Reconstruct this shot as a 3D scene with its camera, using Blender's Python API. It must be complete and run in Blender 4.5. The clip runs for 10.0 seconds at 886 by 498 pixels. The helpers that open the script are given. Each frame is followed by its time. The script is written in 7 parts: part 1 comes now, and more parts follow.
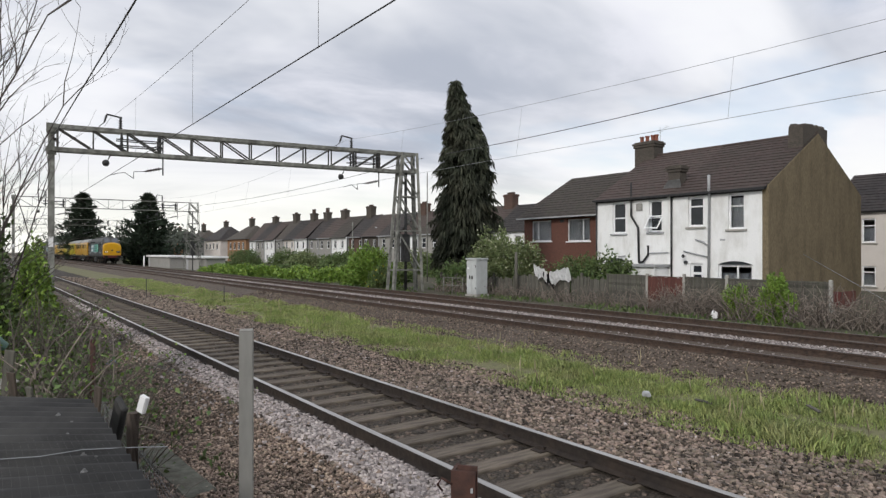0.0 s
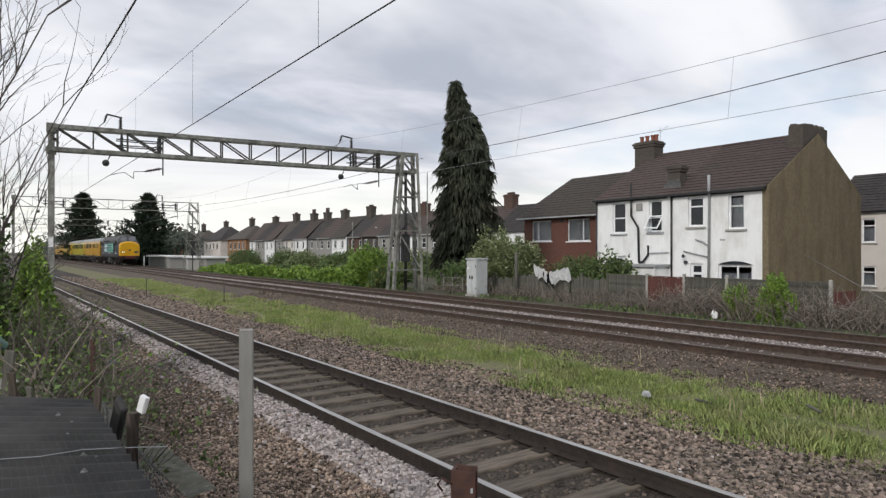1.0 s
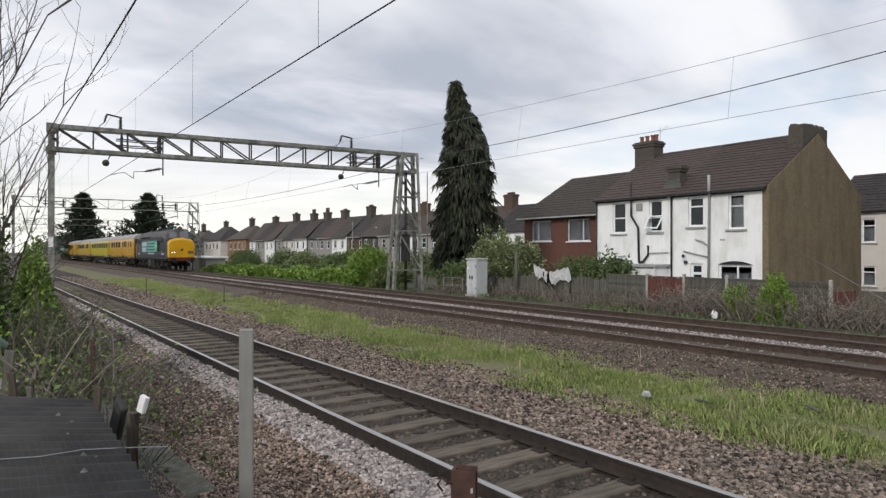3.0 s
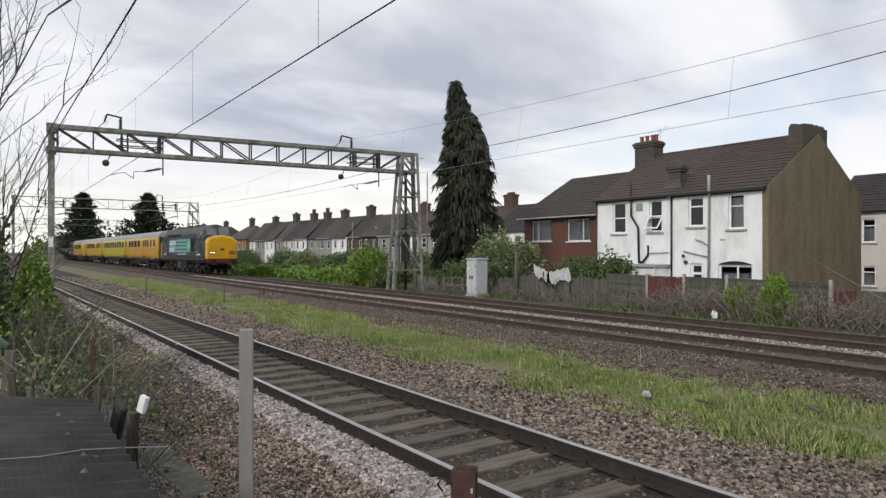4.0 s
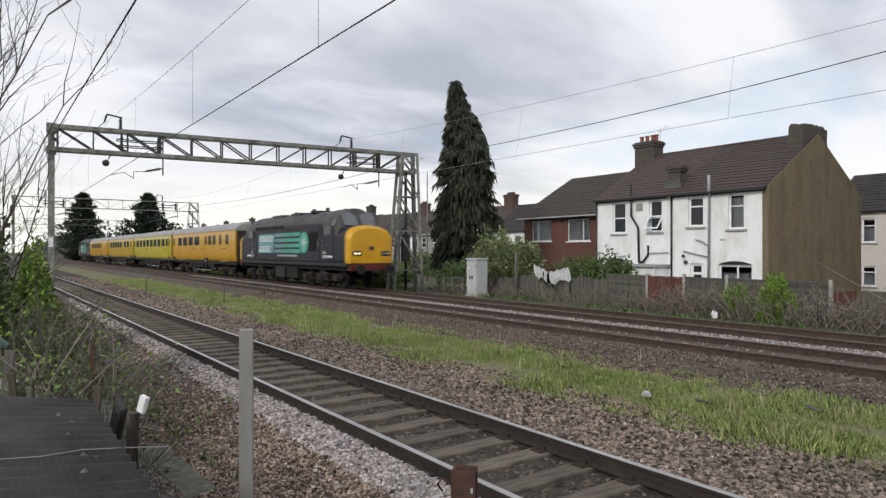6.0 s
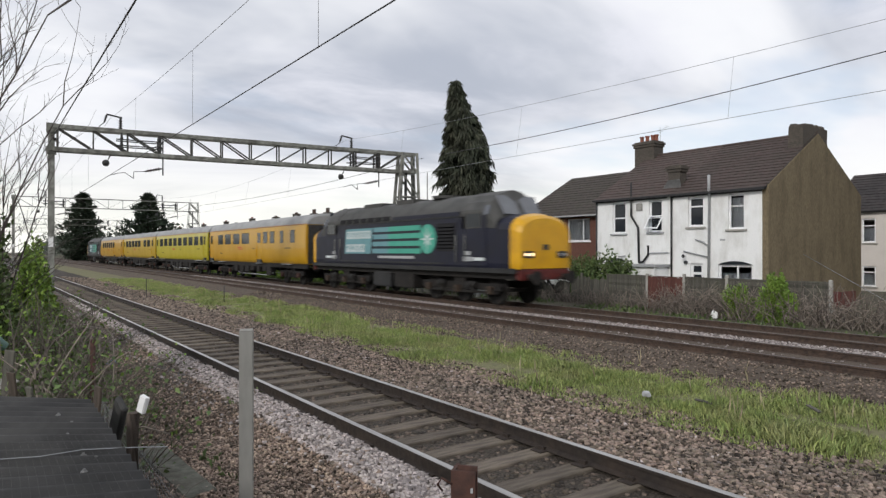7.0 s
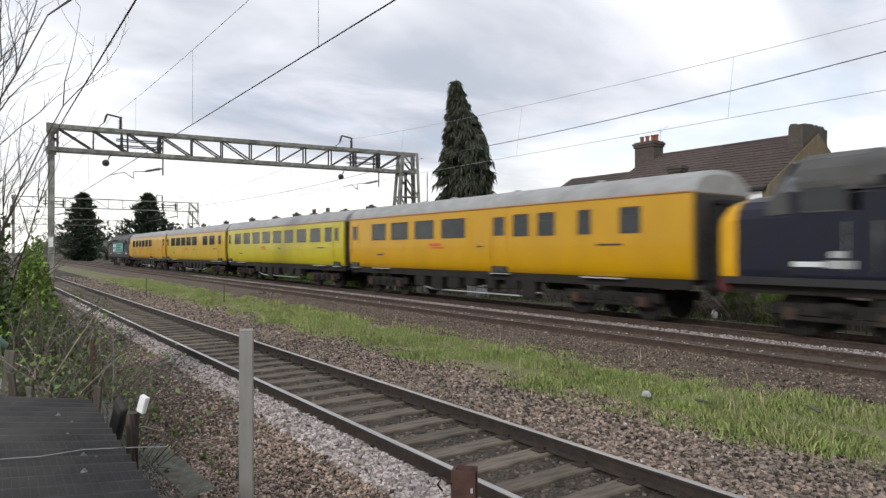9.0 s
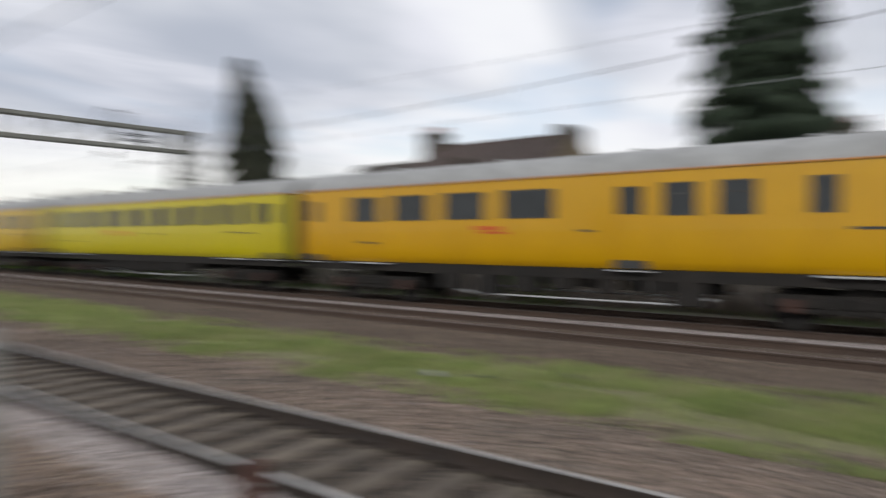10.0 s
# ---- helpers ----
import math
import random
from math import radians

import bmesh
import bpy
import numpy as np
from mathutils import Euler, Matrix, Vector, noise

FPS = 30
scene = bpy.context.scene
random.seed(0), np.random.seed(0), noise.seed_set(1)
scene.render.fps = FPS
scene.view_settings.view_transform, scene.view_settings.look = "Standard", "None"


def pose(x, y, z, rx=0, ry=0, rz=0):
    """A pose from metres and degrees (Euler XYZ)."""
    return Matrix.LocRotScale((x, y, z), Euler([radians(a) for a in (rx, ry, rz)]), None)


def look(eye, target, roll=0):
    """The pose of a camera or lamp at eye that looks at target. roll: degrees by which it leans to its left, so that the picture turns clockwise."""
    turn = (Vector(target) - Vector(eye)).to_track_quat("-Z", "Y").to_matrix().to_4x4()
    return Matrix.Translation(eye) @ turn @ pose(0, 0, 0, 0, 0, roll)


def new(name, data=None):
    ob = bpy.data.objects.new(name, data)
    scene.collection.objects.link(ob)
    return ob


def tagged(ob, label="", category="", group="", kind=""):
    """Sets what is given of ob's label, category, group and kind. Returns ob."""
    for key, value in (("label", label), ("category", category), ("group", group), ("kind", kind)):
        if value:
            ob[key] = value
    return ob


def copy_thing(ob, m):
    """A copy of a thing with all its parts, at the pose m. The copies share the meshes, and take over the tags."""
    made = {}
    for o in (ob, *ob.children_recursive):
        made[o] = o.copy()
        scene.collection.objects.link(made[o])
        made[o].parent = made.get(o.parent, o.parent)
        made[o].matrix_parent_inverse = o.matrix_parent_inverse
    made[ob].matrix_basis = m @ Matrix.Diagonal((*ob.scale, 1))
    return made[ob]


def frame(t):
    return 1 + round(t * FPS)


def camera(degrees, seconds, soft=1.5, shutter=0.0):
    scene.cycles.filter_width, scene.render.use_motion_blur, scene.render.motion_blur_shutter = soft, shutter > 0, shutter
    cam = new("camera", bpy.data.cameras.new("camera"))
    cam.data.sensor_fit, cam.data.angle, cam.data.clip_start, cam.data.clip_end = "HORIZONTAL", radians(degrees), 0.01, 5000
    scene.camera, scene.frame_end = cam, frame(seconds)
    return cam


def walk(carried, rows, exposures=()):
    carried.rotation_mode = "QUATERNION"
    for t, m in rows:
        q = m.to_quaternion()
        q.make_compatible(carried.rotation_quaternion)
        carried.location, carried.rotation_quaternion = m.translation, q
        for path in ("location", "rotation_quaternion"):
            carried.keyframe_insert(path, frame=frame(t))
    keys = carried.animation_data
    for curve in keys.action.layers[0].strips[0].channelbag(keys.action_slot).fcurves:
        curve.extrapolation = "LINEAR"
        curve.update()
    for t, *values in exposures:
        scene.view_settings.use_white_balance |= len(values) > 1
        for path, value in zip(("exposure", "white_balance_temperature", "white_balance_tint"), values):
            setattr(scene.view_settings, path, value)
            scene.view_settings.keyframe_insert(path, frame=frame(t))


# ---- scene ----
# ---- camera ----
EYE = Vector((0, 0, 2.05))


def heading(turn, tilt, roll=0.0):
    a, b = radians(turn), radians(tilt)
    d = Vector((-math.cos(a) * math.cos(b), math.sin(a) * math.cos(b), math.sin(b)))
    return look(EYE, EYE + d * 10, roll)


cam = camera(69.5, 10.0, soft=1.35, shutter=0.7)
walk(cam, [(0, heading(35.7, 0.2)), (9.4, heading(35.7, 0.2)), (9.5, heading(35.75, 0.2)), (9.6, heading(36.5, 0.2)),
           (9.7, heading(37.3, 0.15)), (9.8, heading(40.1, 0.0)), (9.9, heading(44.1, -0.45)), (10.0, heading(54.2, -1.0))],
     exposures=[(0, 0.14), (7.4, 0.16), (8.0, 0.25), (8.5, 0.3), (9.0, 0.33), (9.5, 0.23), (10.0, 0.11)])

# ---- light ----
world = bpy.data.worlds.new("world")
scene.world = world
world.use_nodes = True


def build_sky():
    nt = world.node_tree
    nd, lk = nt.nodes, nt.links
    bg = nd["Background"]
    sky = nd.new("ShaderNodeTexSky")
    sky.sky_type, sky.sun_disc = "NISHITA", False
    sky.sun_elevation, sky.sun_rotation = radians(30), radians(160)
    gain = nd.new("ShaderNodeMix")
    gain.data_type, gain.blend_type = "RGBA", "MULTIPLY"
    gain.inputs[0].default_value = 1.0
    gain.inputs[7].default_value = (0.11, 0.11, 0.11, 1)
    lk.new(sky.outputs[0], gain.inputs[6])
    tc = nd.new("ShaderNodeTexCoord")
    sep = nd.new("ShaderNodeSeparateXYZ")
    lk.new(tc.outputs["Generated"], sep.inputs[0])
    up = nd.new("ShaderNodeMath")
    up.operation = "MAXIMUM"
    up.inputs[1].default_value = 0.0
    lk.new(sep.outputs[2], up.inputs[0])
    lift = nd.new("ShaderNodeMath")
    lift.operation = "ADD"
    lift.inputs[1].default_value = 0.16
    lk.new(up.outputs[0], lift.inputs[0])
    flat = nd.new("ShaderNodeVectorMath")
    flat.operation = "DIVIDE"
    lk.new(tc.outputs["Generated"], flat.inputs[0])
    lk.new(lift.outputs[0], flat.inputs[1])
    put = nd.new("ShaderNodeMapping")
    put.inputs["Location"].default_value = (3.1, 1.7, 0.0)
    put.inputs["Rotation"].default_value = (0, 0, radians(-36))
    put.inputs["Scale"].default_value = (1.0, 0.62, 0.0)
    lk.new(flat.outputs[0], put.inputs[0])

    def cloud(scale, detail, rough, lo, hi, shift):
        n = nd.new("ShaderNodeTexNoise")
        n.inputs["Scale"].default_value, n.inputs["Detail"].default_value, n.inputs["Roughness"].default_value = scale, detail, rough
        n.inputs["Distortion"].default_value = shift
        lk.new(put.outputs[0], n.inputs[0])
        r = nd.new("ShaderNodeMapRange")
        r.interpolation_type = "SMOOTHSTEP"
        r.inputs[1].default_value, r.inputs[2].default_value = lo, hi
        lk.new(n.outputs[0], r.inputs[0])
        return r

    dark = cloud(0.85, 5, 0.5, 0.40, 0.66, 0.6)
    fine = cloud(2.1, 6, 0.55, 0.42, 0.80, 0.3)
    gap = cloud(1.15, 4, 0.5, 0.52, 0.68, 0.2)

    def mix(fac, a, b):
        m = nd.new("ShaderNodeMix")
        m.data_type = "RGBA"
        lk.new(fac, m.inputs[0])
        for s, v in ((6, a), (7, b)):
            if isinstance(v, tuple):
                m.inputs[s].default_value = (*v, 1)
            else:
                lk.new(v, m.inputs[s])
        return m.outputs[2]

    body = mix(dark.outputs[0], (0.85, 0.86, 0.895), (0.44, 0.475, 0.555))
    body = mix(fine.outputs[0], body, (0.76, 0.77, 0.84))
    thin = nd.new("ShaderNodeMath")
    thin.operation = "MULTIPLY"
    thin.inputs[1].default_value = 0.38
    lk.new(gap.outputs[0], thin.inputs[0])
    body = mix(thin.outputs[0], body, gain.outputs[2])
    low = nd.new("ShaderNodeMapRange")
    low.interpolation_type = "SMOOTHSTEP"
    low.inputs[1].default_value, low.inputs[2].default_value = 0.02, 0.165
    low.inputs[3].default_value, low.inputs[4].default_value = 0.85, 0.0
    lk.new(sep.outputs[2], low.inputs[0])
    body = mix(low.outputs[0], body, (0.99, 0.98, 0.90))
    lk.new(body, bg.inputs[0])
    bg.inputs[1].default_value = 1.0


build_sky()
sun = new("sun", bpy.data.lights.new("sun", "SUN"))
sun.data.energy, sun.data.angle, sun.data.color = 1.5, radians(12), (1.0, 0.96, 0.9)
sun.matrix_world = look((16, -40, 25), (0, 0, 0))

# ---- materials ----
MATS = {}


def surf(name, c1, c2=None, scale=6.0, rough=0.75, bump=0.15, metal=0.0, dirt=None, dirt_scale=0.7, dirt_amount=0.4, rand=0.0, coat=0.0, stretch=(1, 1, 1), spec=0.4, voronoi=False):
    """Two-scale noise material: grain between c1 and c2, large stains towards dirt, relief."""
    m = bpy.data.materials.new(name)
    m.use_nodes = True
    nt = m.node_tree
    nd, lk = nt.nodes, nt.links
    p = nd["Principled BSDF"]
    p.inputs["Metallic"].default_value = metal
    p.inputs["Coat Weight"].default_value = coat
    p.inputs["Specular IOR Level"].default_value = spec
    c2 = c2 or tuple(v * 0.8 for v in c1)
    tc = nd.new("ShaderNodeTexCoord")
    mp = nd.new("ShaderNodeMapping")
    mp.inputs["Scale"].default_value = stretch
    lk.new(tc.outputs["Object"], mp.inputs[0])
    n = nd.new("ShaderNodeTexVoronoi" if voronoi else "ShaderNodeTexNoise")
    n.inputs["Scale"].default_value = scale
    n.inputs["Detail"].default_value = 0 if voronoi else 5
    lk.new(mp.outputs[0], n.inputs["Vector"])
    fac = n.outputs["Distance" if voronoi else 0]
    ramp = nd.new("ShaderNodeMapRange")
    ramp.inputs[1].default_value, ramp.inputs[2].default_value = (0.0, 0.7) if voronoi else (0.32, 0.68)
    lk.new(fac, ramp.inputs[0])

    def mix(f, a, b):
        x = nd.new("ShaderNodeMix")
        x.data_type = "RGBA"
        if isinstance(f, float):
            x.inputs[0].default_value = f
        else:
            lk.new(f, x.inputs[0])
        for s, v in ((6, a), (7, b)):
            if isinstance(v, tuple):
                x.inputs[s].default_value = (*v, 1)
            else:
                lk.new(v, x.inputs[s])
        return x.outputs[2]

    col = mix(ramp.outputs[0], c1, c2)
    if dirt:
        d = nd.new("ShaderNodeTexNoise")
        d.inputs["Scale"].default_value, d.inputs["Detail"].default_value = dirt_scale, 7
        d.inputs["Roughness"].default_value = 0.65
        lk.new(mp.outputs[0], d.inputs["Vector"])
        r = nd.new("ShaderNodeMapRange")
        r.inputs[1].default_value, r.inputs[2].default_value, r.inputs[4].default_value = 0.45, 0.75, dirt_amount
        lk.new(d.outputs[0], r.inputs[0])
        col = mix(r.outputs[0], col, dirt)
    if rand:
        hs = nd.new("ShaderNodeHueSaturation")
        g = nd.new("ShaderNodeNewGeometry")
        o = nd.new("ShaderNodeObjectInfo")
        add = nd.new("ShaderNodeMath")
        lk.new(g.outputs["Random Per Island"], add.inputs[0])
        lk.new(o.outputs["Random"], add.inputs[1])
        fr = nd.new("ShaderNodeMath")
        fr.operation = "FRACT"
        lk.new(add.outputs[0], fr.inputs[0])
        v = nd.new("ShaderNodeMapRange")
        v.inputs[3].default_value, v.inputs[4].default_value = 1 - rand, 1 + rand
        lk.new(fr.outputs[0], v.inputs[0])
        lk.new(v.outputs[0], hs.inputs["Value"])
        h = nd.new("ShaderNodeMapRange")
        h.inputs[3].default_value, h.inputs[4].default_value = 0.485, 0.515
        lk.new(g.outputs["Random Per Island"], h.inputs[0])
        lk.new(h.outputs[0], hs.inputs["Hue"])
        lk.new(col, hs.inputs["Color"])
        col = hs.outputs[0]
    lk.new(col, p.inputs["Base Color"])
    rr = nd.new("ShaderNodeMapRange")
    rr.inputs[3].default_value, rr.inputs[4].default_value = max(0.03, rough - 0.1), min(1, rough + 0.1)
    lk.new(fac, rr.inputs[0])
    lk.new(rr.outputs[0], p.inputs["Roughness"])
    if bump:
        b = nd.new("ShaderNodeBump")
        b.inputs["Strength"].default_value = bump
        b.inputs["Distance"].default_value = 0.4 / scale
        lk.new(fac, b.inputs["Height"])
        lk.new(b.outputs[0], p.inputs["Normal"])
    MATS[name] = m
    return m


def pane_glass(name, tint, rough=0.05):
    m = surf(name, tint, tuple(v * 0.7 for v in tint), 1.5, rough, 0.02, spec=0.3)
    return m


SOIL = surf("soil", (0.10, 0.085, 0.06), (0.05, 0.045, 0.03), 5, 0.95, 0.5, dirt=(0.06, 0.08, 0.03), dirt_scale=0.6, dirt_amount=0.7)
# colour darkened, most at cell edges, to paint shade in gaps between stones
BALLAST = surf("ballast_brown", (0.085, 0.068, 0.055), (0.022, 0.018, 0.014), 34, 0.95, 0.8, dirt=(0.09, 0.075, 0.06), dirt_scale=0.5, dirt_amount=0.6, voronoi=True)
BALLAST_FINE = surf("trodden_ballast", (0.135, 0.103, 0.079), (0.05, 0.039, 0.031), 26, 0.95, 0.7, dirt=(0.075, 0.06, 0.047), dirt_scale=0.7, dirt_amount=0.7)
BALLAST_PALE = surf("ballast_pale", (0.24, 0.22, 0.21), (0.06, 0.055, 0.05), 32, 0.95, 0.8, voronoi=True)
TURF = surf("turf", (0.18, 0.18, 0.085), (0.115, 0.11, 0.06), 7, 0.95, 0.4, dirt=(0.11, 0.09, 0.06), dirt_scale=0.6, dirt_amount=0.6)
STONE_BROWN = surf("brown_stone", (0.275, 0.215, 0.172), (0.115, 0.09, 0.073), 9, 0.92, 0.3, rand=0.88, dirt=(0.11, 0.1, 0.085), dirt_scale=0.5, dirt_amount=0.7)
# darker brown than the other stones, laid only between the rails
STONE_DARK = surf("dark_stone", (0.115, 0.092, 0.072), (0.05, 0.04, 0.032), 9, 0.85, 0.3, rand=0.8)
STONE_SMALL = surf("small_brown_stone", (0.35, 0.27, 0.215), (0.16, 0.123, 0.098), 9, 0.92, 0.3, rand=0.8)
STONE_FINE = surf("fine_soil_stone", (0.24, 0.19, 0.15), (0.10, 0.078, 0.062), 9, 0.95, 0.3, rand=0.85)
STONE_PALE = surf("pale_stone", (0.46, 0.41, 0.395), (0.27, 0.24, 0.23), 9, 0.9, 0.3, rand=0.5)
GRASS_M = surf("grass_blade", (0.36, 0.42, 0.15), (0.245, 0.325, 0.10), 1.2, 0.7, 0.0, rand=0.35, dirt=(0.44, 0.40, 0.24), dirt_scale=1.3, dirt_amount=0.7)
RAIL_SIDE = surf("rusted_rail", (0.038, 0.029, 0.024), (0.021, 0.017, 0.015), 14, 0.75, 0.3, dirt=(0.06, 0.04, 0.028), dirt_scale=2.5, dirt_amount=0.5)
RAIL_BROWN = surf("brown_rusted_rail", (0.072, 0.047, 0.035), (0.034, 0.024, 0.019), 14, 0.8, 0.3, dirt=(0.10, 0.062, 0.043), dirt_scale=2.0, dirt_amount=0.6)
RAIL_TOP = surf("worn_rail_head", (0.50, 0.49, 0.47), (0.34, 0.33, 0.32), 5, 0.34, 0.03, metal=0.7, stretch=(0.2, 3, 1))
RAIL_DULL = surf("dull_rail_head", (0.13, 0.11, 0.10), (0.09, 0.075, 0.07), 5, 0.5, 0.03, metal=0.5, stretch=(0.2, 3, 1))
SLEEPER = surf("sleeper_timber", (0.16, 0.134, 0.104), (0.066, 0.055, 0.044), 7, 0.9, 0.5, rand=0.2, dirt=(0.12, 0.095, 0.08), dirt_scale=1.4, dirt_amount=0.8, stretch=(3, 0.4, 1))
STEEL = surf("weathered_galvanised_steel", (0.30, 0.305, 0.275), (0.14, 0.14, 0.125), 3.5, 0.65, 0.15, metal=0.2, dirt=(0.045, 0.042, 0.034), dirt_scale=1.3, dirt_amount=0.85)
# darker than STEEL: truss posts and diagonals painted down so the chords look highlit
STEEL_MID = surf("mid_steel", (0.085, 0.083, 0.076), (0.045, 0.044, 0.04), 6, 0.65, 0.1, metal=0.25)
STEEL_DARK = surf("dark_steel", (0.06, 0.06, 0.06), (0.035, 0.035, 0.035), 6, 0.6, 0.1, metal=0.3)
WIRE_M = surf("wire", (0.09, 0.09, 0.095), (0.06, 0.06, 0.06), 3, 0.6, 0.0, metal=0.4)
WIRE_PALE = surf("thin_wire", (0.30, 0.31, 0.33), (0.24, 0.25, 0.26), 3, 0.6, 0.0, metal=0.2)
PORCELAIN = surf("insulator", (0.07, 0.05, 0.045), (0.05, 0.04, 0.04), 5, 0.3, 0.0)
RENDER_W = surf("white_render", (0.85, 0.855, 0.85), (0.79, 0.80, 0.80), 30, 0.9, 0.1, dirt=(0.45, 0.44, 0.40), dirt_scale=1.4, dirt_amount=0.6, stretch=(1, 1, 0.4))
RENDER_B = surf("brown_pebbledash", (0.225, 0.180, 0.112), (0.135, 0.108, 0.068), 22, 0.95, 0.6, dirt=(0.095, 0.076, 0.046), dirt_scale=1.3, dirt_amount=0.85, stretch=(1, 1, 0.3))
RENDER_P = surf("cream_render", (0.66, 0.61, 0.57), (0.58, 0.54, 0.50), 20, 0.9, 0.1, dirt=(0.45, 0.41, 0.37), dirt_scale=0.8, dirt_amount=0.4)
RENDER_G = surf("grey_render", (0.32, 0.31, 0.29), (0.25, 0.245, 0.23), 14, 0.95, 0.2, dirt=(0.2, 0.19, 0.17), dirt_scale=0.8, dirt_amount=0.5)
TILE_RED = surf("red_brown_roof_tile", (0.088, 0.062, 0.056), (0.055, 0.041, 0.038), 5, 0.85, 0.2, rand=0.16, dirt=(0.06, 0.055, 0.045), dirt_scale=1.0, dirt_amount=0.6)
TILE_BROWN = surf("brown_roof_tile", (0.085, 0.07, 0.062), (0.05, 0.043, 0.04), 5, 0.9, 0.2, rand=0.18, dirt=(0.07, 0.07, 0.05), dirt_scale=1.0, dirt_amount=0.6)
SLATE = surf("slate", (0.044, 0.039, 0.038), (0.026, 0.023, 0.023), 4, 0.8, 0.2, rand=0.18, dirt=(0.07, 0.055, 0.05), dirt_scale=0.6, dirt_amount=0.6)
BRICK_RED = surf("red_brick", (0.16, 0.07, 0.05), (0.10, 0.048, 0.038), 11, 0.9, 0.3, dirt=(0.11, 0.06, 0.045), dirt_scale=0.9, dirt_amount=0.5, stretch=(1, 1, 3))
BRICK_OLD = surf("sooty_brick", (0.105, 0.09, 0.074), (0.06, 0.052, 0.045), 9, 0.95, 0.4, dirt=(0.05, 0.045, 0.04), dirt_scale=1.2, dirt_amount=0.7, stretch=(1, 1, 3))
BRICK_DULL = surf("dull_red_brick", (0.125, 0.075, 0.058), (0.075, 0.048, 0.04), 9, 0.95, 0.3, dirt=(0.06, 0.045, 0.04), dirt_scale=1.0, dirt_amount=0.6, stretch=(1, 1, 3))
BRICK_YEL = surf("orange_brick", (0.33, 0.19, 0.10), (0.25, 0.14, 0.08), 8, 0.9, 0.3, dirt=(0.16, 0.11, 0.08), dirt_scale=0.9, dirt_amount=0.5, stretch=(1, 1, 3))
POT_DARK = surf("sooty_pot", (0.09, 0.055, 0.042), (0.05, 0.036, 0.03), 8, 0.9, 0.2)
TERRACOTTA = surf("terracotta", (0.26, 0.09, 0.055), (0.19, 0.07, 0.05), 8, 0.85, 0.2, dirt=(0.08, 0.05, 0.04), dirt_scale=2, dirt_amount=0.5)
PVC = surf("white_upvc", (0.82, 0.83, 0.84), (0.78, 0.79, 0.80), 3, 0.35, 0.0)
PIPE_BLACK = surf("black_pipe", (0.025, 0.025, 0.027), (0.018, 0.018, 0.02), 5, 0.4, 0.05)
PIPE_GREY = surf("grey_pipe", (0.42, 0.43, 0.44), (0.33, 0.34, 0.35), 5, 0.5, 0.05, dirt=(0.2, 0.2, 0.19), dirt_scale=2)
LEAD = surf("lead_flashing", (0.2, 0.2, 0.2), (0.14, 0.14, 0.135), 5, 0.7, 0.2)
# base colour lifted to grey-blue in place of a stronger sky reflection
WINDSCREEN = surf("windscreen_glass", (0.10, 0.11, 0.125), (0.07, 0.075, 0.09), 1.5, 0.05, 0.0, spec=0.9)
GLASS = pane_glass("window_glass", (0.03, 0.034, 0.04), 0.06)
CURTAIN = surf("net_curtain", (0.62, 0.63, 0.65), (0.42, 0.43, 0.45), 9, 0.9, 0.2, stretch=(6, 6, 0.3))
COACH_GLASS = pane_glass("coach_glass", (0.035, 0.04, 0.045), 0.08)
YEL = surf("coach_yellow", (0.49, 0.268, 0.0), (0.445, 0.24, 0.0), 1.2, 0.36, 0.02, coat=0.25, dirt=(0.46, 0.24, 0.01), dirt_scale=0.8, dirt_amount=0.45, stretch=(1, 1, 0.6))
YEL_LIME = surf("coach_lemon", (0.44, 0.375, 0.004), (0.41, 0.345, 0.004), 1.2, 0.36, 0.02, coat=0.25, dirt=(0.50, 0.40, 0.03), dirt_scale=0.8, dirt_amount=0.45, stretch=(1, 1, 0.6))
YEL_MID = surf("coach_amber", (0.47, 0.305, 0.003), (0.43, 0.28, 0.003), 1.2, 0.36, 0.02, coat=0.25, dirt=(0.5, 0.32, 0.03), dirt_scale=0.8, dirt_amount=0.45, stretch=(1, 1, 0.6))
NOSE_Y = surf("warning_yellow", (0.64, 0.345, 0.0), (0.58, 0.30, 0.0), 1.5, 0.42, 0.02, coat=0.2, dirt=(0.35, 0.19, 0.02), dirt_scale=1.4, dirt_amount=0.5)
ROOF_G = surf("coach_roof_grey", (0.33, 0.335, 0.335), (0.25, 0.255, 0.255), 2.2, 0.6, 0.05, dirt=(0.17, 0.17, 0.165), dirt_scale=0.7, dirt_amount=0.6)
LOCO_BLUE = surf("loco_dark_blue", (0.012, 0.013, 0.028), (0.009, 0.010, 0.020), 1.3, 0.42, 0.02, spec=0.3, dirt=(0.014, 0.013, 0.013), dirt_scale=0.9, dirt_amount=0.6)
LOCO_GREY = surf("loco_grey", (0.024, 0.0245, 0.026), (0.015, 0.0155, 0.016), 1.6, 0.55, 0.05, dirt=(0.035, 0.033, 0.03), dirt_scale=0.9, dirt_amount=0.6)
LOCO_ROOF = surf("loco_roof_grey", (0.072, 0.072, 0.068), (0.04, 0.04, 0.038), 1.6, 0.6, 0.08, dirt=(0.05, 0.047, 0.042), dirt_scale=1.0, dirt_amount=0.75)
GREEN_L = surf("livery_green", (0.06, 0.36, 0.26), (0.05, 0.31, 0.23), 2, 0.4, 0.0)
PALE_L = surf("livery_pale", (0.13, 0.29, 0.32), (0.11, 0.25, 0.28), 2, 0.4, 0.0)
WHITE_L = surf("livery_white", (0.62, 0.66, 0.66), (0.55, 0.6, 0.6), 2, 0.45, 0.0)
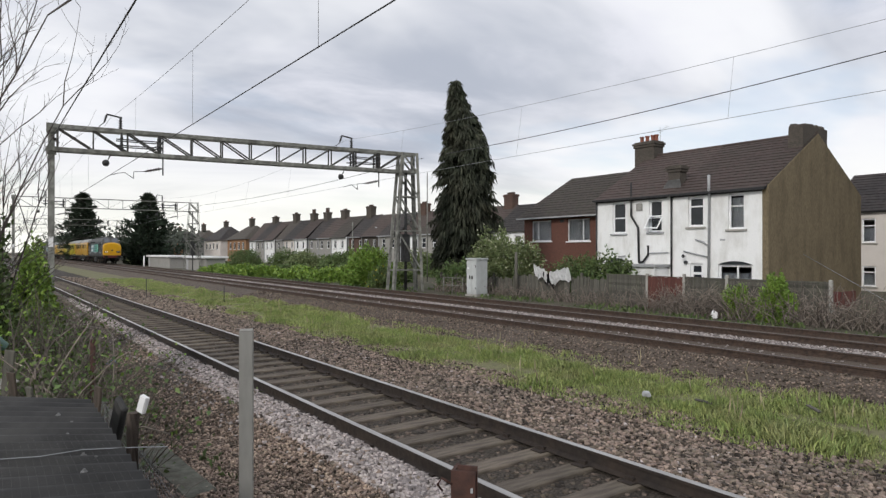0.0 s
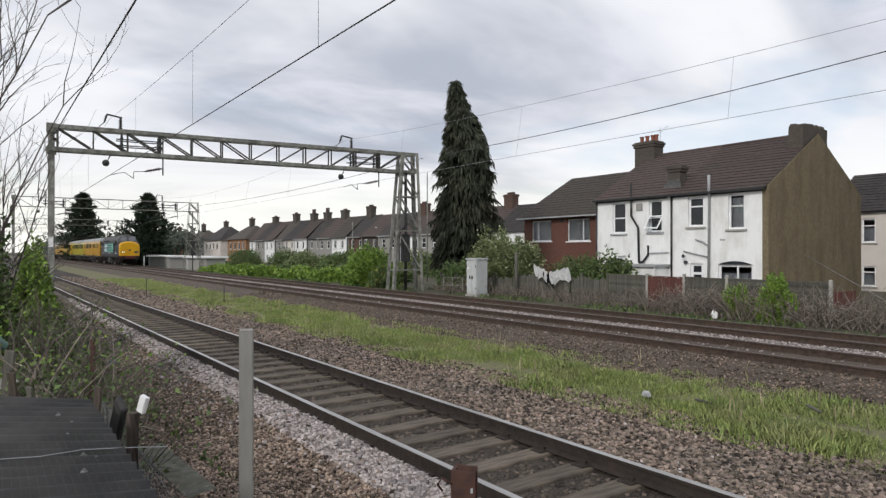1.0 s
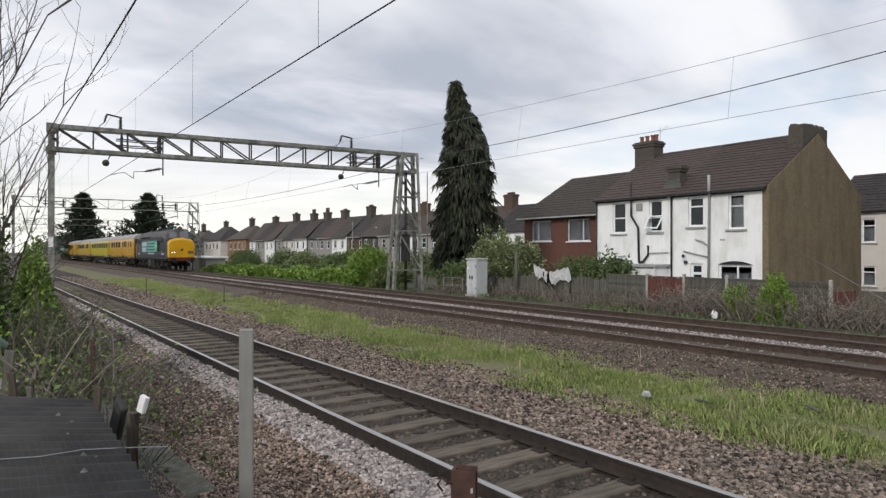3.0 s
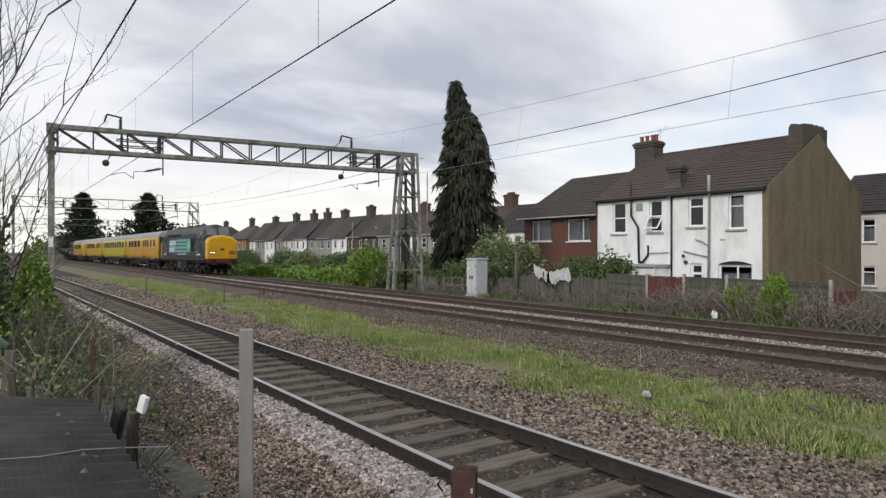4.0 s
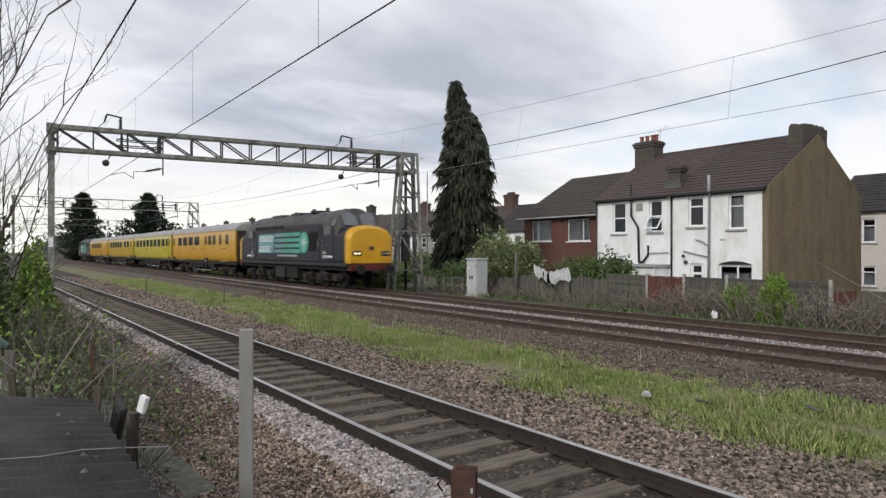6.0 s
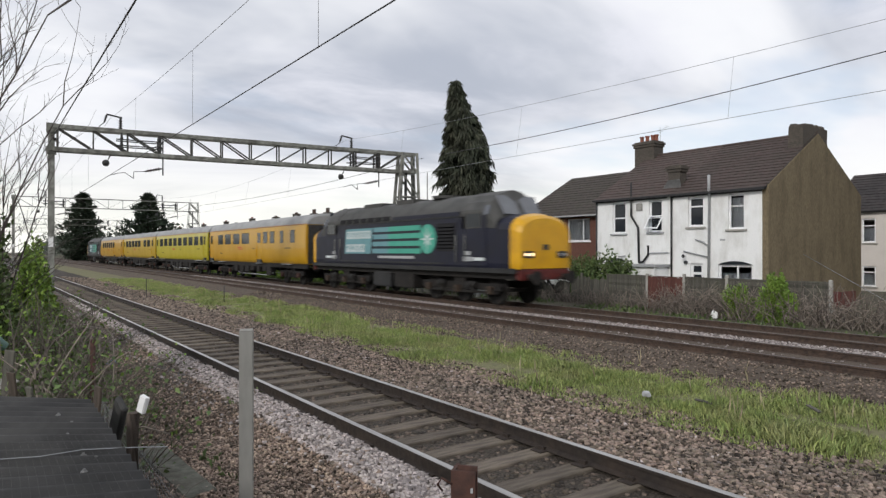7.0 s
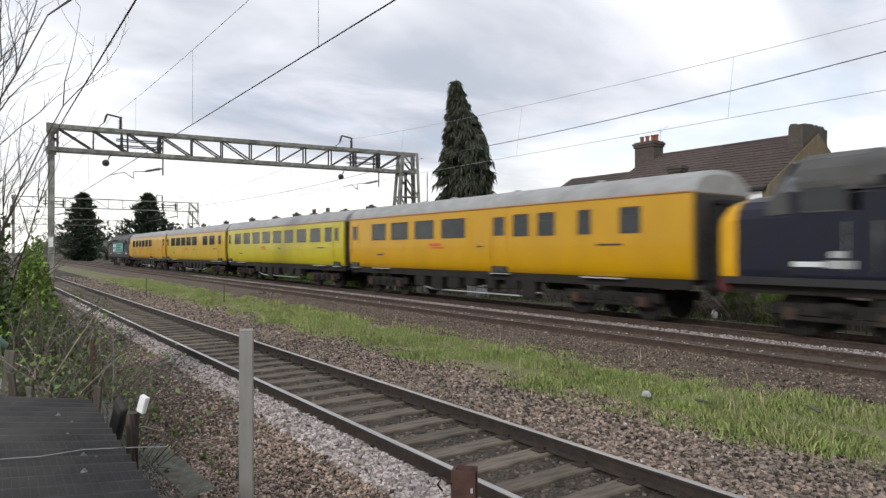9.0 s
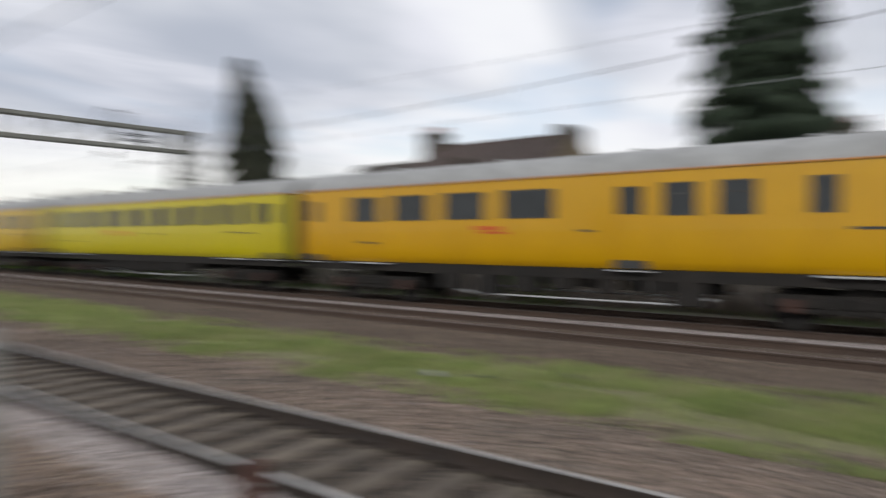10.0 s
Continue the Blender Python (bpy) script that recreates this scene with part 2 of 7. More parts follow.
EMBLEM_R = surf("emblem_red", (0.48, 0.09, 0.02), (0.42, 0.08, 0.02), 3, 0.45, 0.0)
RED_L = surf("buffer_beam_red", (0.13, 0.018, 0.014), (0.08, 0.014, 0.012), 3, 0.55, 0.05, dirt=(0.05, 0.03, 0.025), dirt_scale=2, dirt_amount=0.6)
UNDER = surf("underframe_grime", (0.014, 0.0125, 0.0115), (0.008, 0.0075, 0.007), 5, 0.85, 0.2, dirt=(0.03, 0.023, 0.018), dirt_scale=2.0, dirt_amount=0.6)
RUST = surf("rust", (0.085, 0.04, 0.03), (0.045, 0.024, 0.02), 16, 0.9, 0.5, dirt=(0.05, 0.03, 0.025), dirt_scale=4, dirt_amount=0.6)
AXLEBOX_Y = surf("axlebox_paint", (0.06, 0.038, 0.024), (0.032, 0.022, 0.016), 6, 0.7, 0.1)
CONCRETE = surf("concrete", (0.40, 0.39, 0.36), (0.31, 0.30, 0.275), 12, 0.95, 0.3, dirt=(0.2, 0.195, 0.17), dirt_scale=1.8, dirt_amount=0.6)
POST_GREY = surf("grey_painted_post", (0.28, 0.275, 0.255), (0.20, 0.197, 0.182), 9, 0.8, 0.15, dirt=(0.2, 0.195, 0.18), dirt_scale=3, dirt_amount=0.6, stretch=(1, 1, 0.3))
CABINET_M = surf("cabinet_grey", (0.50, 0.52, 0.52), (0.45, 0.47, 0.47), 3, 0.55, 0.03, dirt=(0.33, 0.34, 0.33), dirt_scale=1.6, dirt_amount=0.5)
FENCE_W = surf("weathered_fence_timber", (0.12, 0.113, 0.097), (0.066, 0.062, 0.055), 8, 0.95, 0.4, rand=0.25, dirt=(0.09, 0.095, 0.06), dirt_scale=1.3, dirt_amount=0.5, stretch=(2, 2, 0.3))
FENCE_R = surf("red_stained_timber", (0.13, 0.045, 0.04), (0.08, 0.03, 0.028), 8, 0.9, 0.3, rand=0.15, stretch=(2, 2, 0.3))
SHED_M = surf("dark_corrugated_sheet", (0.044, 0.043, 0.042), (0.027, 0.027, 0.0265), 6, 0.8, 0.1, dirt=(0.068, 0.066, 0.06), dirt_scale=1.8, dirt_amount=0.6)
WHITE_P = surf("white_plastic", (0.8, 0.8, 0.8), (0.7, 0.7, 0.7), 4, 0.5, 0.05)
BLACK_P = surf("black_cloth", (0.015, 0.015, 0.017), None, 4, 0.9, 0.1)
TWIG = surf("bare_twig", (0.10, 0.085, 0.075), (0.06, 0.05, 0.045), 12, 0.9, 0.2)
DEADWOOD_PALE = surf("bleached_bramble", (0.25, 0.212, 0.18), (0.12, 0.10, 0.085), 8, 0.95, 0.2, rand=0.45)
DEADWOOD = surf("dead_bramble", (0.165, 0.142, 0.12), (0.075, 0.064, 0.054), 8, 0.95, 0.2, rand=0.3)
BARK = surf("bark", (0.09, 0.07, 0.055), (0.05, 0.04, 0.033), 7, 0.95, 0.6, stretch=(2, 2, 0.4))
LEAF_CON = surf("conifer_spray", (0.050, 0.060, 0.036), (0.028, 0.034, 0.023), 1.5, 0.8, 0.0, rand=0.4, dirt=(0.085, 0.075, 0.05), dirt_scale=0.5, dirt_amount=0.6)
LEAF_DARK = surf("dark_evergreen_leaf", (0.030, 0.048, 0.025), (0.018, 0.030, 0.018), 1.5, 0.8, 0.0, rand=0.4)
LEAF_BUSH = surf("shrub_leaf", (0.15, 0.19, 0.075), (0.095, 0.125, 0.05), 2, 0.65, 0.0, rand=0.4, dirt=(0.30, 0.33, 0.16), dirt_scale=2.2, dirt_amount=0.5)
LEAF_BRIGHT = surf("bright_leaf", (0.19, 0.29, 0.045), (0.12, 0.20, 0.035), 2, 0.6, 0.0, rand=0.4)
LEAF_WEED = surf("weed_leaf", (0.10, 0.155, 0.045), (0.065, 0.105, 0.035), 1.5, 0.7, 0.0, rand=0.4, dirt=(0.13, 0.12, 0.06), dirt_scale=0.5, dirt_amount=0.6)
LEAF_YEL = surf("yellow_flower", (0.5, 0.4, 0.05), (0.35, 0.3, 0.05), 3, 0.7, 0.0, rand=0.3)
FAR_WOOD = surf("far_wood_leaf", (0.10, 0.115, 0.09), (0.06, 0.072, 0.06), 0.5, 0.9, 0.0, rand=0.3)


def lamp_glow():
    m = bpy.data.materials.new("headlight_glow")
    m.use_nodes = True
    p = m.node_tree.nodes["Principled BSDF"]
    p.inputs["Base Color"].default_value = (0.9, 0.8, 0.6, 1)
    p.inputs["Emission Color"].default_value = (1, 0.74, 0.42, 1)
    p.inputs["Emission Strength"].default_value = 2.4
    return m


GLOW = lamp_glow()

# ---- mesh helpers ----
def mesh_object(name, bm, material, parent=None, label=""):
    me = bpy.data.meshes.new(name)
    bm.to_mesh(me)
    bm.free()
    for m in material if isinstance(material, (list, tuple)) else [material]:
        me.materials.append(m)
    ob = new(name, me)
    if parent is not None:
        ob.parent = parent
    if label:
        tagged(ob, label)
    return ob


def part(name, bm, material, parent, label=""):
    return mesh_object(name, bm, material, parent, label)


def share(name, source, parent, m):
    """Another object on the mesh of source."""
    ob = new(name, source.data)
    ob.parent = parent
    ob.matrix_basis = m
    return ob


def thing(name, label, category, m=None, group="", kind=""):
    ob = tagged(new(name), label, category, group, kind)
    if m is not None:
        ob.matrix_basis = m
    return ob


def box(bm, x0, x1, y0, y1, z0, z1, m=None, mi=0):
    vs = [bm.verts.new((x, y, z)) for x in (x0, x1) for y in (y0, y1) for z in (z0, z1)]
    if m is not None:
        for v in vs:
            v.co = m @ v.co
    for q in ((0, 1, 3, 2), (4, 6, 7, 5), (0, 4, 5, 1), (2, 3, 7, 6), (0, 2, 6, 4), (1, 5, 7, 3)):
        bm.faces.new([vs[i] for i in q]).material_index = mi
    return bm


def boxes(*rows):
    bm = bmesh.new()
    for r in rows:
        box(bm, *r)
    return bm


def soft_box(x0, x1, y0, y1, z0, z1, r=0.02, seg=2):
    bm = boxes((x0, x1, y0, y1, z0, z1))
    bmesh.ops.bevel(bm, geom=bm.edges[:], offset=r, segments=seg, affect="EDGES")
    return bm


def frame_of(p, q):
    d = Vector(q) - Vector(p)
    return Matrix.Translation(p) @ d.to_track_quat("Z", "Y").to_matrix().to_4x4(), d.length


def beam(bm, p, q, w, h=None, mi=0):
    m, n = frame_of(p, q)
    h = h or w
    return box(bm, -w / 2, w / 2, -h / 2, h / 2, 0, n, m, mi)


def tube(bm, pts, r, n=6, r1=None, cap=True):
    pts = [Vector(p) for p in pts]
    rings = []
    for i, p in enumerate(pts):
        d = (pts[min(i + 1, len(pts) - 1)] - pts[max(i - 1, 0)]).normalized()
        m = d.to_track_quat("Z", "Y").to_matrix()
        k = r if r1 is None else r + (r1 - r) * i / max(1, len(pts) - 1)
        rings.append([bm.verts.new(p + m @ Vector((k * math.cos(a), k * math.sin(a), 0))) for a in (2 * math.pi * j / n for j in range(n))])
    for a, b in zip(rings, rings[1:]):
        for j in range(n):
            bm.faces.new((a[j], a[(j + 1) % n], b[(j + 1) % n], b[j])).smooth = True
    if cap:
        bm.faces.new(rings[0][::-1])
        bm.faces.new(rings[-1])
    return bm


def lathe(bm, profile, m, n=12):
    """Rings (radius, height) round the z axis of m."""
    rings = [[bm.verts.new(m @ Vector((r * math.cos(2 * math.pi * j / n), r * math.sin(2 * math.pi * j / n), z))) for j in range(n)] for r, z in profile]
    for a, b in zip(rings, rings[1:]):
        for j in range(n):
            bm.faces.new((a[j], a[(j + 1) % n], b[(j + 1) % n], b[j]))
    bm.faces.new(rings[0][::-1])
    bm.faces.new(rings[-1])
    return bm


def extrude_x(bm, section, x0, x1, closed=True, caps=True, mi=0, smooth=False):
    """A (y, z) section drawn out along x."""
    a = [bm.verts.new((x0, y, z)) for y, z in section]
    b = [bm.verts.new((x1, y, z)) for y, z in section]
    n = len(section)
    for i in range(n if closed else n - 1):
        f = bm.faces.new((a[i], a[(i + 1) % n], b[(i + 1) % n], b[i]))
        f.material_index, f.smooth = mi, smooth
    if caps:
        bm.faces.new([bm.verts.new(v.co) for v in a[::-1]]).material_index = mi
        bm.faces.new([bm.verts.new(v.co) for v in b]).material_index = mi
    return bm


def from_arrays(name, verts, faces, material, smooth=False):
    """A mesh of triangles or quads from numpy arrays."""
    me = bpy.data.meshes.new(name)
    k = faces.shape[1]
    me.vertices.add(len(verts))
    me.vertices.foreach_set("co", verts.astype(np.float32).ravel())
    me.loops.add(faces.size)
    me.loops.foreach_set("vertex_index", faces.astype(np.int32).ravel())
    me.polygons.add(len(faces))
    me.polygons.foreach_set("loop_start", np.arange(0, faces.size, k, dtype=np.int32))
    me.update(calc_edges=True)
    me.validate()
    me.materials.append(material)
    return new(name, me)


def scatter(name, centres, sizes, material, rng, flat=0.7):
    """Angular stones: boxes with every corner moved, turned at random."""
    n = len(centres)
    cube = np.array([(x, y, z) for x in (-1, 1) for y in (-1, 1) for z in (-1, 1)], float) * 0.5
    v = cube[None] * rng.uniform(0.45, 1.15, (n, 8, 3))
    v[:, :, 2] *= flat
    a = rng.uniform(0, 6.283, n)
    t = rng.normal(0, 0.45, n)
    c, s, ct, st = np.cos(a), np.sin(a), np.cos(t), np.sin(t)
    y, z = v[:, :, 1] * ct[:, None] - v[:, :, 2] * st[:, None], v[:, :, 1] * st[:, None] + v[:, :, 2] * ct[:, None]
    x = v[:, :, 0]
    v = np.stack((x * c[:, None] - y * s[:, None], x * s[:, None] + y * c[:, None], z), -1) * sizes[:, None, None] + centres[:, None]
    q = np.array([(0, 1, 3, 2), (4, 6, 7, 5), (0, 4, 5, 1), (2, 3, 7, 6), (0, 2, 6, 4), (1, 5, 7, 3)])
    f = (np.arange(n)[:, None, None] * 8 + q[None]).reshape(-1, 4)
    return from_arrays(name, v.reshape(-1, 3), f, material)


def leaves(name, centres, dirs, lengths, widths, material, rng, bend=0.25):
    """Pointed leaf blades: from each centre along dirs, with a fold."""
    n = len(centres)
    d = dirs / np.maximum(1e-6, np.linalg.norm(dirs, axis=1))[:, None]
    r = rng.normal(0, 1, (n, 3))
    s = np.cross(d, r)
    s /= np.maximum(1e-6, np.linalg.norm(s, axis=1))[:, None]
    u = np.cross(s, d)
    L, W = lengths[:, None], widths[:, None]
    mid = centres + d * L * 0.45 + u * L * bend * 0.3
    tip = centres + d * L - np.array([0, 0, 1.0]) * L * bend * 0.5
    v = np.stack((centres, mid + s * W, tip, mid - s * W), 1).reshape(-1, 3)
    f = np.arange(n)[:, None] * 4 + np.array([0, 1, 2, 3])[None]
    t = np.concatenate((f[:, [0, 1, 2]], f[:, [0, 2, 3]]))
    return from_arrays(name, v, t, material)


def as_part(ob, parent, label=""):
    ob.parent = parent
    if label:
        tagged(ob, label)
    return ob

# ---- ground ----
# across the line: y, height of the ground there
PROFILE = [(-250, -0.6), (-20, -0.6), (0.6, -0.55), (1.6, -0.42), (2.5, -0.36), (2.9, -0.25), (3.15, -0.155), (3.5, -0.15), (3.64, -0.2), (5.16, -0.2), (5.26, -0.15),
           (5.55, -0.155), (6.0, -0.24), (7.0, -0.34), (7.8, -0.36), (9.2, -0.33), (10.7, -0.35), (11.3, -0.3), (12.0, -0.155), (14.3, -0.15), (15.6, -0.15), (18.0, -0.155),
           (18.6, -0.3), (19.4, -0.42), (21, -0.46), (24, -0.45), (30, -0.5), (60, -0.5), (160, -0.5), (400, 1.0), (1500, 4.0)]


def ground_z(y):
    return float(np.interp(y, [p[0] for p in PROFILE], [p[1] for p in PROFILE]))


def build_ground():
    xs = [-1500, -700, -400, -250, -160, -110, -80, -60, -48] + [-40 + i for i in range(49)] + [12, 20, 40, 120, 600]
    ys = sorted(set([p[0] for p in PROFILE] + [2.1, 4.3, 6.5, 8.5, 10, 13.3, 14.9, 16.7, 20, 22.5, 26]))
    bm = bmesh.new()
    rows = []
    for x in xs:
        r = []
        for y in ys:
            dy = 0.0
            if 2.2 < y < 12 and -45 < x < 12:
                dy = 0.22 * noise.noise((x * 0.6, y * 1.3, 0.5))
            bumpy = 0.03 * noise.noise((x * 0.8, y * 0.8, 3.1)) if -45 < x < 12 and (y < 2.6 or 5.6 < y < 12 or 18 < y < 30) else 0
            r.append(bm.verts.new((x, y + dy * (0 if 3 < y < 5.3 else 1), ground_z(y) + bumpy)))
        rows.append(r)
    for a, b in zip(rows, rows[1:]):
        for j in range(len(ys) - 1):
            f = bm.faces.new((a[j], b[j], b[j + 1], a[j + 1]))
            y = (ys[j] + ys[j + 1]) / 2
            f.material_index = 4 if 1.2 < y < 2.9 else 1 if 3.45 < y < 7.8 else 2 if 2.9 < y < 3.45 or 14.3 < y < 15.6 else 3 if 7.8 < y < 10.9 else 4 if 10.9 < y < 19.4 else 0
            f.smooth = True
    ob = mesh_object("ground", bm, [SOIL, BALLAST, BALLAST_PALE, TURF, BALLAST_FINE])
    tagged(ob, "trackside ground of ballast, soil and rough turf", "ground", kind="structure")


build_ground()


# ---- stones and grass ----
def build_stones():
    rng = np.random.default_rng(3)
    prof_y, prof_z = np.array([p[0] for p in PROFILE]), np.array([p[1] for p in PROFILE])

    def field(n, x0, x1, y0, y1, power):
        u = rng.uniform(0, 1, n) ** power
        x = x1 + (x0 - x1) * u
        y = rng.uniform(y0, y1, n)
        return x, y

    def lay(name, spans, size, material, label):
        xs, ys = [], []
        for n, x0, x1, y0, y1, power in spans:
            x, y = field(n, x0, x1, y0, y1, power)
            xs.append(x)
            ys.append(y)
        x, y = np.concatenate(xs), np.concatenate(ys)
        keep = np.ones(len(x), bool)
        tx = y - 0.0085 * x
        for c in (3.648, 5.152):
            keep &= np.abs(tx - c) > 0.09
        # sleepers stay clear between the rails and just outside them
        on = (tx > 3.66) & (tx < 5.14)
        u = (x + 4.53) / 0.594
        k = np.abs(u - np.round(u)) * 0.594
        keep &= ~(on & (k < 0.115))
        # bare trodden spots
        x, y, on = x[keep], y[keep], on[keep]
        s = size * rng.uniform(0.6, 1.45, len(x))
        z = np.interp(y, prof_y, prof_z) + s * 0.22 + rng.uniform(-0.01, 0.025, len(x)) - on * 0.035
        ob = scatter(name, np.stack((x, y, z), -1), s, material, rng)
        tagged(ob, label, "ballast", kind="stuff")

    lay("ballast_stones", [(46000, -26, 0.5, 5.25, 7.75, 1.75), (2500, -24, 0.5, 2.9, 3.4, 1.5), (5000, -28, 2, 7.6, 8.3, 1.3)],
        0.04, STONE_BROWN, "brown angular ballast stones round the single track")
    lay("far_ballast_stones", [(12000, -64, -23, 5.25, 7.8, 1.25), (2200, -60, -24, 7.7, 8.3, 1.2)], 0.07, STONE_BROWN, "brown ballast stones farther along the single track")
    lay("fine_trodden_stones", [(17000, -34, 2, 10.3, 12.4, 1.3)], 0.03, STONE_FINE, "fine brown trodden stones and soil beside the main line")
    lay("oily_ballast_stones", [(19000, -26, 0.5, 3.7, 5.08, 1.5)], 0.042, STONE_DARK, "dark brown ballast stones between the sleepers")
    lay("small_ballast_stones", [(24000, -17, -2.4, 1.0, 3.02, 1.4), (24000, -8.5, -2.4, 1.2, 3.02, 1.2)], 0.026, STONE_SMALL, "small brown ballast stones beside the pale shoulder")
    lay("pale_ballast_stones", [(30000, -34, -1.5, 3.0, 3.6, 1.9), (18000, -60, 3, 14.45, 15.6, 1.4), (3500, -60, 3, 18.1, 18.8, 1.4), (700, -50, 3, 12.8, 13.9, 1.3), (700, -30, 0, 2.6, 2.95, 1.6), (600, -20, 0, 5.2, 7.5, 1.3)],
        0.037, STONE_PALE, "fresh pale pinkish-grey ballast stones along the track")


STRAW = surf("straw", (0.46, 0.40, 0.27), (0.33, 0.28, 0.18), 3, 0.8, 0.0, rand=0.2)


def build_grass():
    rng = np.random.default_rng(8)
    n = 240000
    x = 1.5 - 62 * rng.uniform(0, 1, n) ** 1.9
    y = np.clip(rng.normal(9.2, 0.85, n), 7.5, 11.0)
    clump = np.array([noise.noise((a * 0.55, b * 0.9, 7.0)) + 0.6 * noise.noise((a * 1.9, b * 2.3, 2.0)) for a, b in zip(x, y)])
    keep = clump > rng.uniform(-0.6, 0.42, n)
    x, y, clump = x[keep], y[keep], clump[keep]
    m = len(x)
    z = np.interp(y, [p[0] for p in PROFILE], [p[1] for p in PROFILE]) - 0.02
    d = np.stack((rng.normal(0, 0.34, m), rng.normal(0, 0.34, m), np.ones(m)), -1)
    h = np.clip(0.12 + 0.13 * clump, 0.045, 0.30) * rng.uniform(0.6, 1.5, m)
    ob = leaves("grass", np.stack((x, y, z), -1), d, h, 0.0005 + 0.001 * rng.uniform(0, 1, m) + 0.00019 * np.abs(x), GRASS_M, rng, 0.3)
    tagged(ob, "rough green and straw grass between the tracks", "grass", kind="stuff")
    n = 260
    x = 1 - 40 * rng.uniform(0, 1, n) ** 1.4
    y = rng.normal(9.3, 1.1, n)
    ob = leaves("dry_stalks", np.stack((x, y, np.full(n, -0.36)), -1), np.stack((rng.normal(0, 0.15, n), rng.normal(0, 0.15, n), np.ones(n)), -1), rng.uniform(0.2, 0.5, n), 0.0012 + 0.00014 * np.abs(x), STRAW, rng, 0.2)
    tagged(ob, "tall dry straw stalks in the grass strip", "grass", kind="stuff")
    n = 9000
    x = 2 - 80 * rng.uniform(0, 1, n) ** 1.2
    y = rng.uniform(18.7, 23.8, n)
    k = np.array([noise.noise((a * 0.3, b * 0.6, 1.0)) for a, b in zip(x, y)])
    keep = k > 0.0
    x, y = x[keep], y[keep]
    m = len(x)
    ob = leaves("trackside_grass", np.stack((x, y, np.interp(y, [p[0] for p in PROFILE], [p[1] for p in PROFILE]) - 0.02), -1), np.stack((rng.normal(0, 0.4, m), rng.normal(0, 0.4, m), np.ones(m)), -1),
                rng.uniform(0.12, 0.38, m), 0.02 + 0.0006 * np.abs(x), LEAF_WEED, rng, 0.6)
    tagged(ob, "low green weeds beside the fence", "grass", kind="stuff")
    # tufts in the ballast near the camera
    n = 1500
    x = rng.uniform(-15, -1, n)
    y = rng.uniform(1.0, 2.2, n)
    k = np.array([noise.noise((a * 0.8, b * 1.5, 5.0)) for a, b in zip(x, y)])
    x, y = x[k > 0.1], y[k > 0.1]
    m = len(x)
    ob = leaves("ballast_weeds", np.stack((x, y, np.interp(y, [p[0] for p in PROFILE], [p[1] for p in PROFILE])), -1), np.stack((rng.normal(0, 0.6, m), rng.normal(0, 0.6, m), np.ones(m)), -1),
                rng.uniform(0.06, 0.22, m), 0.006 + 0.004 * rng.uniform(0, 1, m), LEAF_WEED, rng, 0.6)
    tagged(ob, "small weeds in the ballast", "weeds", kind="stuff")


build_stones()
build_grass()

# ---- tracks ----
RAIL_SEC = [(-0.07, -0.159), (0.07, -0.159), (0.07, -0.148), (0.012, -0.125), (0.01, -0.045), (0.036, -0.036), (0.036, -0.006)]
RAIL_SEC += [(0.028, 0.0), (-0.028, 0.0)] + [(-y, z) for y, z in RAIL_SEC[:1:-1]]


def build_track(label, m, x0, x1, sx0, sx1, head, web, step=0.65, first_x=0.0):
    tr = thing("railway_track", label, "railway track", m, "railway tracks", "structure")
    for y in (-0.7525, 0.7525):
        bm = bmesh.new()
        sec = [(y + a, b) for a, b in RAIL_SEC]
        extrude_x(bm, sec, x0, x1)
        bm.normal_update()
        for f in bm.faces:
            zc = f.calc_center_median().z
            f.material_index = 1 if zc > -0.0045 and len(f.verts) == 4 else 0
        part("rail", bm, [web, head], tr, "worn steel rail with rusty web")
    first = None
    rng = random.Random(5)
    for i in range(int((sx0 - first_x) / step), int((sx1 - first_x) / step)):
        mm = pose(first_x + i * step + rng.uniform(-0.015, 0.015), rng.uniform(-0.03, 0.03), 0, 0, 0, rng.uniform(-0.7, 0.7))
        if first is None:
            first = part("sleeper", soft_box(-0.125, 0.125, -1.3, 1.3, -0.30, -0.162, 0.012, 1), SLEEPER, tr)
            first.matrix_basis = mm
        else:
            share("sleeper", first, tr, mm)
    # one rail chair a sleeper end, on the near part of the line
    chair = None
    for i in range(max(int((sx0 - first_x) / step), -62), int((sx1 - first_x) / step)):
        for y in (-0.7525, 0.7525):
            mm = pose(first_x + i * step, y, 0)
            if chair is None:
                bm = boxes((-0.08, 0.08, -0.17, 0.17, -0.164, -0.150), (-0.045, 0.045, 0.05, 0.09, -0.152, -0.115), (-0.045, 0.045, -0.09, -0.05, -0.152, -0.115))
                chair = part("rail_chair", bm, web, tr)
                chair.matrix_basis = mm
            else:
                share("rail_chair", chair, tr, mm)
    return tr


build_track("single track on timber sleepers with pale ballast shoulder", pose(0, 4.4, 0, 0, 0, 0.487), -420, 60, -55, 9, RAIL_TOP, RAIL_SIDE, 0.594, -4.53)
build_track("dark rusty main-line track in brown ballast", pose(0, 13.4, 0), -600, 90, -60, 15, RAIL_DULL, RAIL_BROWN)
build_track("main-line track on which the yellow train runs", pose(0, 16.75, 0), -600, 90, -60, 15, RAIL_DULL, RAIL_BROWN)

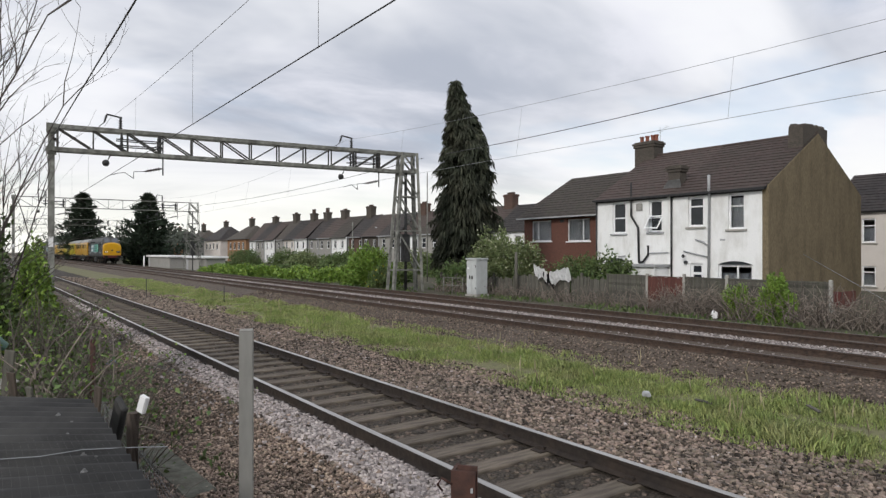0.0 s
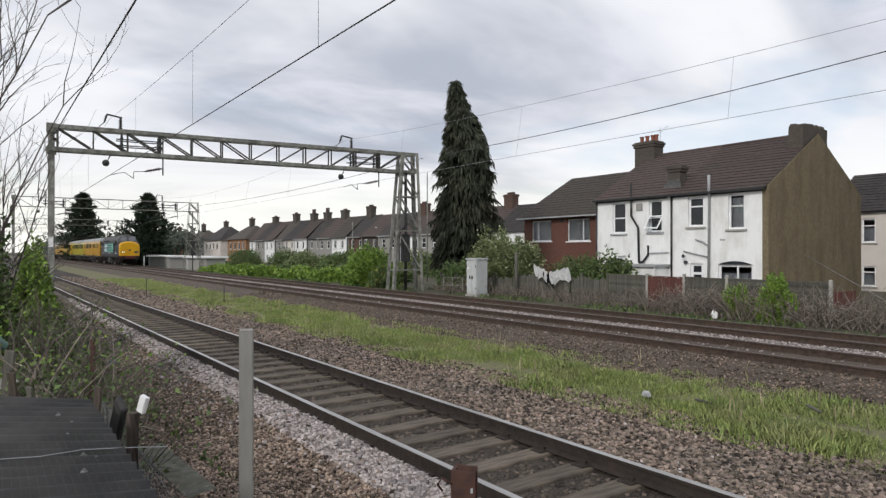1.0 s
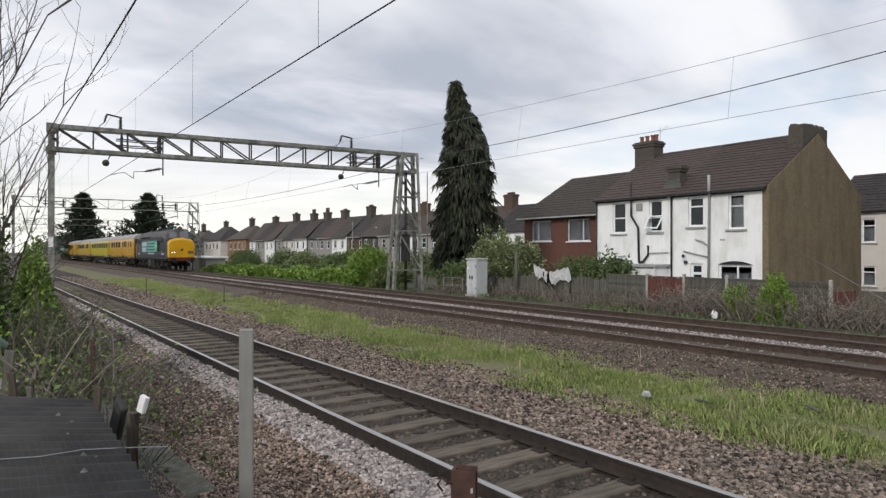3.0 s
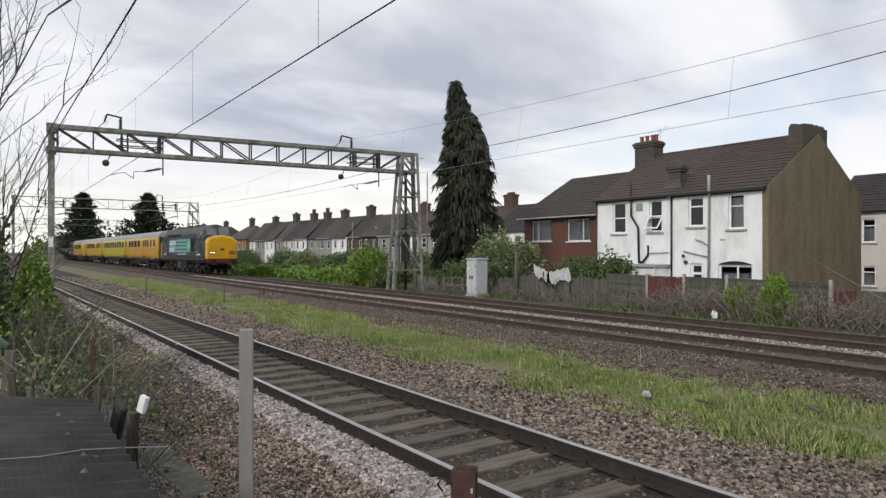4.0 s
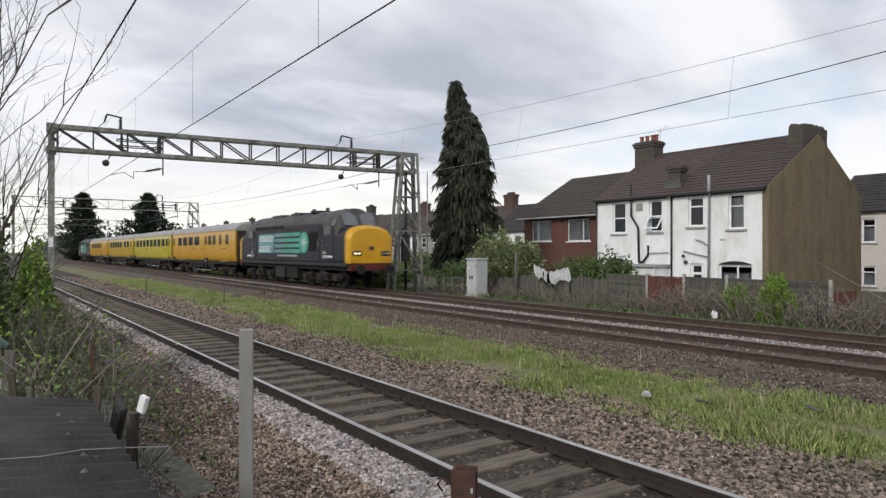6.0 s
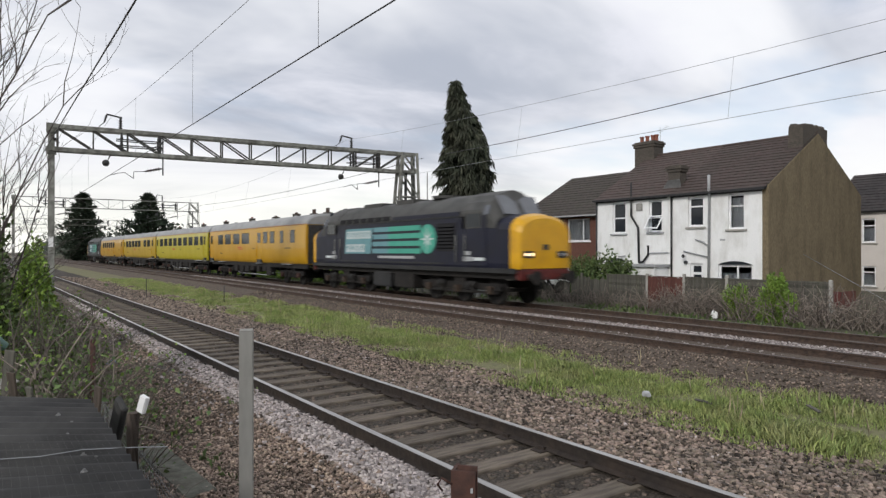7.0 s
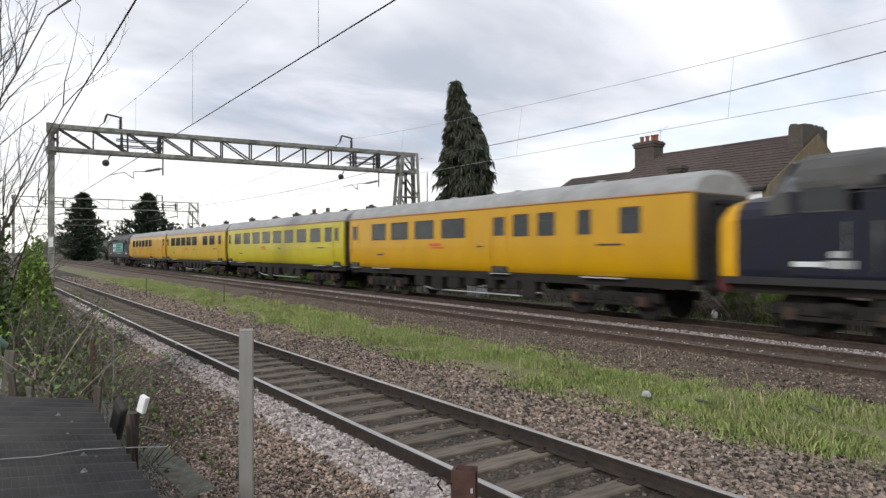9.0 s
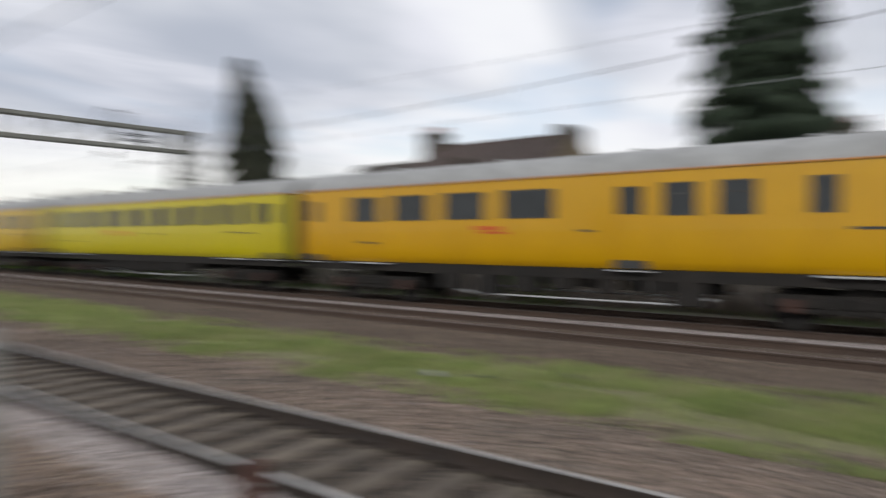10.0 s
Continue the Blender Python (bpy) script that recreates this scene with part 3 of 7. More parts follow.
# cable trough along the far side
def build_trough():
    t = thing("cable_trough", "pale concrete cable trough with lids beside the line", "cable trough", pose(0, 19.5, -0.42), kind="structure")
    lid = None
    rng = random.Random(4)
    for i in range(60):
        mm = pose(-44 + i * 0.92, 0, 0.1 + rng.uniform(-0.01, 0.015), rng.uniform(-2, 2), 0, rng.uniform(-1.5, 1.5))
        if lid is None:
            lid = part("lid", soft_box(-0.45, 0.45, -0.17, 0.17, 0, 0.05, 0.01, 1), CONCRETE, t)
            lid.matrix_basis = mm
        else:
            share("lid", lid, t, mm)
    part("trough_body", boxes((-45, 12, -0.2, 0.2, -0.1, 0.1)), CONCRETE, t)


build_trough()


# ---- overhead line ----
GL = 18.9  # span of the portal


def insulator(bm, p, q, r=0.055, n=5):
    m, length = frame_of(p, q)
    prof = [(r * 0.45, 0)]
    for i in range(n):
        z = length * (0.12 + 0.76 * i / n)
        prof += [(r * 0.5, z), (r, z + length * 0.05), (r * 0.5, z + length * 0.11)]
    prof.append((r * 0.45, length))
    return lathe(bm, prof, m, 8)


def build_portal(k=1.0):
    """k: how heavy its members are."""
    g = thing("overhead_line_portal", "weathered grey steel lattice portal spanning three tracks", "gantry", None, "overhead line portals")
    # mast beside the single track: two channels, battens, base
    bm = bmesh.new()
    for sx in (-0.17, 0.17):
        beam(bm, (sx, 0, -0.6), (sx, 0, 8.1), 0.07, 0.26)
    for z in np.arange(0.2, 6.8, 0.55):
        box(bm, -0.15, 0.15, -0.10, -0.085, z, z + 0.3)
        box(bm, -0.15, 0.15, 0.085, 0.10, z, z + 0.3)
    box(bm, -0.24, 0.24, -0.2, 0.2, 6.7, 7.05)
    box(bm, -0.26, 0.26, -0.2, 0.2, 7.72, 8.15)
    part("mast", bm, STEEL, g, "grey steel channel mast")
    part("mast_base", soft_box(-0.45, 0.45, -0.4, 0.4, -0.7, -0.3, 0.03), CONCRETE, g)
    part("small_plate", boxes((0.21, 0.225, -0.1, 0.1, 2.25, 2.75)), WHITE_P, g, "small white plate")
    # truss
    for z, nm in ((8.02, "top_chord"), (6.92, "bottom_chord")):
        for sx in (-0.26, 0.26):
            bm = bmesh.new()
            box(bm, sx - 0.05 * k, sx + 0.05 * k, -0.1, GL + 0.35, z - 0.075 * k, z + 0.075 * k)
            part(nm, bm, STEEL, g)
    n = 12
    for i in range(n + 1):
        y = 0.25 + (GL - 0.8) * i / n
        for sx in (-0.26, 0.26):
            bm = bmesh.new()
            beam(bm, (sx, y, 6.95), (sx, y, 8.0), 0.055 * k)
            part("truss_post", bm, STEEL_MID, g)
            if i < n:
                y1 = 0.25 + (GL - 0.8) * (i + 1) / n
                bm = bmesh.new()
                lo, hi = (y1, y) if i < 6 else (y, y1)
                beam(bm, (sx, hi, 7.96), (sx, lo, 6.98), 0.055 * k)
                part("truss_diagonal", bm, STEEL_MID, g)
        for z in (8.02, 6.92):
            part("cross_tie", beam(bmesh.new(), (-0.26, y, z), (0.26, y, z), 0.05), STEEL, g)
    # lattice tower
    legs = []
    for sx in (-0.32, 0.32):
        for yb, yt in ((GL - 1.25, GL - 0.55), (GL + 0.72, GL + 0.42)):
            bm = bmesh.new()
            beam(bm, (sx * 1.5, yb, -0.6), (sx, yt, 8.1), 0.17 * k, 0.13 * k)
            part("tower_leg", bm, STEEL, g)

    def leg(sx, far, z):
        k = (z + 0.6) / 8.7
        return (sx * (1.5 - 0.5 * k), (GL + 0.72 - 0.3 * k) if far else (GL - 1.25 + 0.7 * k), z)

    levels = [0.9, 3.3, 5.4, 6.9]
    for a, z in enumerate(levels):
        for sx in (-0.32, 0.32):
            bm = bmesh.new()
            beam(bm, leg(sx, 0, z), leg(sx, 1, z), 0.08)
            part("tower_tie", bm, STEEL, g)
            z1 = levels[a + 1] if a + 1 < len(levels) else 8.0
            bm = bmesh.new()
            beam(bm, leg(sx, 1, z), leg(sx, 0, z1), 0.09)
            part("tower_brace", bm, STEEL, g)
        for k in (0, 1):
            part("tower_tie", beam(bmesh.new(), leg(-0.32, k, z), leg(0.32, k, z), 0.07), STEEL, g)
    bm = bmesh.new()
    for sx in (-0.1, 0.08):
        tube(bm, [(sx, GL - 0.2, -0.5), (sx, GL - 0.2, 6.9)], 0.05)
    part("cable_conduit", bm, STEEL_DARK, g)
    bm = soft_box(-0.22, 0.22, GL - 0.45, GL, 1.4, 3.1, 0.03)
    part("switch_box", bm, STEEL_DARK, g)
    # registration and suspension of both wired tracks
    for yd, yc in ((4.9, 2.45), (16.9, 14.65)):
        bm = bmesh.new()
        tube(bm, [(0, yd, 7.9), (0, yd, 5.95)], 0.035)
        part("drop_tube", bm, STEEL_DARK, g)
        bm = bmesh.new()
        insulator(bm, (0, yd - 0.05, 6.3), (0, yd - 0.85, 6.1), 0.085)
        part("registration_insulator", bm, PORCELAIN, g)
        bm = bmesh.new()
        tube(bm, [(0, yd - 0.85, 6.1), (0, yd - 1.35, 6.06), (0, yd - 1.36, 5.72)], 0.02)
        tube(bm, [(0, yd - 1.36, 5.72), (0, yd - 1.75, 6.0), (0, yc + 0.4, 5.95), (0, yc, 5.82)], 0.018)
        part("registration_arm", bm, STEEL_DARK, g)
        bm = bmesh.new()
        for y in (yc + 0.55, yd - 0.2):
            for sx in (-0.3, 0.3):
                insulator(bm, (sx, y, 7.02), (sx, y, 7.9), 0.09, 4)
        for z in (7.3, 7.6):
            beam(bm, (-0.3, yc + 0.3, z), (-0.3, yd, z), 0.05)
            beam(bm, (0.3, yc + 0.3, z), (0.3, yd, z), 0.05)
        part("support_frame", bm, STEEL_DARK, g)
        bm = bmesh.new()
        y = yc + 0.5
        insulator(bm, (0, y, 8.1), (0, y, 8.72), 0.11, 4)
        beam(bm, (0, y + 0.08, 8.72), (0, y - 0.62, 8.84), 0.07)
        insulator(bm, (0, y - 0.6, 8.84), (0, y - 0.72, 8.42), 0.075, 4)
        tube(bm, [(0, y - 0.72, 8.42), (0.0, y - 0.95, 8.2)], 0.02)
        part("catenary_bracket", bm, STEEL_DARK, g)
        bm = bmesh.new()
        tube(bm, [(0, yc + 0.1, 6.9), (0, yc - 0.05, 6.6)], 0.03)
        lathe(bm, [(0.05, -0.16), (0.15, -0.1), (0.17, 0), (0.15, 0.1), (0.05, 0.16)], pose(0, yc - 0.15, 6.42, 90), 10)
        part("balance_weight", bm, STEEL_DARK, g)
    bm = bmesh.new()
    insulator(bm, (0.25, 0.02, 7.55), (0.25, 0.32, 7.2), 0.1, 3)
    part("feeder_insulator", bm, PORCELAIN, g)
    return g


SKEW = math.degrees(math.atan2(2.4, 19.3))
portal = build_portal(1.25)
portal.matrix_basis = pose(-35.7, 2.6, 0, 0, 0, -SKEW)
far_portal = build_portal(0.42)
far_portal.matrix_basis = pose(-84.5, 2.6, 0.1, 0, 0, -3)
copy_thing(far_portal, pose(-140, 2.9, 0.1, 0, 0, -2))
copy_thing(far_portal, pose(-197, 2.9, 0.1, 0, 0, -2))


def wire(name, label, rows, r, material, category="wire"):
    bm = bmesh.new()
    for pts in rows:
        tube(bm, pts, r, 5, cap=False)
    return tagged(mesh_object(name, bm, material), label, category)


def span(x0, x1, y0, y1, z0, z1, sag, n=24):
    return [(x0 + (x1 - x0) * i / n, y0 + (y1 - y0) * i / n, z0 + (z1 - z0) * i / n - 4 * sag * (i / n) * (1 - i / n)) for i in range(n + 1)]


SUPPORTS = [(26, 0), (-35.0, 0), (-84.5, 0), (-140, 0), (-197, 0), (-255, 0)]


DROP = (6.6, 15.0 - 8.75)  # first dropper past the support: near, far


def build_wires():
    for nm, yc, ys, thin in (("near", 5.0, 5.05, 0.013), ("far", 16.9, 17.2, 0.008)):
        con, cat, drop = [], [], []
        for (xa, _), (xb, _) in zip(SUPPORTS, SUPPORTS[1:]):
            far = nm == "far"
            xa2, xb2 = xa + (1.4 if far and xa < 0 else 0), xb + (1.4 if far else 0)
            zc = 5.79
            con.append(span(xa2, xb2, yc, yc, zc + (0.12 if xa > 0 and not far else 0), zc, 0.02, 6))
            top = span(xa2, xb2, ys if far else yc, ys if far else yc, 8.55, 8.55, 1.05 if far else 0.72, 24)
            cat.append(top)
            for k in range(7):
                x = xb2 + DROP[far] + k * 8.75
                if x > xa2 - 2:
                    break
                i = 24 * (xa2 - x) / (xa2 - xb2)
                a, b = Vector(top[int(i)]), Vector(top[int(i) + 1])
                p = a.lerp(b, i - int(i))
                drop.append([p, (p[0], yc, zc)])
        wire("contact_wire", "thin overhead contact wire above a track", con, thin, WIRE_M if nm == "near" else WIRE_PALE)
        wire("catenary_wire", "sagging catenary wire above the contact wire", cat, 0.0075, WIRE_PALE)
        dr = thing("overhead_droppers", "thin droppers between catenary and contact wire", "wire")
        for a, b in drop:
            part("dropper", tube(bmesh.new(), [a, b], 0.005, 4), WIRE_PALE, dr)
    wire("feeder_wire", "thick dark feeder wire along the masts", [span(a, b, 2.5, 2.5, 7.2, 7.2, 0.03, 8) for (a, _), (b, _) in zip(SUPPORTS, SUPPORTS[1:])], 0.02, WIRE_M)
    wire("return_wire", "dark return conductor beyond the far track", [[(x, 22.5, 7.83 + 0.0014 * (x + 24) ** 2) for x in range(20, -34, -3)], span(-33.3, -83, 22.4, 22.4, 7.9, 7.9, 0.4), span(-83, -139, 22.4, 22.4, 7.9, 7.9, 0.4)], 0.018, WIRE_M)


build_wires()

# ---- train ----
def wheelset(parent, x, r, gauge=0.75):
    """Two wheels on an axle; returned for keying."""
    bm = bmesh.new()
    for s in (-1, 1):
        m = pose(0, s * gauge, 0, -90 * s)
        lathe(bm, [(r + 0.03, -0.03), (r + 0.03, 0.0), (r, 0.005), (r - 0.01, 0.1), (r - 0.07, 0.11), (r - 0.09, 0.075), (0.2, 0.06), (0.15, 0.1), (0.05, 0.1)], m, 20)
    tube(bm, [(0, -gauge, 0), (0, gauge, 0)], 0.08, 8)
    # balance marks show the turning
    for s in (-1, 1):
        box(bm, r * 0.45, r * 0.75, s * (gauge + 0.08) - 0.015, s * (gauge + 0.08) + 0.015, -0.08, 0.08)
    ob = part("wheelset", bm, UNDER, parent)
    ob.location = (x, 0, r)
    return ob, x, r


WHEELS = []


def bogie(parent, x, axles, r, box_mat, wide=1.02):
    b = new("bogie")
    b.parent = parent
    b.location = (x, 0, 0)
    n = max(axles)
    bm = bmesh.new()
    for s in (-1, 1):
        box(bm, -n - 0.55, n + 0.55, s * wide - 0.05, s * wide + 0.05, 0.55, 0.82)
        box(bm, -n - 0.3, n + 0.3, s * wide - 0.07, s * wide + 0.07, 0.42, 0.52)
        for k in (-0.5, 0.0, 0.5):
            lathe(bm, [(0.1, 0), (0.13, 0.05), (0.13, 0.3), (0.1, 0.34)], pose(k * n, s * (wide + 0.07), 0.42), 8)
        box(bm, -n - 0.6, -n - 0.5, s * 0.6, s * wide, 0.5, 0.8)
    box(bm, -0.35, 0.35, -wide, wide, 0.5, 1.0)
    mesh = part("bogie_frame", bm, UNDER, parent)
    mesh.location = (x, 0, 0)
    bpy.data.objects.remove(b)
    for a in axles:
        w = wheelset(mesh, a, r)
        WHEELS.append(w)
        for s in (-1, 1):
            bm = soft_box(a - 0.15, a + 0.15, s * (wide + 0.1) - 0.1, s * (wide + 0.1) + 0.1, 0.42, 0.72, 0.03)
            part("axlebox", bm, box_mat, mesh)
    return mesh


def side_window(parent, x0, x1, z0, z1, side, y, material=COACH_GLASS, bar=False, name="window", frame=None):
    s = side
    bm = bmesh.new()
    k = 0.045
    for r in ((x0 - k, x1 + k, z1, z1 + k), (x0 - k, x1 + k, z0 - k, z0), (x0 - k, x0, z0, z1), (x1, x1 + k, z0, z1)):
        box(bm, r[0], r[1], s * y - 0.012, s * y + 0.012, r[2], r[3])
    if bar:
        zb = z0 + (z1 - z0) * 0.68
        box(bm, x0, x1, s * y - 0.009, s * y + 0.009, zb - 0.015, zb + 0.015)
    w = part(name, bm, frame or STEEL_DARK, parent)
    part("pane", boxes((x0, x1, s * y - 0.006, s * y + 0.004, z0, z1)), material, w)
    return w


SIDE_Y = 1.42


def coach_section():
    right = [(1.30, 1.28), (1.40, 1.55), (1.42, 2.0), (1.42, 3.3), (1.39, 3.66)]
    arc = [(1.39 * math.cos(a) ** 0.8, 3.66 + 0.66 * math.sin(a)) for a in (math.pi / 2 * i / 8 for i in range(1, 8))]
    return right, arc


def build_coach(label, paint, windows, doors, dark_patch=False):
    c = thing("railway_coach", label, "railway coach", None, "train vehicles")
    L = 19.65
    right, arc = coach_section()
    left = [(-y, z) for y, z in right[::-1]]
    body = bmesh.new()
    fine = [(1.27, 1.28), (1.335, 1.36), (1.375, 1.48), (1.40, 1.65), (1.415, 1.9), (1.42, 2.3), (1.42, 2.8), (1.418, 3.2), (1.408, 3.45), (1.39, 3.66)]
    extrude_x(body, fine, -L, 0, closed=False, caps=False, smooth=True)
    extrude_x(body, [(-y, z) for y, z in fine[::-1]], -L, 0, closed=False, caps=False, smooth=True)
    for x in (-L, 0):
        body.faces.new([body.verts.new((x, y, z)) for y, z in (fine + [(-y, z) for y, z in fine[::-1]])[::-1 if x < 0 else 1]])
    body = part("body", body, paint, c)
    roof = bmesh.new()
    sec = [(1.405, 3.64), (1.405, 3.69)] + arc + [(0, 4.32)] + [(-y, z) for y, z in arc[::-1]] + [(-1.405, 3.69), (-1.405, 3.64)]
    extrude_x(roof, sec, -L + 0.03, -0.03, smooth=True)
    # rounded dome at both ends
    for e, x in ((1, -0.03), (-1, -L + 0.03)):
        prev = [roof.verts.new((x, y, z)) for y, z in sec]
        for k in (0.05, 0.16):
            cur = [roof.verts.new((x + e * k * 0.6, y * (1 - k * 0.12), 3.64 + (z - 3.64) * (1 - k * 1.3))) for y, z in sec]
            for i in range(len(sec) - 1):
                roof.faces.new((prev[i], prev[i + 1], cur[i + 1], cur[i]))
            prev = cur
        roof.faces.new(prev)
    part("roof", roof, ROOF_G, c, "dusty grey coach roof")
    gut = boxes((-L, 0, -1.435, -1.395, 3.645, 3.675), (-L, 0, 1.395, 1.435, 3.645, 3.675))
    part("gutter", gut, surf("gutter_orange", (0.5, 0.2, 0.03), None, 3, 0.5, 0.0) if "gutter_orange" not in MATS else MATS["gutter_orange"], c)
    for i in range(9):
        part("ventilator", lathe(bmesh.new(), [(0.12, 0), (0.16, 0.04), (0.1, 0.09)], pose(-2 - i * 2, 0.35 * (-1) ** i, 4.27), 8), ROOF_G, c)
    for s in (-1, 1):
        for x0, x1, z0, z1, bar in windows:
            side_window(c, x0, x1, z0, z1, s, SIDE_Y, bar=bar)
        for x0, x1 in doors:
            bm = bmesh.new()
            for q in ((x0, x0 + 0.02), (x1 - 0.02, x1)):
                box(bm, q[0], q[1], s * 1.425 - 0.008, s * 1.425 + 0.008, 1.5, 3.5)
            box(bm, x0 - 0.04, x0 - 0.02, s * 1.44 - 0.015, s * 1.44 + 0.015, 1.75, 2.6)
            d = part("door", bm, paint, c)
            side_window(d, x0 + 0.11, x1 - 0.11, 2.62, 3.3, s, SIDE_Y + 0.002, bar=False, frame=paint)
            part("step", boxes((x0 + 0.03, x1 - 0.03, s * 1.40 - 0.05, s * 1.40 + 0.06, 1.30, 1.50)), STEEL_DARK, d)
            part("footboard", boxes((x0 - 0.1, x1 + 0.1, s * 1.40 - 0.05, s * 1.40 + 0.1, 1.22, 1.25)), PIPE_GREY, d)
    # ends with gangway
    for e, x in ((1, 0), (-1, -L)):
        bm = bmesh.new()
        box(bm, min(x, x + e * 0.06), max(x, x + e * 0.06), -1.3, 1.3, 1.3, 3.6)
        part("end_panel", bm, STEEL_DARK, c)
        bm = bmesh.new()
        for a, b in ((-0.55, -0.42), (0.42, 0.55)):
            box(bm, min(x, x + e * 0.36), max(x, x + e * 0.36), a, b, 1.3, 3.35)
        box(bm, min(x, x + e * 0.36), max(x, x + e * 0.36), -0.55, 0.55, 3.3, 3.45)
        part("gangway", bm, BLACK_P, c)
        bm = bmesh.new()
        for y in (-0.86, 0.86):
            m = pose(x, y, 1.08, 0, 90 * e)
            lathe(bm, [(0.1, 0), (0.1, 0.3), (0.24, 0.32), (0.24, 0.36)], m, 12)
        part("buffer", bm, UNDER, c)
    part("underframe", boxes((-L + 0.05, -0.05, -1.12, 1.12, 1.12, 1.29)), UNDER, c)
    for s in (-1, 1):
        part("solebar", boxes((-L + 0.1, -0.1, s * 1.2 - 0.06, s * 1.2 + 0.06, 1.0, 1.27)), UNDER, c)
    rng = random.Random(len(windows) * 7 + 1)
    for k in range(7):
        x = -6.4 - k * 1.15 + rng.uniform(-0.15, 0.15)
        w = rng.uniform(0.5, 0.95)
        for s in (-1, 1):
            z0 = rng.uniform(0.42, 0.7)
            part("equipment_box", soft_box(x - w / 2, x + w / 2, s * 1.05 - 0.2, s * 1.05 + 0.2, z0, 1.05, 0.03, 1), UNDER, c)
    bm = bmesh.new()
    for s in (-1, 1):
        tube(bm, [(-6, s * 1.15, 0.62), (-7, s * 1.15, 0.45), (-12.5, s * 1.15, 0.45), (-13.5, s * 1.15, 0.62)], 0.03)
    part("truss_rod", bm, PIPE_GREY, c)
    bogie(c, -3.1, (-1.3, 1.3), 0.46, RUST, 1.0)
    bogie(c, -L + 3.1, (-1.3, 1.3), 0.46, RUST, 1.0)
    for xx in (-3.1, -L + 3.1):
        for s in (-1, 1):
            part("footboard", boxes((xx - 0.8, xx + 0.8, s * 1.37 - 0.06, s * 1.37 + 0.08, 1.22, 1.255)), PIPE_GREY, c)
    # small marks along the side
    for s in (-1, 1):
        part("emblem", boxes((-12.4, -11.5, s * 1.425 - 0.003, s * 1.425 + 0.003, 2.26, 2.38), (-12.2, -11.3, s * 1.425 - 0.003, s * 1.425 + 0.003, 2.16, 2.23)), EMBLEM_R, c)
        part("pale_bar", boxes((-16.8, -16.2, s * 1.422 - 0.003, s * 1.422 + 0.003, 1.86, 1.93), (-9.2, -8.8, s * 1.425 - 0.003, s * 1.425 + 0.003, 2.2, 2.26), (-3.3, -2.3, s * 1.425 - 0.003, s * 1.425 + 0.003, 2.22, 2.28)), STEEL_DARK, c)
    return c


Z0, Z1 = 2.62, 3.31
C1 = [(-17.25, -16.05, Z0, Z1, False), (-15.45, -14.1, Z0, Z1, False), (-13.45, -12.1, Z0, Z1, False), (-11.45, -9.95, Z0, Z1, False),
      (-7.05, -6.35, Z0, Z1, True), (-5.8, -5.1, Z0, Z1, True), (-4.0, -3.55, Z0, Z1, False), (-2.35, -1.7, Z0, Z1, True)]
C2 = [(-17.8 + i * 1.95, -16.55 + i * 1.95, Z0, Z1, False) for i in range(8)] + [(-2.2, -1.45, Z0, Z1, True)]
C3 = [(-17.6 + i * 1.98, -16.1 + i * 1.98, Z0, Z1, False) for i in range(5)] + [(-6.2, -4.9, Z0, Z1, False), (-4.2, -2.8, Z0, Z1, False)]
C4 = [(-17.6 + i * 1.9, -16.3 + i * 1.9, Z0, Z1, False) for i in range(6)]
coach_a = build_coach("orange-yellow test coach with few windows, grey roof, behind the leading locomotive", YEL, C1, [(-19.4, -18.7), (-8.3, -7.45)])
coach_b = build_coach("lemon-yellow passenger coach with a long row of windows", YEL_LIME, C2, [(-19.4, -18.7), (-1.15, -0.5)])
coach_c = build_coach("amber-yellow coach with five and two windows", YEL_MID, C3, [(-19.4, -18.7), (-1.8, -0.9)])
coach_d = build_coach("orange-yellow rear coach with windows in one half", YEL, C4, [(-7.3, -6.5), (-1.2, -0.5)])


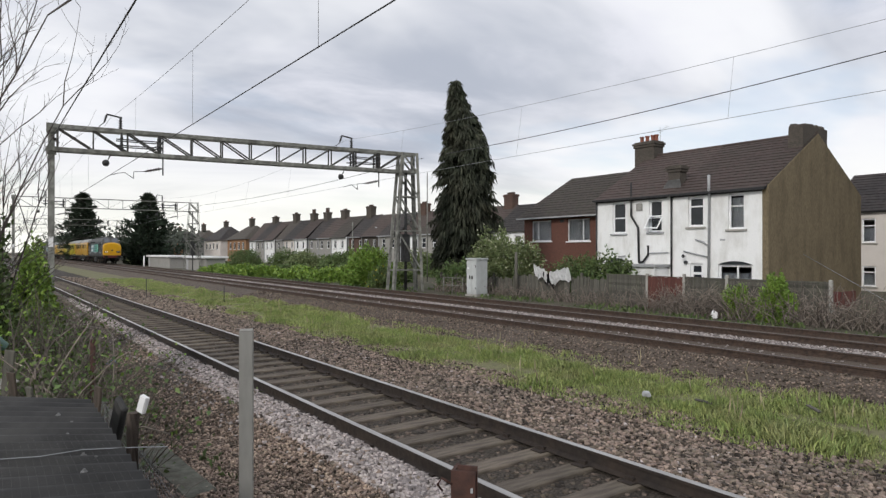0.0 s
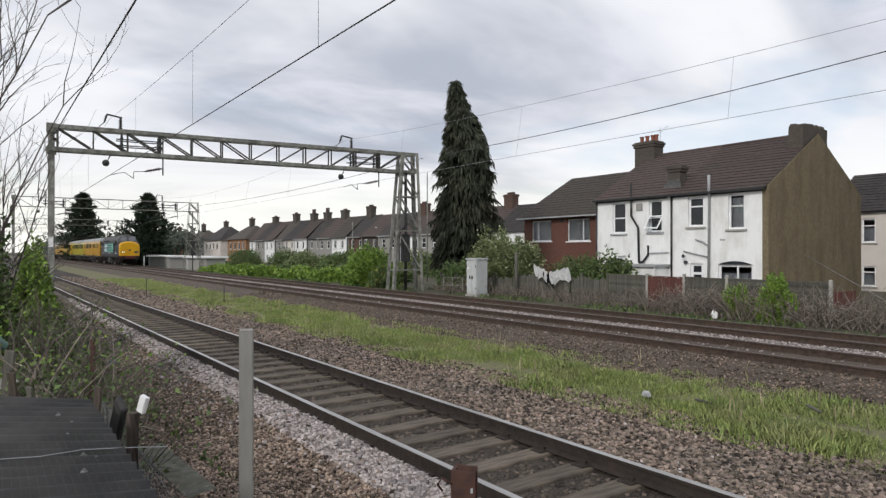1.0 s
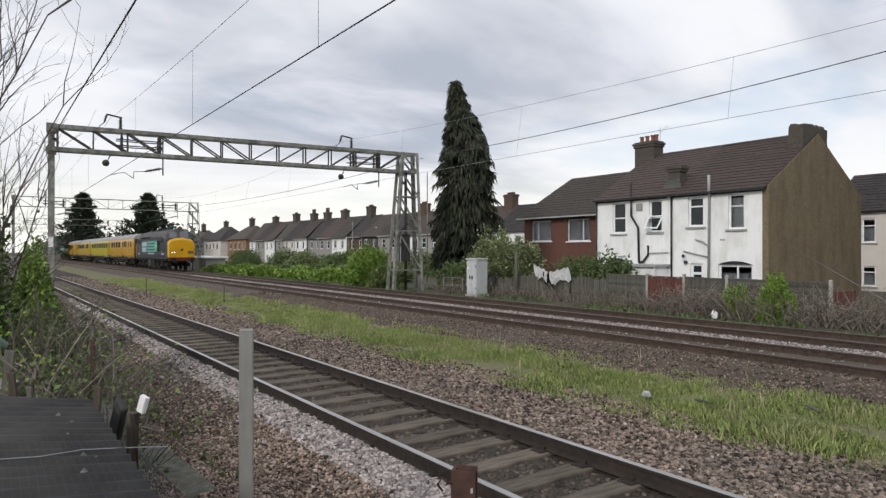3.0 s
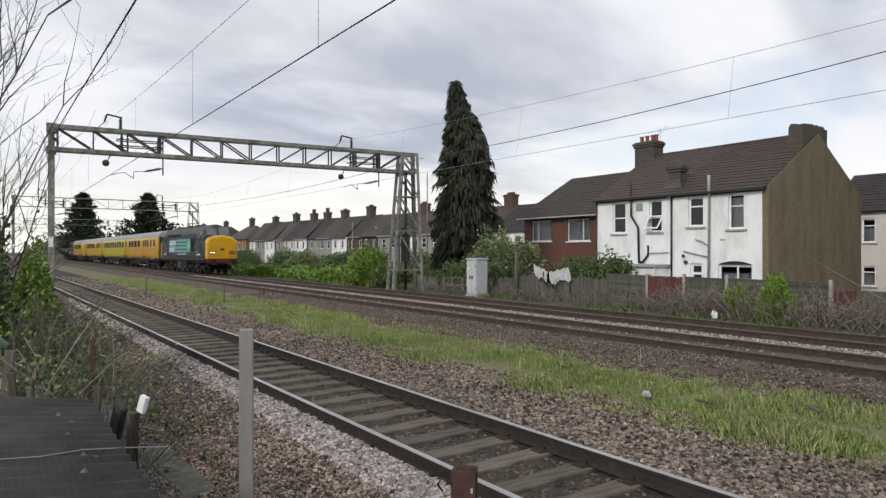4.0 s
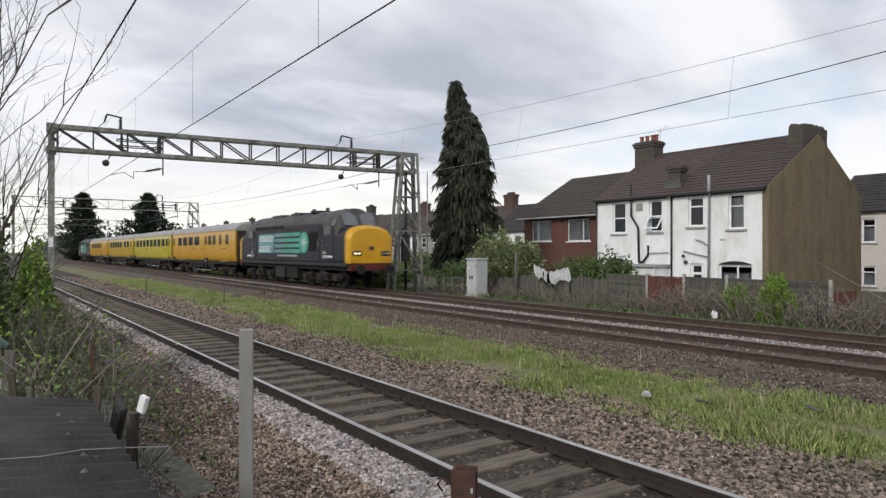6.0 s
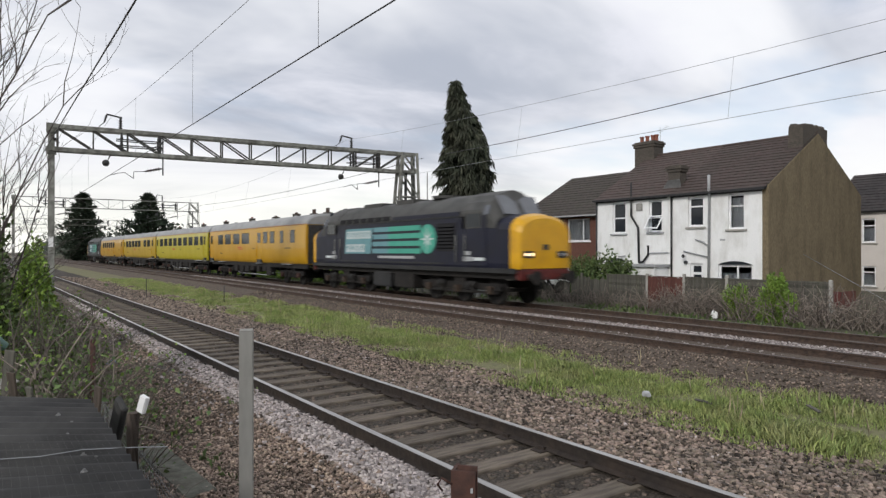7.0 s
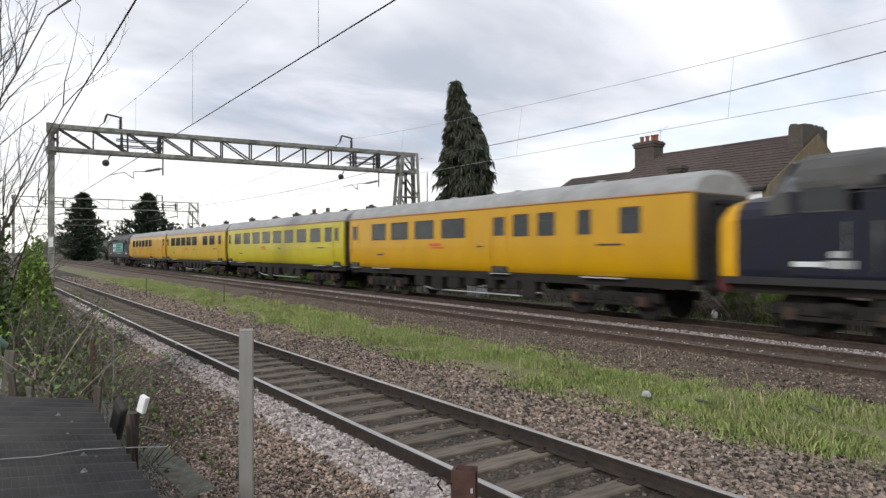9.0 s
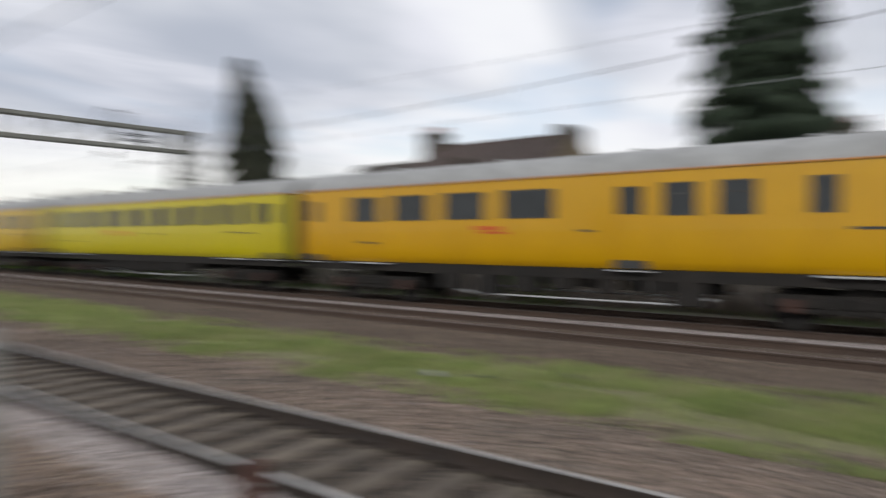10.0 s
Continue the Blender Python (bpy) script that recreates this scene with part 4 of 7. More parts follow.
def build_loco(label, lit):
    """Nose-ended diesel locomotive; x = 0 at the coach end, nose at +17.7."""
    c = thing("diesel_locomotive", label, "locomotive", None, "train vehicles")
    LEN = 17.75
    W = 1.36
    XA, XB = 1.95, 15.8  # bulkheads between noses and cabs
    right = [(W - 0.04, 1.30), (W, 1.5), (W, 3.42)]
    roof_arc = [(W - 0.04, 3.62), (1.12, 3.92), (0.8, 4.2), (0.4, 4.36), (0, 4.41)]
    # main body side
    bm = bmesh.new()
    extrude_x(bm, right + [(-y, z) for y, z in right[::-1]], XA - 0.05, XB + 0.05)
    part("body", bm, LOCO_BLUE, c, "dark blue body side")
    bm = bmesh.new()
    sec = [(W, 3.42)] + roof_arc + [(-y, z) for y, z in roof_arc[-2::-1]] + [(-W, 3.42)]
    extrude_x(bm, sec, XA + 1.4, XB - 1.4, smooth=True)
    part("roof", bm, LOCO_ROOF, c, "grimy grey curved roof")
    # sill band
    part("sill", boxes((0.25, LEN - 0.25, -W - 0.012, W + 0.012, 1.24, 1.42)), LOCO_GREY, c)
    part("solebar_stripe", boxes((XA + 2.0, XB - 2.6, -W - 0.016, W + 0.016, 1.52, 1.58)), LOCO_GREY, c)
    # cabs and noses at both ends
    for e in (1, -1):
        def X(v):
            return v if e == 1 else LEN - v

        def loft(name, stations, mats, label=""):
            bm = bmesh.new()
            rings = [[bm.verts.new((X(x), y, z)) for y, z in sec] for x, sec in stations]
            n = len(rings[0])
            for a, b in zip(rings, rings[1:]):
                for i in range(n):
                    bm.faces.new((a[i], a[(i + 1) % n], b[(i + 1) % n], b[i]))
            bm.faces.new(rings[0][::-1])
            bm.faces.new(rings[-1])
            bmesh.ops.recalc_face_normals(bm, faces=bm.faces[:])
            return part(name, bm, mats, c, label)

        def half(pts):
            return pts + [(-y, z) for y, z in pts[::-1] if y > 1e-6]

        cab = [(W, 2.95), (W, 3.42), (W - 0.05, 3.66), (1.1, 3.96), (0.75, 4.24), (0.35, 4.40), (0.0, 4.45)]
        capx = [(W, 2.9), (W, 3.0), (W - 0.06, 3.2), (1.2, 3.3), (0.9, 3.34), (0.5, 3.37), (0.0, 3.38)]
        loft("cab", [(XB - 1.45, half(cab)), (XB - 0.25, half(cab)), (XB + 0.1, half([(y * 0.98, z - 0.02) for y, z in cab])), (XB + 0.62, half(capx))], LOCO_ROOF, "grey cab roof and windscreen surround")
        # nose: broad flat front, rounded shoulders
        ns = [(W - 0.05, 1.36), (W - 0.02, 1.6), (W - 0.02, 2.85), (W - 0.1, 3.08), (1.05, 3.28), (0.7, 3.40), (0.35, 3.46), (0.0, 3.48)]
        ns2 = [(1.29, 1.38), (1.31, 1.6), (1.31, 2.78), (1.22, 3.0), (1.0, 3.19), (0.66, 3.31), (0.33, 3.36), (0.0, 3.38)]
        ns3 = [(1.22, 1.42), (1.24, 1.6), (1.24, 2.68), (1.15, 2.9), (0.92, 3.08), (0.61, 3.19), (0.31, 3.24), (0.0, 3.26)]
        loft("nose_side", [(XB + 0.0, half(ns)), (XB + 1.1, half(ns)), (XB + 1.38, half([(y * 0.985, z - 0.02) for y, z in ns]))], LOCO_BLUE, "dark blue nose side")
        loft("nose_front", [(XB + 1.375, half([(y * 0.986, z - 0.018) for y, z in ns])), (XB + 1.72, half(ns2)), (XB + 1.86, half(ns3))], NOSE_Y, "warning-yellow nose front")
        bm = bmesh.new()
        for y in (-0.55, 0.55):
            xa, xb = X(XB + 0.135), X(XB + 0.60)
            vs = [bm.verts.new(p) for p in ((xa, y - 0.44, 4.16), (xa, y + 0.44, 4.16), (xb, y + 0.42, 3.42), (xb, y - 0.42, 3.42))]
            off = Vector((0.05 * e, 0, 0.04))
            for v in vs:
                v.co += off
            bm.faces.new(vs)
            v2 = [bm.verts.new(v.co - off * 0.6) for v in vs]
            for i in range(4):
                bm.faces.new((vs[i], vs[(i + 1) % 4], v2[(i + 1) % 4], v2[i]))
        part("windscreen", bm, WINDSCREEN, c)
        for s in (-1, 1):
            xa, xb = sorted((X(XB - 1.15), X(XB - 0.25)))
            side_window(c, xa, xb, 2.98, 3.5, s, W + 0.004, name="cab_window", frame=STEEL_MID)
            # quarterlight on the rounded shoulder beside the windscreen
            xa, xb = sorted((X(XB - 0.1), X(XB + 0.2)))
            bm = bmesh.new()
            vs = [bm.verts.new(p) for p in ((xa, s * (W + 0.01), 3.44), (xb, s * (W - 0.01), 3.44), (xb, s * (W - 0.13), 3.78), (xa, s * (W - 0.1), 3.82))]
            bm.faces.new(vs)
            bmesh.ops.solidify(bm, geom=bm.faces[:], thickness=0.02)
            part("quarterlight", bm, WINDSCREEN, c)
            # cab door, handrails, step
            xa, xb = sorted((X(XB - 1.75), X(XB - 1.25)))
            d = part("cab_door", boxes((xa, xa + 0.02, s * W - 0.012, s * W + 0.012, 1.5, 3.35), (xb - 0.02, xb, s * W - 0.012, s * W + 0.012, 1.5, 3.35), (xa, xb, s * W - 0.012, s * W + 0.012, 3.33, 3.35)), STEEL_DARK, c)
            bm = bmesh.new()
            tube(bm, [(xa - 0.05, s * (W + 0.05), 1.6), (xa - 0.05, s * (W + 0.05), 2.7)], 0.018)
            tube(bm, [(xb + 0.05, s * (W + 0.05), 1.6), (xb + 0.05, s * (W + 0.05), 2.7)], 0.018)
            part("handrail", bm, STEEL, d)
            # pale and white bars below the cab
            xa, xb = sorted((X(XB - 1.35), X(XB - 0.75)))
            part("pale_bar", boxes((xa, xb, s * W - 0.008, s * W + 0.006, 1.66, 1.84), (xa + 0.1, xb - 0.15, s * W - 0.008, s * W + 0.006, 1.9, 2.05)), PIPE_GREY, c)
            xa, xb = sorted((X(XB - 0.7), X(XB - 0.04)))
            part("white_bar", boxes((xa, xb, s * W - 0.008, s * W + 0.006, 1.69, 1.81)), WHITE_L, c)
        # lamps on the yellow front
        for y in (-0.86, 0.86):
            x = X(XB + 1.8)
            lamp = part("headlight", soft_box(min(x, x + e * 0.1), max(x, x + e * 0.1), y - 0.27, y + 0.27, 1.80, 2.06, 0.03), STEEL_DARK, c, "dark twin headlight housing")
            for dy in (-0.12, 0.12):
                bm = bmesh.new()
                lathe(bm, [(0.06, 0), (0.055, 0.03), (0.035, 0.045)], pose(x + e * 0.09, y + dy, 1.93, 0, 90 * e), 12)
                part("lens", bm, GLOW if lit and e > 0 and y < 0 else PIPE_GREY, lamp)
            bm = soft_box(min(x - 0.02, x + e * 0.05), max(x + 0.02, x + e * 0.05), y * 0.98 - 0.16, y * 0.98 + 0.16, 2.66, 2.8, 0.03)
            part("marker_light", bm, surf("marker_glass", (0.25, 0.12, 0.02), None, 3, 0.3, 0) if "marker_glass" not in MATS else MATS["marker_glass"], c)
        x = X(XB + 1.84)
        bm = bmesh.new()
        box(bm, min(x, x + e * 0.04), max(x, x + e * 0.04), -0.14, 0.14, 2.1, 2.3)
        part("nose_plate", bm, STEEL_DARK, c)
        # buffer beam
        xa, xb = sorted((X(LEN - 0.35), X(LEN - 0.05)))
        part("buffer_beam", soft_box(xa, xb, -1.25, 1.25, 1.0, 1.4, 0.04), RED_L, c, "dull red buffer beam")
        for y in (-0.87, 0.87):
            bm = bmesh.new()
            lathe(bm, [(0.12, 0), (0.12, 0.36), (0.25, 0.38), (0.25, 0.43)], pose(X(LEN - 0.06), y, 1.1, 0, 90 * e), 14)
            part("buffer", bm, UNDER, c)
        for y in (-0.6, -0.45, 0.45, 0.6, 0.0):
            part("air_pipe", tube(bmesh.new(), [(X(LEN), y, 1.1), (X(LEN + 0.1), y, 0.85), (X(LEN + 0.02), y, 0.5)], 0.03), UNDER, c)
    # body details on both sides
    for s in (-1, 1):
        yy = s * (W + 0.006)

        def panel(name, rows, mat, label=""):
            return part(name, boxes(*[(a, b, yy - 0.008, yy + 0.008 * s if s > 0 else yy + 0.004, z0, z1) for a, b, z0, z1 in rows]), mat, c, label)

        # slanted livery block with two rows of pale marks
        bm = bmesh.new()
        vs = [bm.verts.new((x, s * (W + 0.008), z)) for x, z in ((4.25, 1.93), (7.0, 1.93), (7.2, 3.18), (4.4, 3.18))]
        bm.faces.new(vs)
        bmesh.ops.solidify(bm, geom=bm.faces[:], thickness=0.006)
        block = part("livery_block", bm, PALE_L, c, "pale teal livery block")
        for z, n in ((2.68, 10), (2.02, 8)):
            bm = bmesh.new()
            for k in range(n):
                x = 4.45 + k * 0.255 + (0.07 if z > 2.5 else 0)
                for a, b, z0, z1 in ((x, x + 0.06, 0.0, 0.38), (x + 0.06, x + 0.2, 0.31, 0.38), (x + 0.06, x + 0.2, 0.0, 0.07), (x + 0.14, x + 0.2, 0.07, 0.31 if k % 2 else 0.2)):
                    box(bm, a, b, s * (W + 0.017) - 0.004, s * (W + 0.017) + 0.004, z + z0, z + z1)
            part("pale_mark", bm, WHITE_L, block)
        for k, (z0, z1) in enumerate(((2.97, 3.19), (2.63, 2.85), (2.29, 2.51), (1.95, 2.17))):
            panel("teal_stripe", [(7.3 - 0.04 * k, 8.7, z0, z1)], PALE_L, "pale teal livery stripe")
            panel("green_stripe", [(8.704, 11.6 - abs(k - 1.5) * 0.12, z0, z1)], GREEN_L, "green livery stripe")
        bm = bmesh.new()
        lathe(bm, [(0.63, 0), (0.63, 0.018)], pose(11.95, s * W, 2.57, -90 * s), 28)
        em = part("compass_roundel", bm, GREEN_L, c, "green compass roundel")
        bm = bmesh.new()
        for a in range(0, 360, 45):
            m = pose(11.95, s * (W + 0.02), 2.57, 0, a)
            r = 0.62 if a % 90 == 0 else 0.46
            vs = [bm.verts.new(m @ Vector(p)) for p in ((-0.05, 0, 0.06), (0.05, 0, 0.06), (0, 0, r))]
            bm.faces.new(vs if s < 0 else vs[::-1])
        bmesh.ops.solidify(bm, geom=bm.faces[:], thickness=0.004)
        part("compass_star", bm, WHITE_L, em)
        # grille window, roof-edge grilles, doors
        panel("radiator_grille", [(12.65, 13.95, 2.05, 3.2)], BLACK_P, "dark radiator grille")
        for k in range(7):
            panel("grille_slat", [(12.7, 13.9, 2.15 + k * 0.14, 2.2 + k * 0.14)], UNDER)
        for k in range(7):
            part("engine_room_window", boxes((3.75 + k * 0.74, 4.3 + k * 0.74, s * (W - 0.02) - 0.03, s * (W - 0.02) + 0.03, 3.47, 3.68)), BLACK_P, c)
        part("cantrail_panel", boxes((9.1, 14.2, s * (W - 0.015) - 0.02, s * (W - 0.015) + 0.02, 3.46, 3.63)), LOCO_BLUE, c)
        panel("white_stripe_bar", [(7.75, 10.9, 1.72, 1.84)], PIPE_GREY)
        # cantrail strip
        part("cantrail", boxes((XA + 1.4, XB - 1.4, s * (W + 0.01) - 0.02, s * (W + 0.01) + 0.02, 3.40, 3.45)), LOCO_GREY, c)
    for x0, x1, z1 in ((5.0, 6.8, 4.46), (8.2, 9.8, 4.47)):
        part("roof_hatch", soft_box(x0, x1, -0.65, 0.65, 4.2, z1, 0.04, 2), LOCO_ROOF, c)
    part("roof_fan", lathe(bmesh.new(), [(0.7, 0), (0.72, 0.12), (0.5, 0.14)], pose(11.6, 0, 4.36), 20), LOCO_ROOF, c)
    # tanks and bogies
    part("underframe", boxes((0.4, LEN - 0.4, -1.15, 1.15, 1.02, 1.26)), UNDER, c)
    part("fuel_tank", soft_box(7.0, 8.7, -1.22, 1.22, 0.38, 1.1, 0.06), LOCO_GREY, c)
    part("battery_box", soft_box(9.0, 10.7, -1.24, 1.24, 0.40, 1.1, 0.04), UNDER, c)
    bogie(c, 3.9, (-2.05, 0, 2.05), 0.54, AXLEBOX_Y, 1.08)
    bogie(c, LEN - 3.9, (-2.05, 0, 2.05), 0.54, AXLEBOX_Y, 1.08)
    for xx in (3.9, LEN - 3.9):
        for s in (-1, 1):
            for k in (-1.0, 1.0):
                part("brake_cylinder", tube(bmesh.new(), [(xx + k - 0.25, s * 1.2, 0.75), (xx + k + 0.25, s * 1.2, 0.75)], 0.14, 10), UNDER, c)
    return c


loco_front = build_loco("dark blue diesel locomotive with yellow nose and green compass livery", True)
loco_rear = build_loco("dark blue diesel locomotive coupled behind the yellow coaches", False)

# ---- houses ----
def wall_sheet(bm, x0, x1, z0, z1, y0, y1, holes):
    """A wall from y0 (outside) to y1 with holes (a, b, c, d) cut through it."""
    xs = sorted({x0, x1, *[v for h in holes for v in h[:2]]})
    zs = sorted({z0, z1, *[v for h in holes for v in h[2:]]})
    solid = {}
    for i in range(len(xs) - 1):
        for j in range(len(zs) - 1):
            cx, cz = (xs[i] + xs[i + 1]) / 2, (zs[j] + zs[j + 1]) / 2
            solid[i, j] = not any(h[0] < cx < h[1] and h[2] < cz < h[3] for h in holes)
    for (i, j), on in solid.items():
        if not on:
            continue
        a, b, c, d = xs[i], xs[i + 1], zs[j], zs[j + 1]

        def quad(*ps):
            bm.faces.new([bm.verts.new(p) for p in ps])

        quad((a, y0, c), (b, y0, c), (b, y0, d), (a, y0, d))
        quad((b, y1, c), (a, y1, c), (a, y1, d), (b, y1, d))
        if not solid.get((i - 1, j)):
            quad((a, y1, c), (a, y0, c), (a, y0, d), (a, y1, d))
        if not solid.get((i + 1, j)):
            quad((b, y0, c), (b, y1, c), (b, y1, d), (b, y0, d))
        if not solid.get((i, j - 1)):
            quad((a, y1, c), (b, y1, c), (b, y0, c), (a, y0, c))
        if not solid.get((i, j + 1)):
            quad((a, y0, d), (b, y0, d), (b, y1, d), (a, y1, d))
    bmesh.ops.remove_doubles(bm, verts=bm.verts[:], dist=0.0005)
    return bm


def sash(parent, x0, x1, z0, z1, y, bars=(), mull=(), curtain=0.0, sill=True, frame=PVC, sill_mat=CONCRETE, arch=False, wide=0.095):
    """A window set in an opening whose outer face is at y: frame, panes, sill, curtain."""
    yf = y + 0.09
    bm = bmesh.new()
    w = wide
    for r in ((x0, x1, z1 - w, z1), (x0, x1, z0, z0 + w), (x0, x0 + w, z0 + w, z1 - w), (x1 - w, x1, z0 + w, z1 - w)):
        box(bm, r[0], r[1], yf, yf + 0.06, r[2], r[3])
    for k in bars:
        z = z0 + (z1 - z0) * k
        box(bm, x0 + w, x1 - w, yf + 0.002, yf + 0.058, z - 0.035, z + 0.035)
    for k in mull:
        x = x0 + (x1 - x0) * k
        box(bm, x - 0.035, x + 0.035, yf - 0.002, yf + 0.062, z0 + w, z1 - w)
    win = part("window", bm, frame, parent)
    part("pane", boxes((x0 + w, x1 - w, yf + 0.025, yf + 0.035, z0 + w, z1 - w)), GLASS if not curtain else GLASS_CLEAR, win)
    if sill:
        part("sill", soft_box(x0 - 0.12, x1 + 0.12, y - 0.09, y + 0.1, z0 - 0.1, z0 - 0.002, 0.015, 1), sill_mat, win)
    if curtain:
        bm = bmesh.new()
        n = 14
        row = [[bm.verts.new((x0 + (x1 - x0) * i / n, yf + 0.14 + 0.02 * (i % 2), z)) for i in range(n + 1)] for z in (z0, z0 + (z1 - z0) * curtain)]
        for i in range(n):
            bm.faces.new((row[0][i], row[0][i + 1], row[1][i + 1], row[1][i]))
        bmesh.ops.solidify(bm, geom=bm.faces[:], thickness=0.004)
        part("curtain", bm, CURTAIN, win)
    if arch:
        bm = bmesh.new()
        n = 10
        for i in range(n):
            a, b = [x0 + (x1 - x0) * k / n for k in (i, i + 1)]
            h0, h1 = [0.16 * (1 - (2 * k / n - 1) ** 2) for k in (i, i + 1)]
            vs = [bm.verts.new(p) for p in ((a, y - 0.012, z1), (b, y - 0.012, z1), (b, y - 0.012, z1 + h1 + 0.01), (a, y - 0.012, z1 + h0 + 0.01))]
            bm.faces.new(vs)
        bmesh.ops.remove_doubles(bm, verts=bm.verts[:], dist=0.001)
        bmesh.ops.solidify(bm, geom=bm.faces[:], thickness=0.03)
        part("arch_head", bm, GLASS if x1 - x0 > 1.2 else PVC, win)
    return win


def clear_glass():
    m = surf("clear_window_glass", (0.92, 0.94, 0.95), (0.88, 0.9, 0.92), 2, 0.05, 0.0)
    p = m.node_tree.nodes["Principled BSDF"]
    p.inputs["Transmission Weight"].default_value = 1.0
    p.inputs["IOR"].default_value = 1.1
    return m


GLASS_CLEAR = clear_glass()


def slope(x0, x1, ya, za, yb, zb, courses, thick=0.035, hip=0.0):
    """Tiled slope from eave (ya, za) to ridge (yb, zb) in overlapping courses, slightly uneven along their length."""
    bm = bmesh.new()
    d = Vector((0, yb - ya, zb - za))
    n = d.cross(Vector((1, 0, 0))).normalized()
    if n.z < 0:
        n = -n
    cols = max(2, int((x1 - x0) / 0.6))
    prev = None
    for i in range(courses):
        for k, up in ((i / courses, thick), ((i + 1) / courses, 0.004)):
            row = []
            for c in range(cols + 1):
                xs = x0 + hip * k
                x = xs + (x1 - xs) * c / cols
                row.append(bm.verts.new(Vector((x, ya, za)) + d * k + n * (up + 0.012 * noise.noise((x * 0.9, i * 0.7, za)))))
            if prev:
                for c in range(cols):
                    bm.faces.new((prev[c], prev[c + 1], row[c + 1], row[c]))
            prev = row
    bmesh.ops.recalc_face_normals(bm, faces=bm.faces[:])
    return bm


def under_slope(x0, x1, ya, za, yb, zb, t=0.1):
    d = Vector((0, yb - ya, zb - za))
    n = d.cross(Vector((1, 0, 0))).normalized()
    n = n if n.z > 0 else -n
    bm = bmesh.new()
    vs = [bm.verts.new(Vector((x, y, z)) + n * k) for k in (-t, -0.005) for x, y, z in ((x0, ya, za), (x1, ya, za), (x1, yb, zb), (x0, yb, zb))]
    for q in ((0, 1, 2, 3), (4, 7, 6, 5), (0, 4, 5, 1), (1, 5, 6, 2), (2, 6, 7, 3), (3, 7, 4, 0)):
        bm.faces.new([vs[i] for i in q])
    return bm


def pots(parent, xs, y, z, h=0.45, r=0.13, mat=TERRACOTTA):
    for x in xs:
        bm = bmesh.new()
        lathe(bm, [(r, 0), (r * 0.85, h * 0.15), (r * 0.75, h * 0.8), (r, h * 0.84), (r, h), (r * 0.7, h), (r * 0.65, h * 0.6)], pose(x, y, z), 10)
        part("chimney_pot", bm, mat, parent)


def stack(parent, x0, x1, y0, y1, z0, z1, mat, label="", crown=True):
    if not crown:
        bm = boxes((x0, x1, y0, y1, z0, z1))
        bmesh.ops.subdivide_edges(bm, edges=bm.edges[:], cuts=3, use_grid_fill=True)
        for v in bm.verts:
            v.co += Vector([0.035 * noise.noise(v.co * 2.3 + Vector((k * 9, 0, 0))) for k in range(3)])
        return part("chimney", bm, mat, parent, label)
    bm = boxes((x0, x1, y0, y1, z0, z1 - 0.35), (x0 - 0.06, x1 + 0.06, y0 - 0.06, y1 + 0.06, z1 - 0.35, z1 - 0.2), (x0 - 0.11, x1 + 0.11, y0 - 0.11, y1 + 0.11, z1 - 0.2, z1 - 0.08), (x0 - 0.02, x1 + 0.02, y0 - 0.02, y1 + 0.02, z1 - 0.08, z1))
    return part("chimney", bm, mat, parent, label)


def gable(bm, x, y0, ym, y1, z0, ze, zr, t):
    for xx in (x, x + t):
        vs = [bm.verts.new((xx, y, z)) for y, z in ((y0, z0), (y1, z0), (y1, ze), (ym, zr), (y0, ze))]
        bm.faces.new(vs if xx == max(x, x + t) else vs[::-1])
    bm.verts.ensure_lookup_table()
    v = bm.verts[-10:]
    for i in range(5):
        bm.faces.new((v[i], v[(i + 1) % 5], v[5 + (i + 1) % 5], v[5 + i]))
    bmesh.ops.recalc_face_normals(bm, faces=bm.faces[:])
    return bm


F, B, EAVE, RIDGE, RY = 28.4, 38.0, 4.98, 7.85, 33.2
XL, XM, XR = -24.55, -19.55, -14.65


def pipe(parent, pts, r, mat, name="drainpipe"):
    bm = bmesh.new()
    tube(bm, pts, r, 8)
    return part(name, bm, mat, parent)


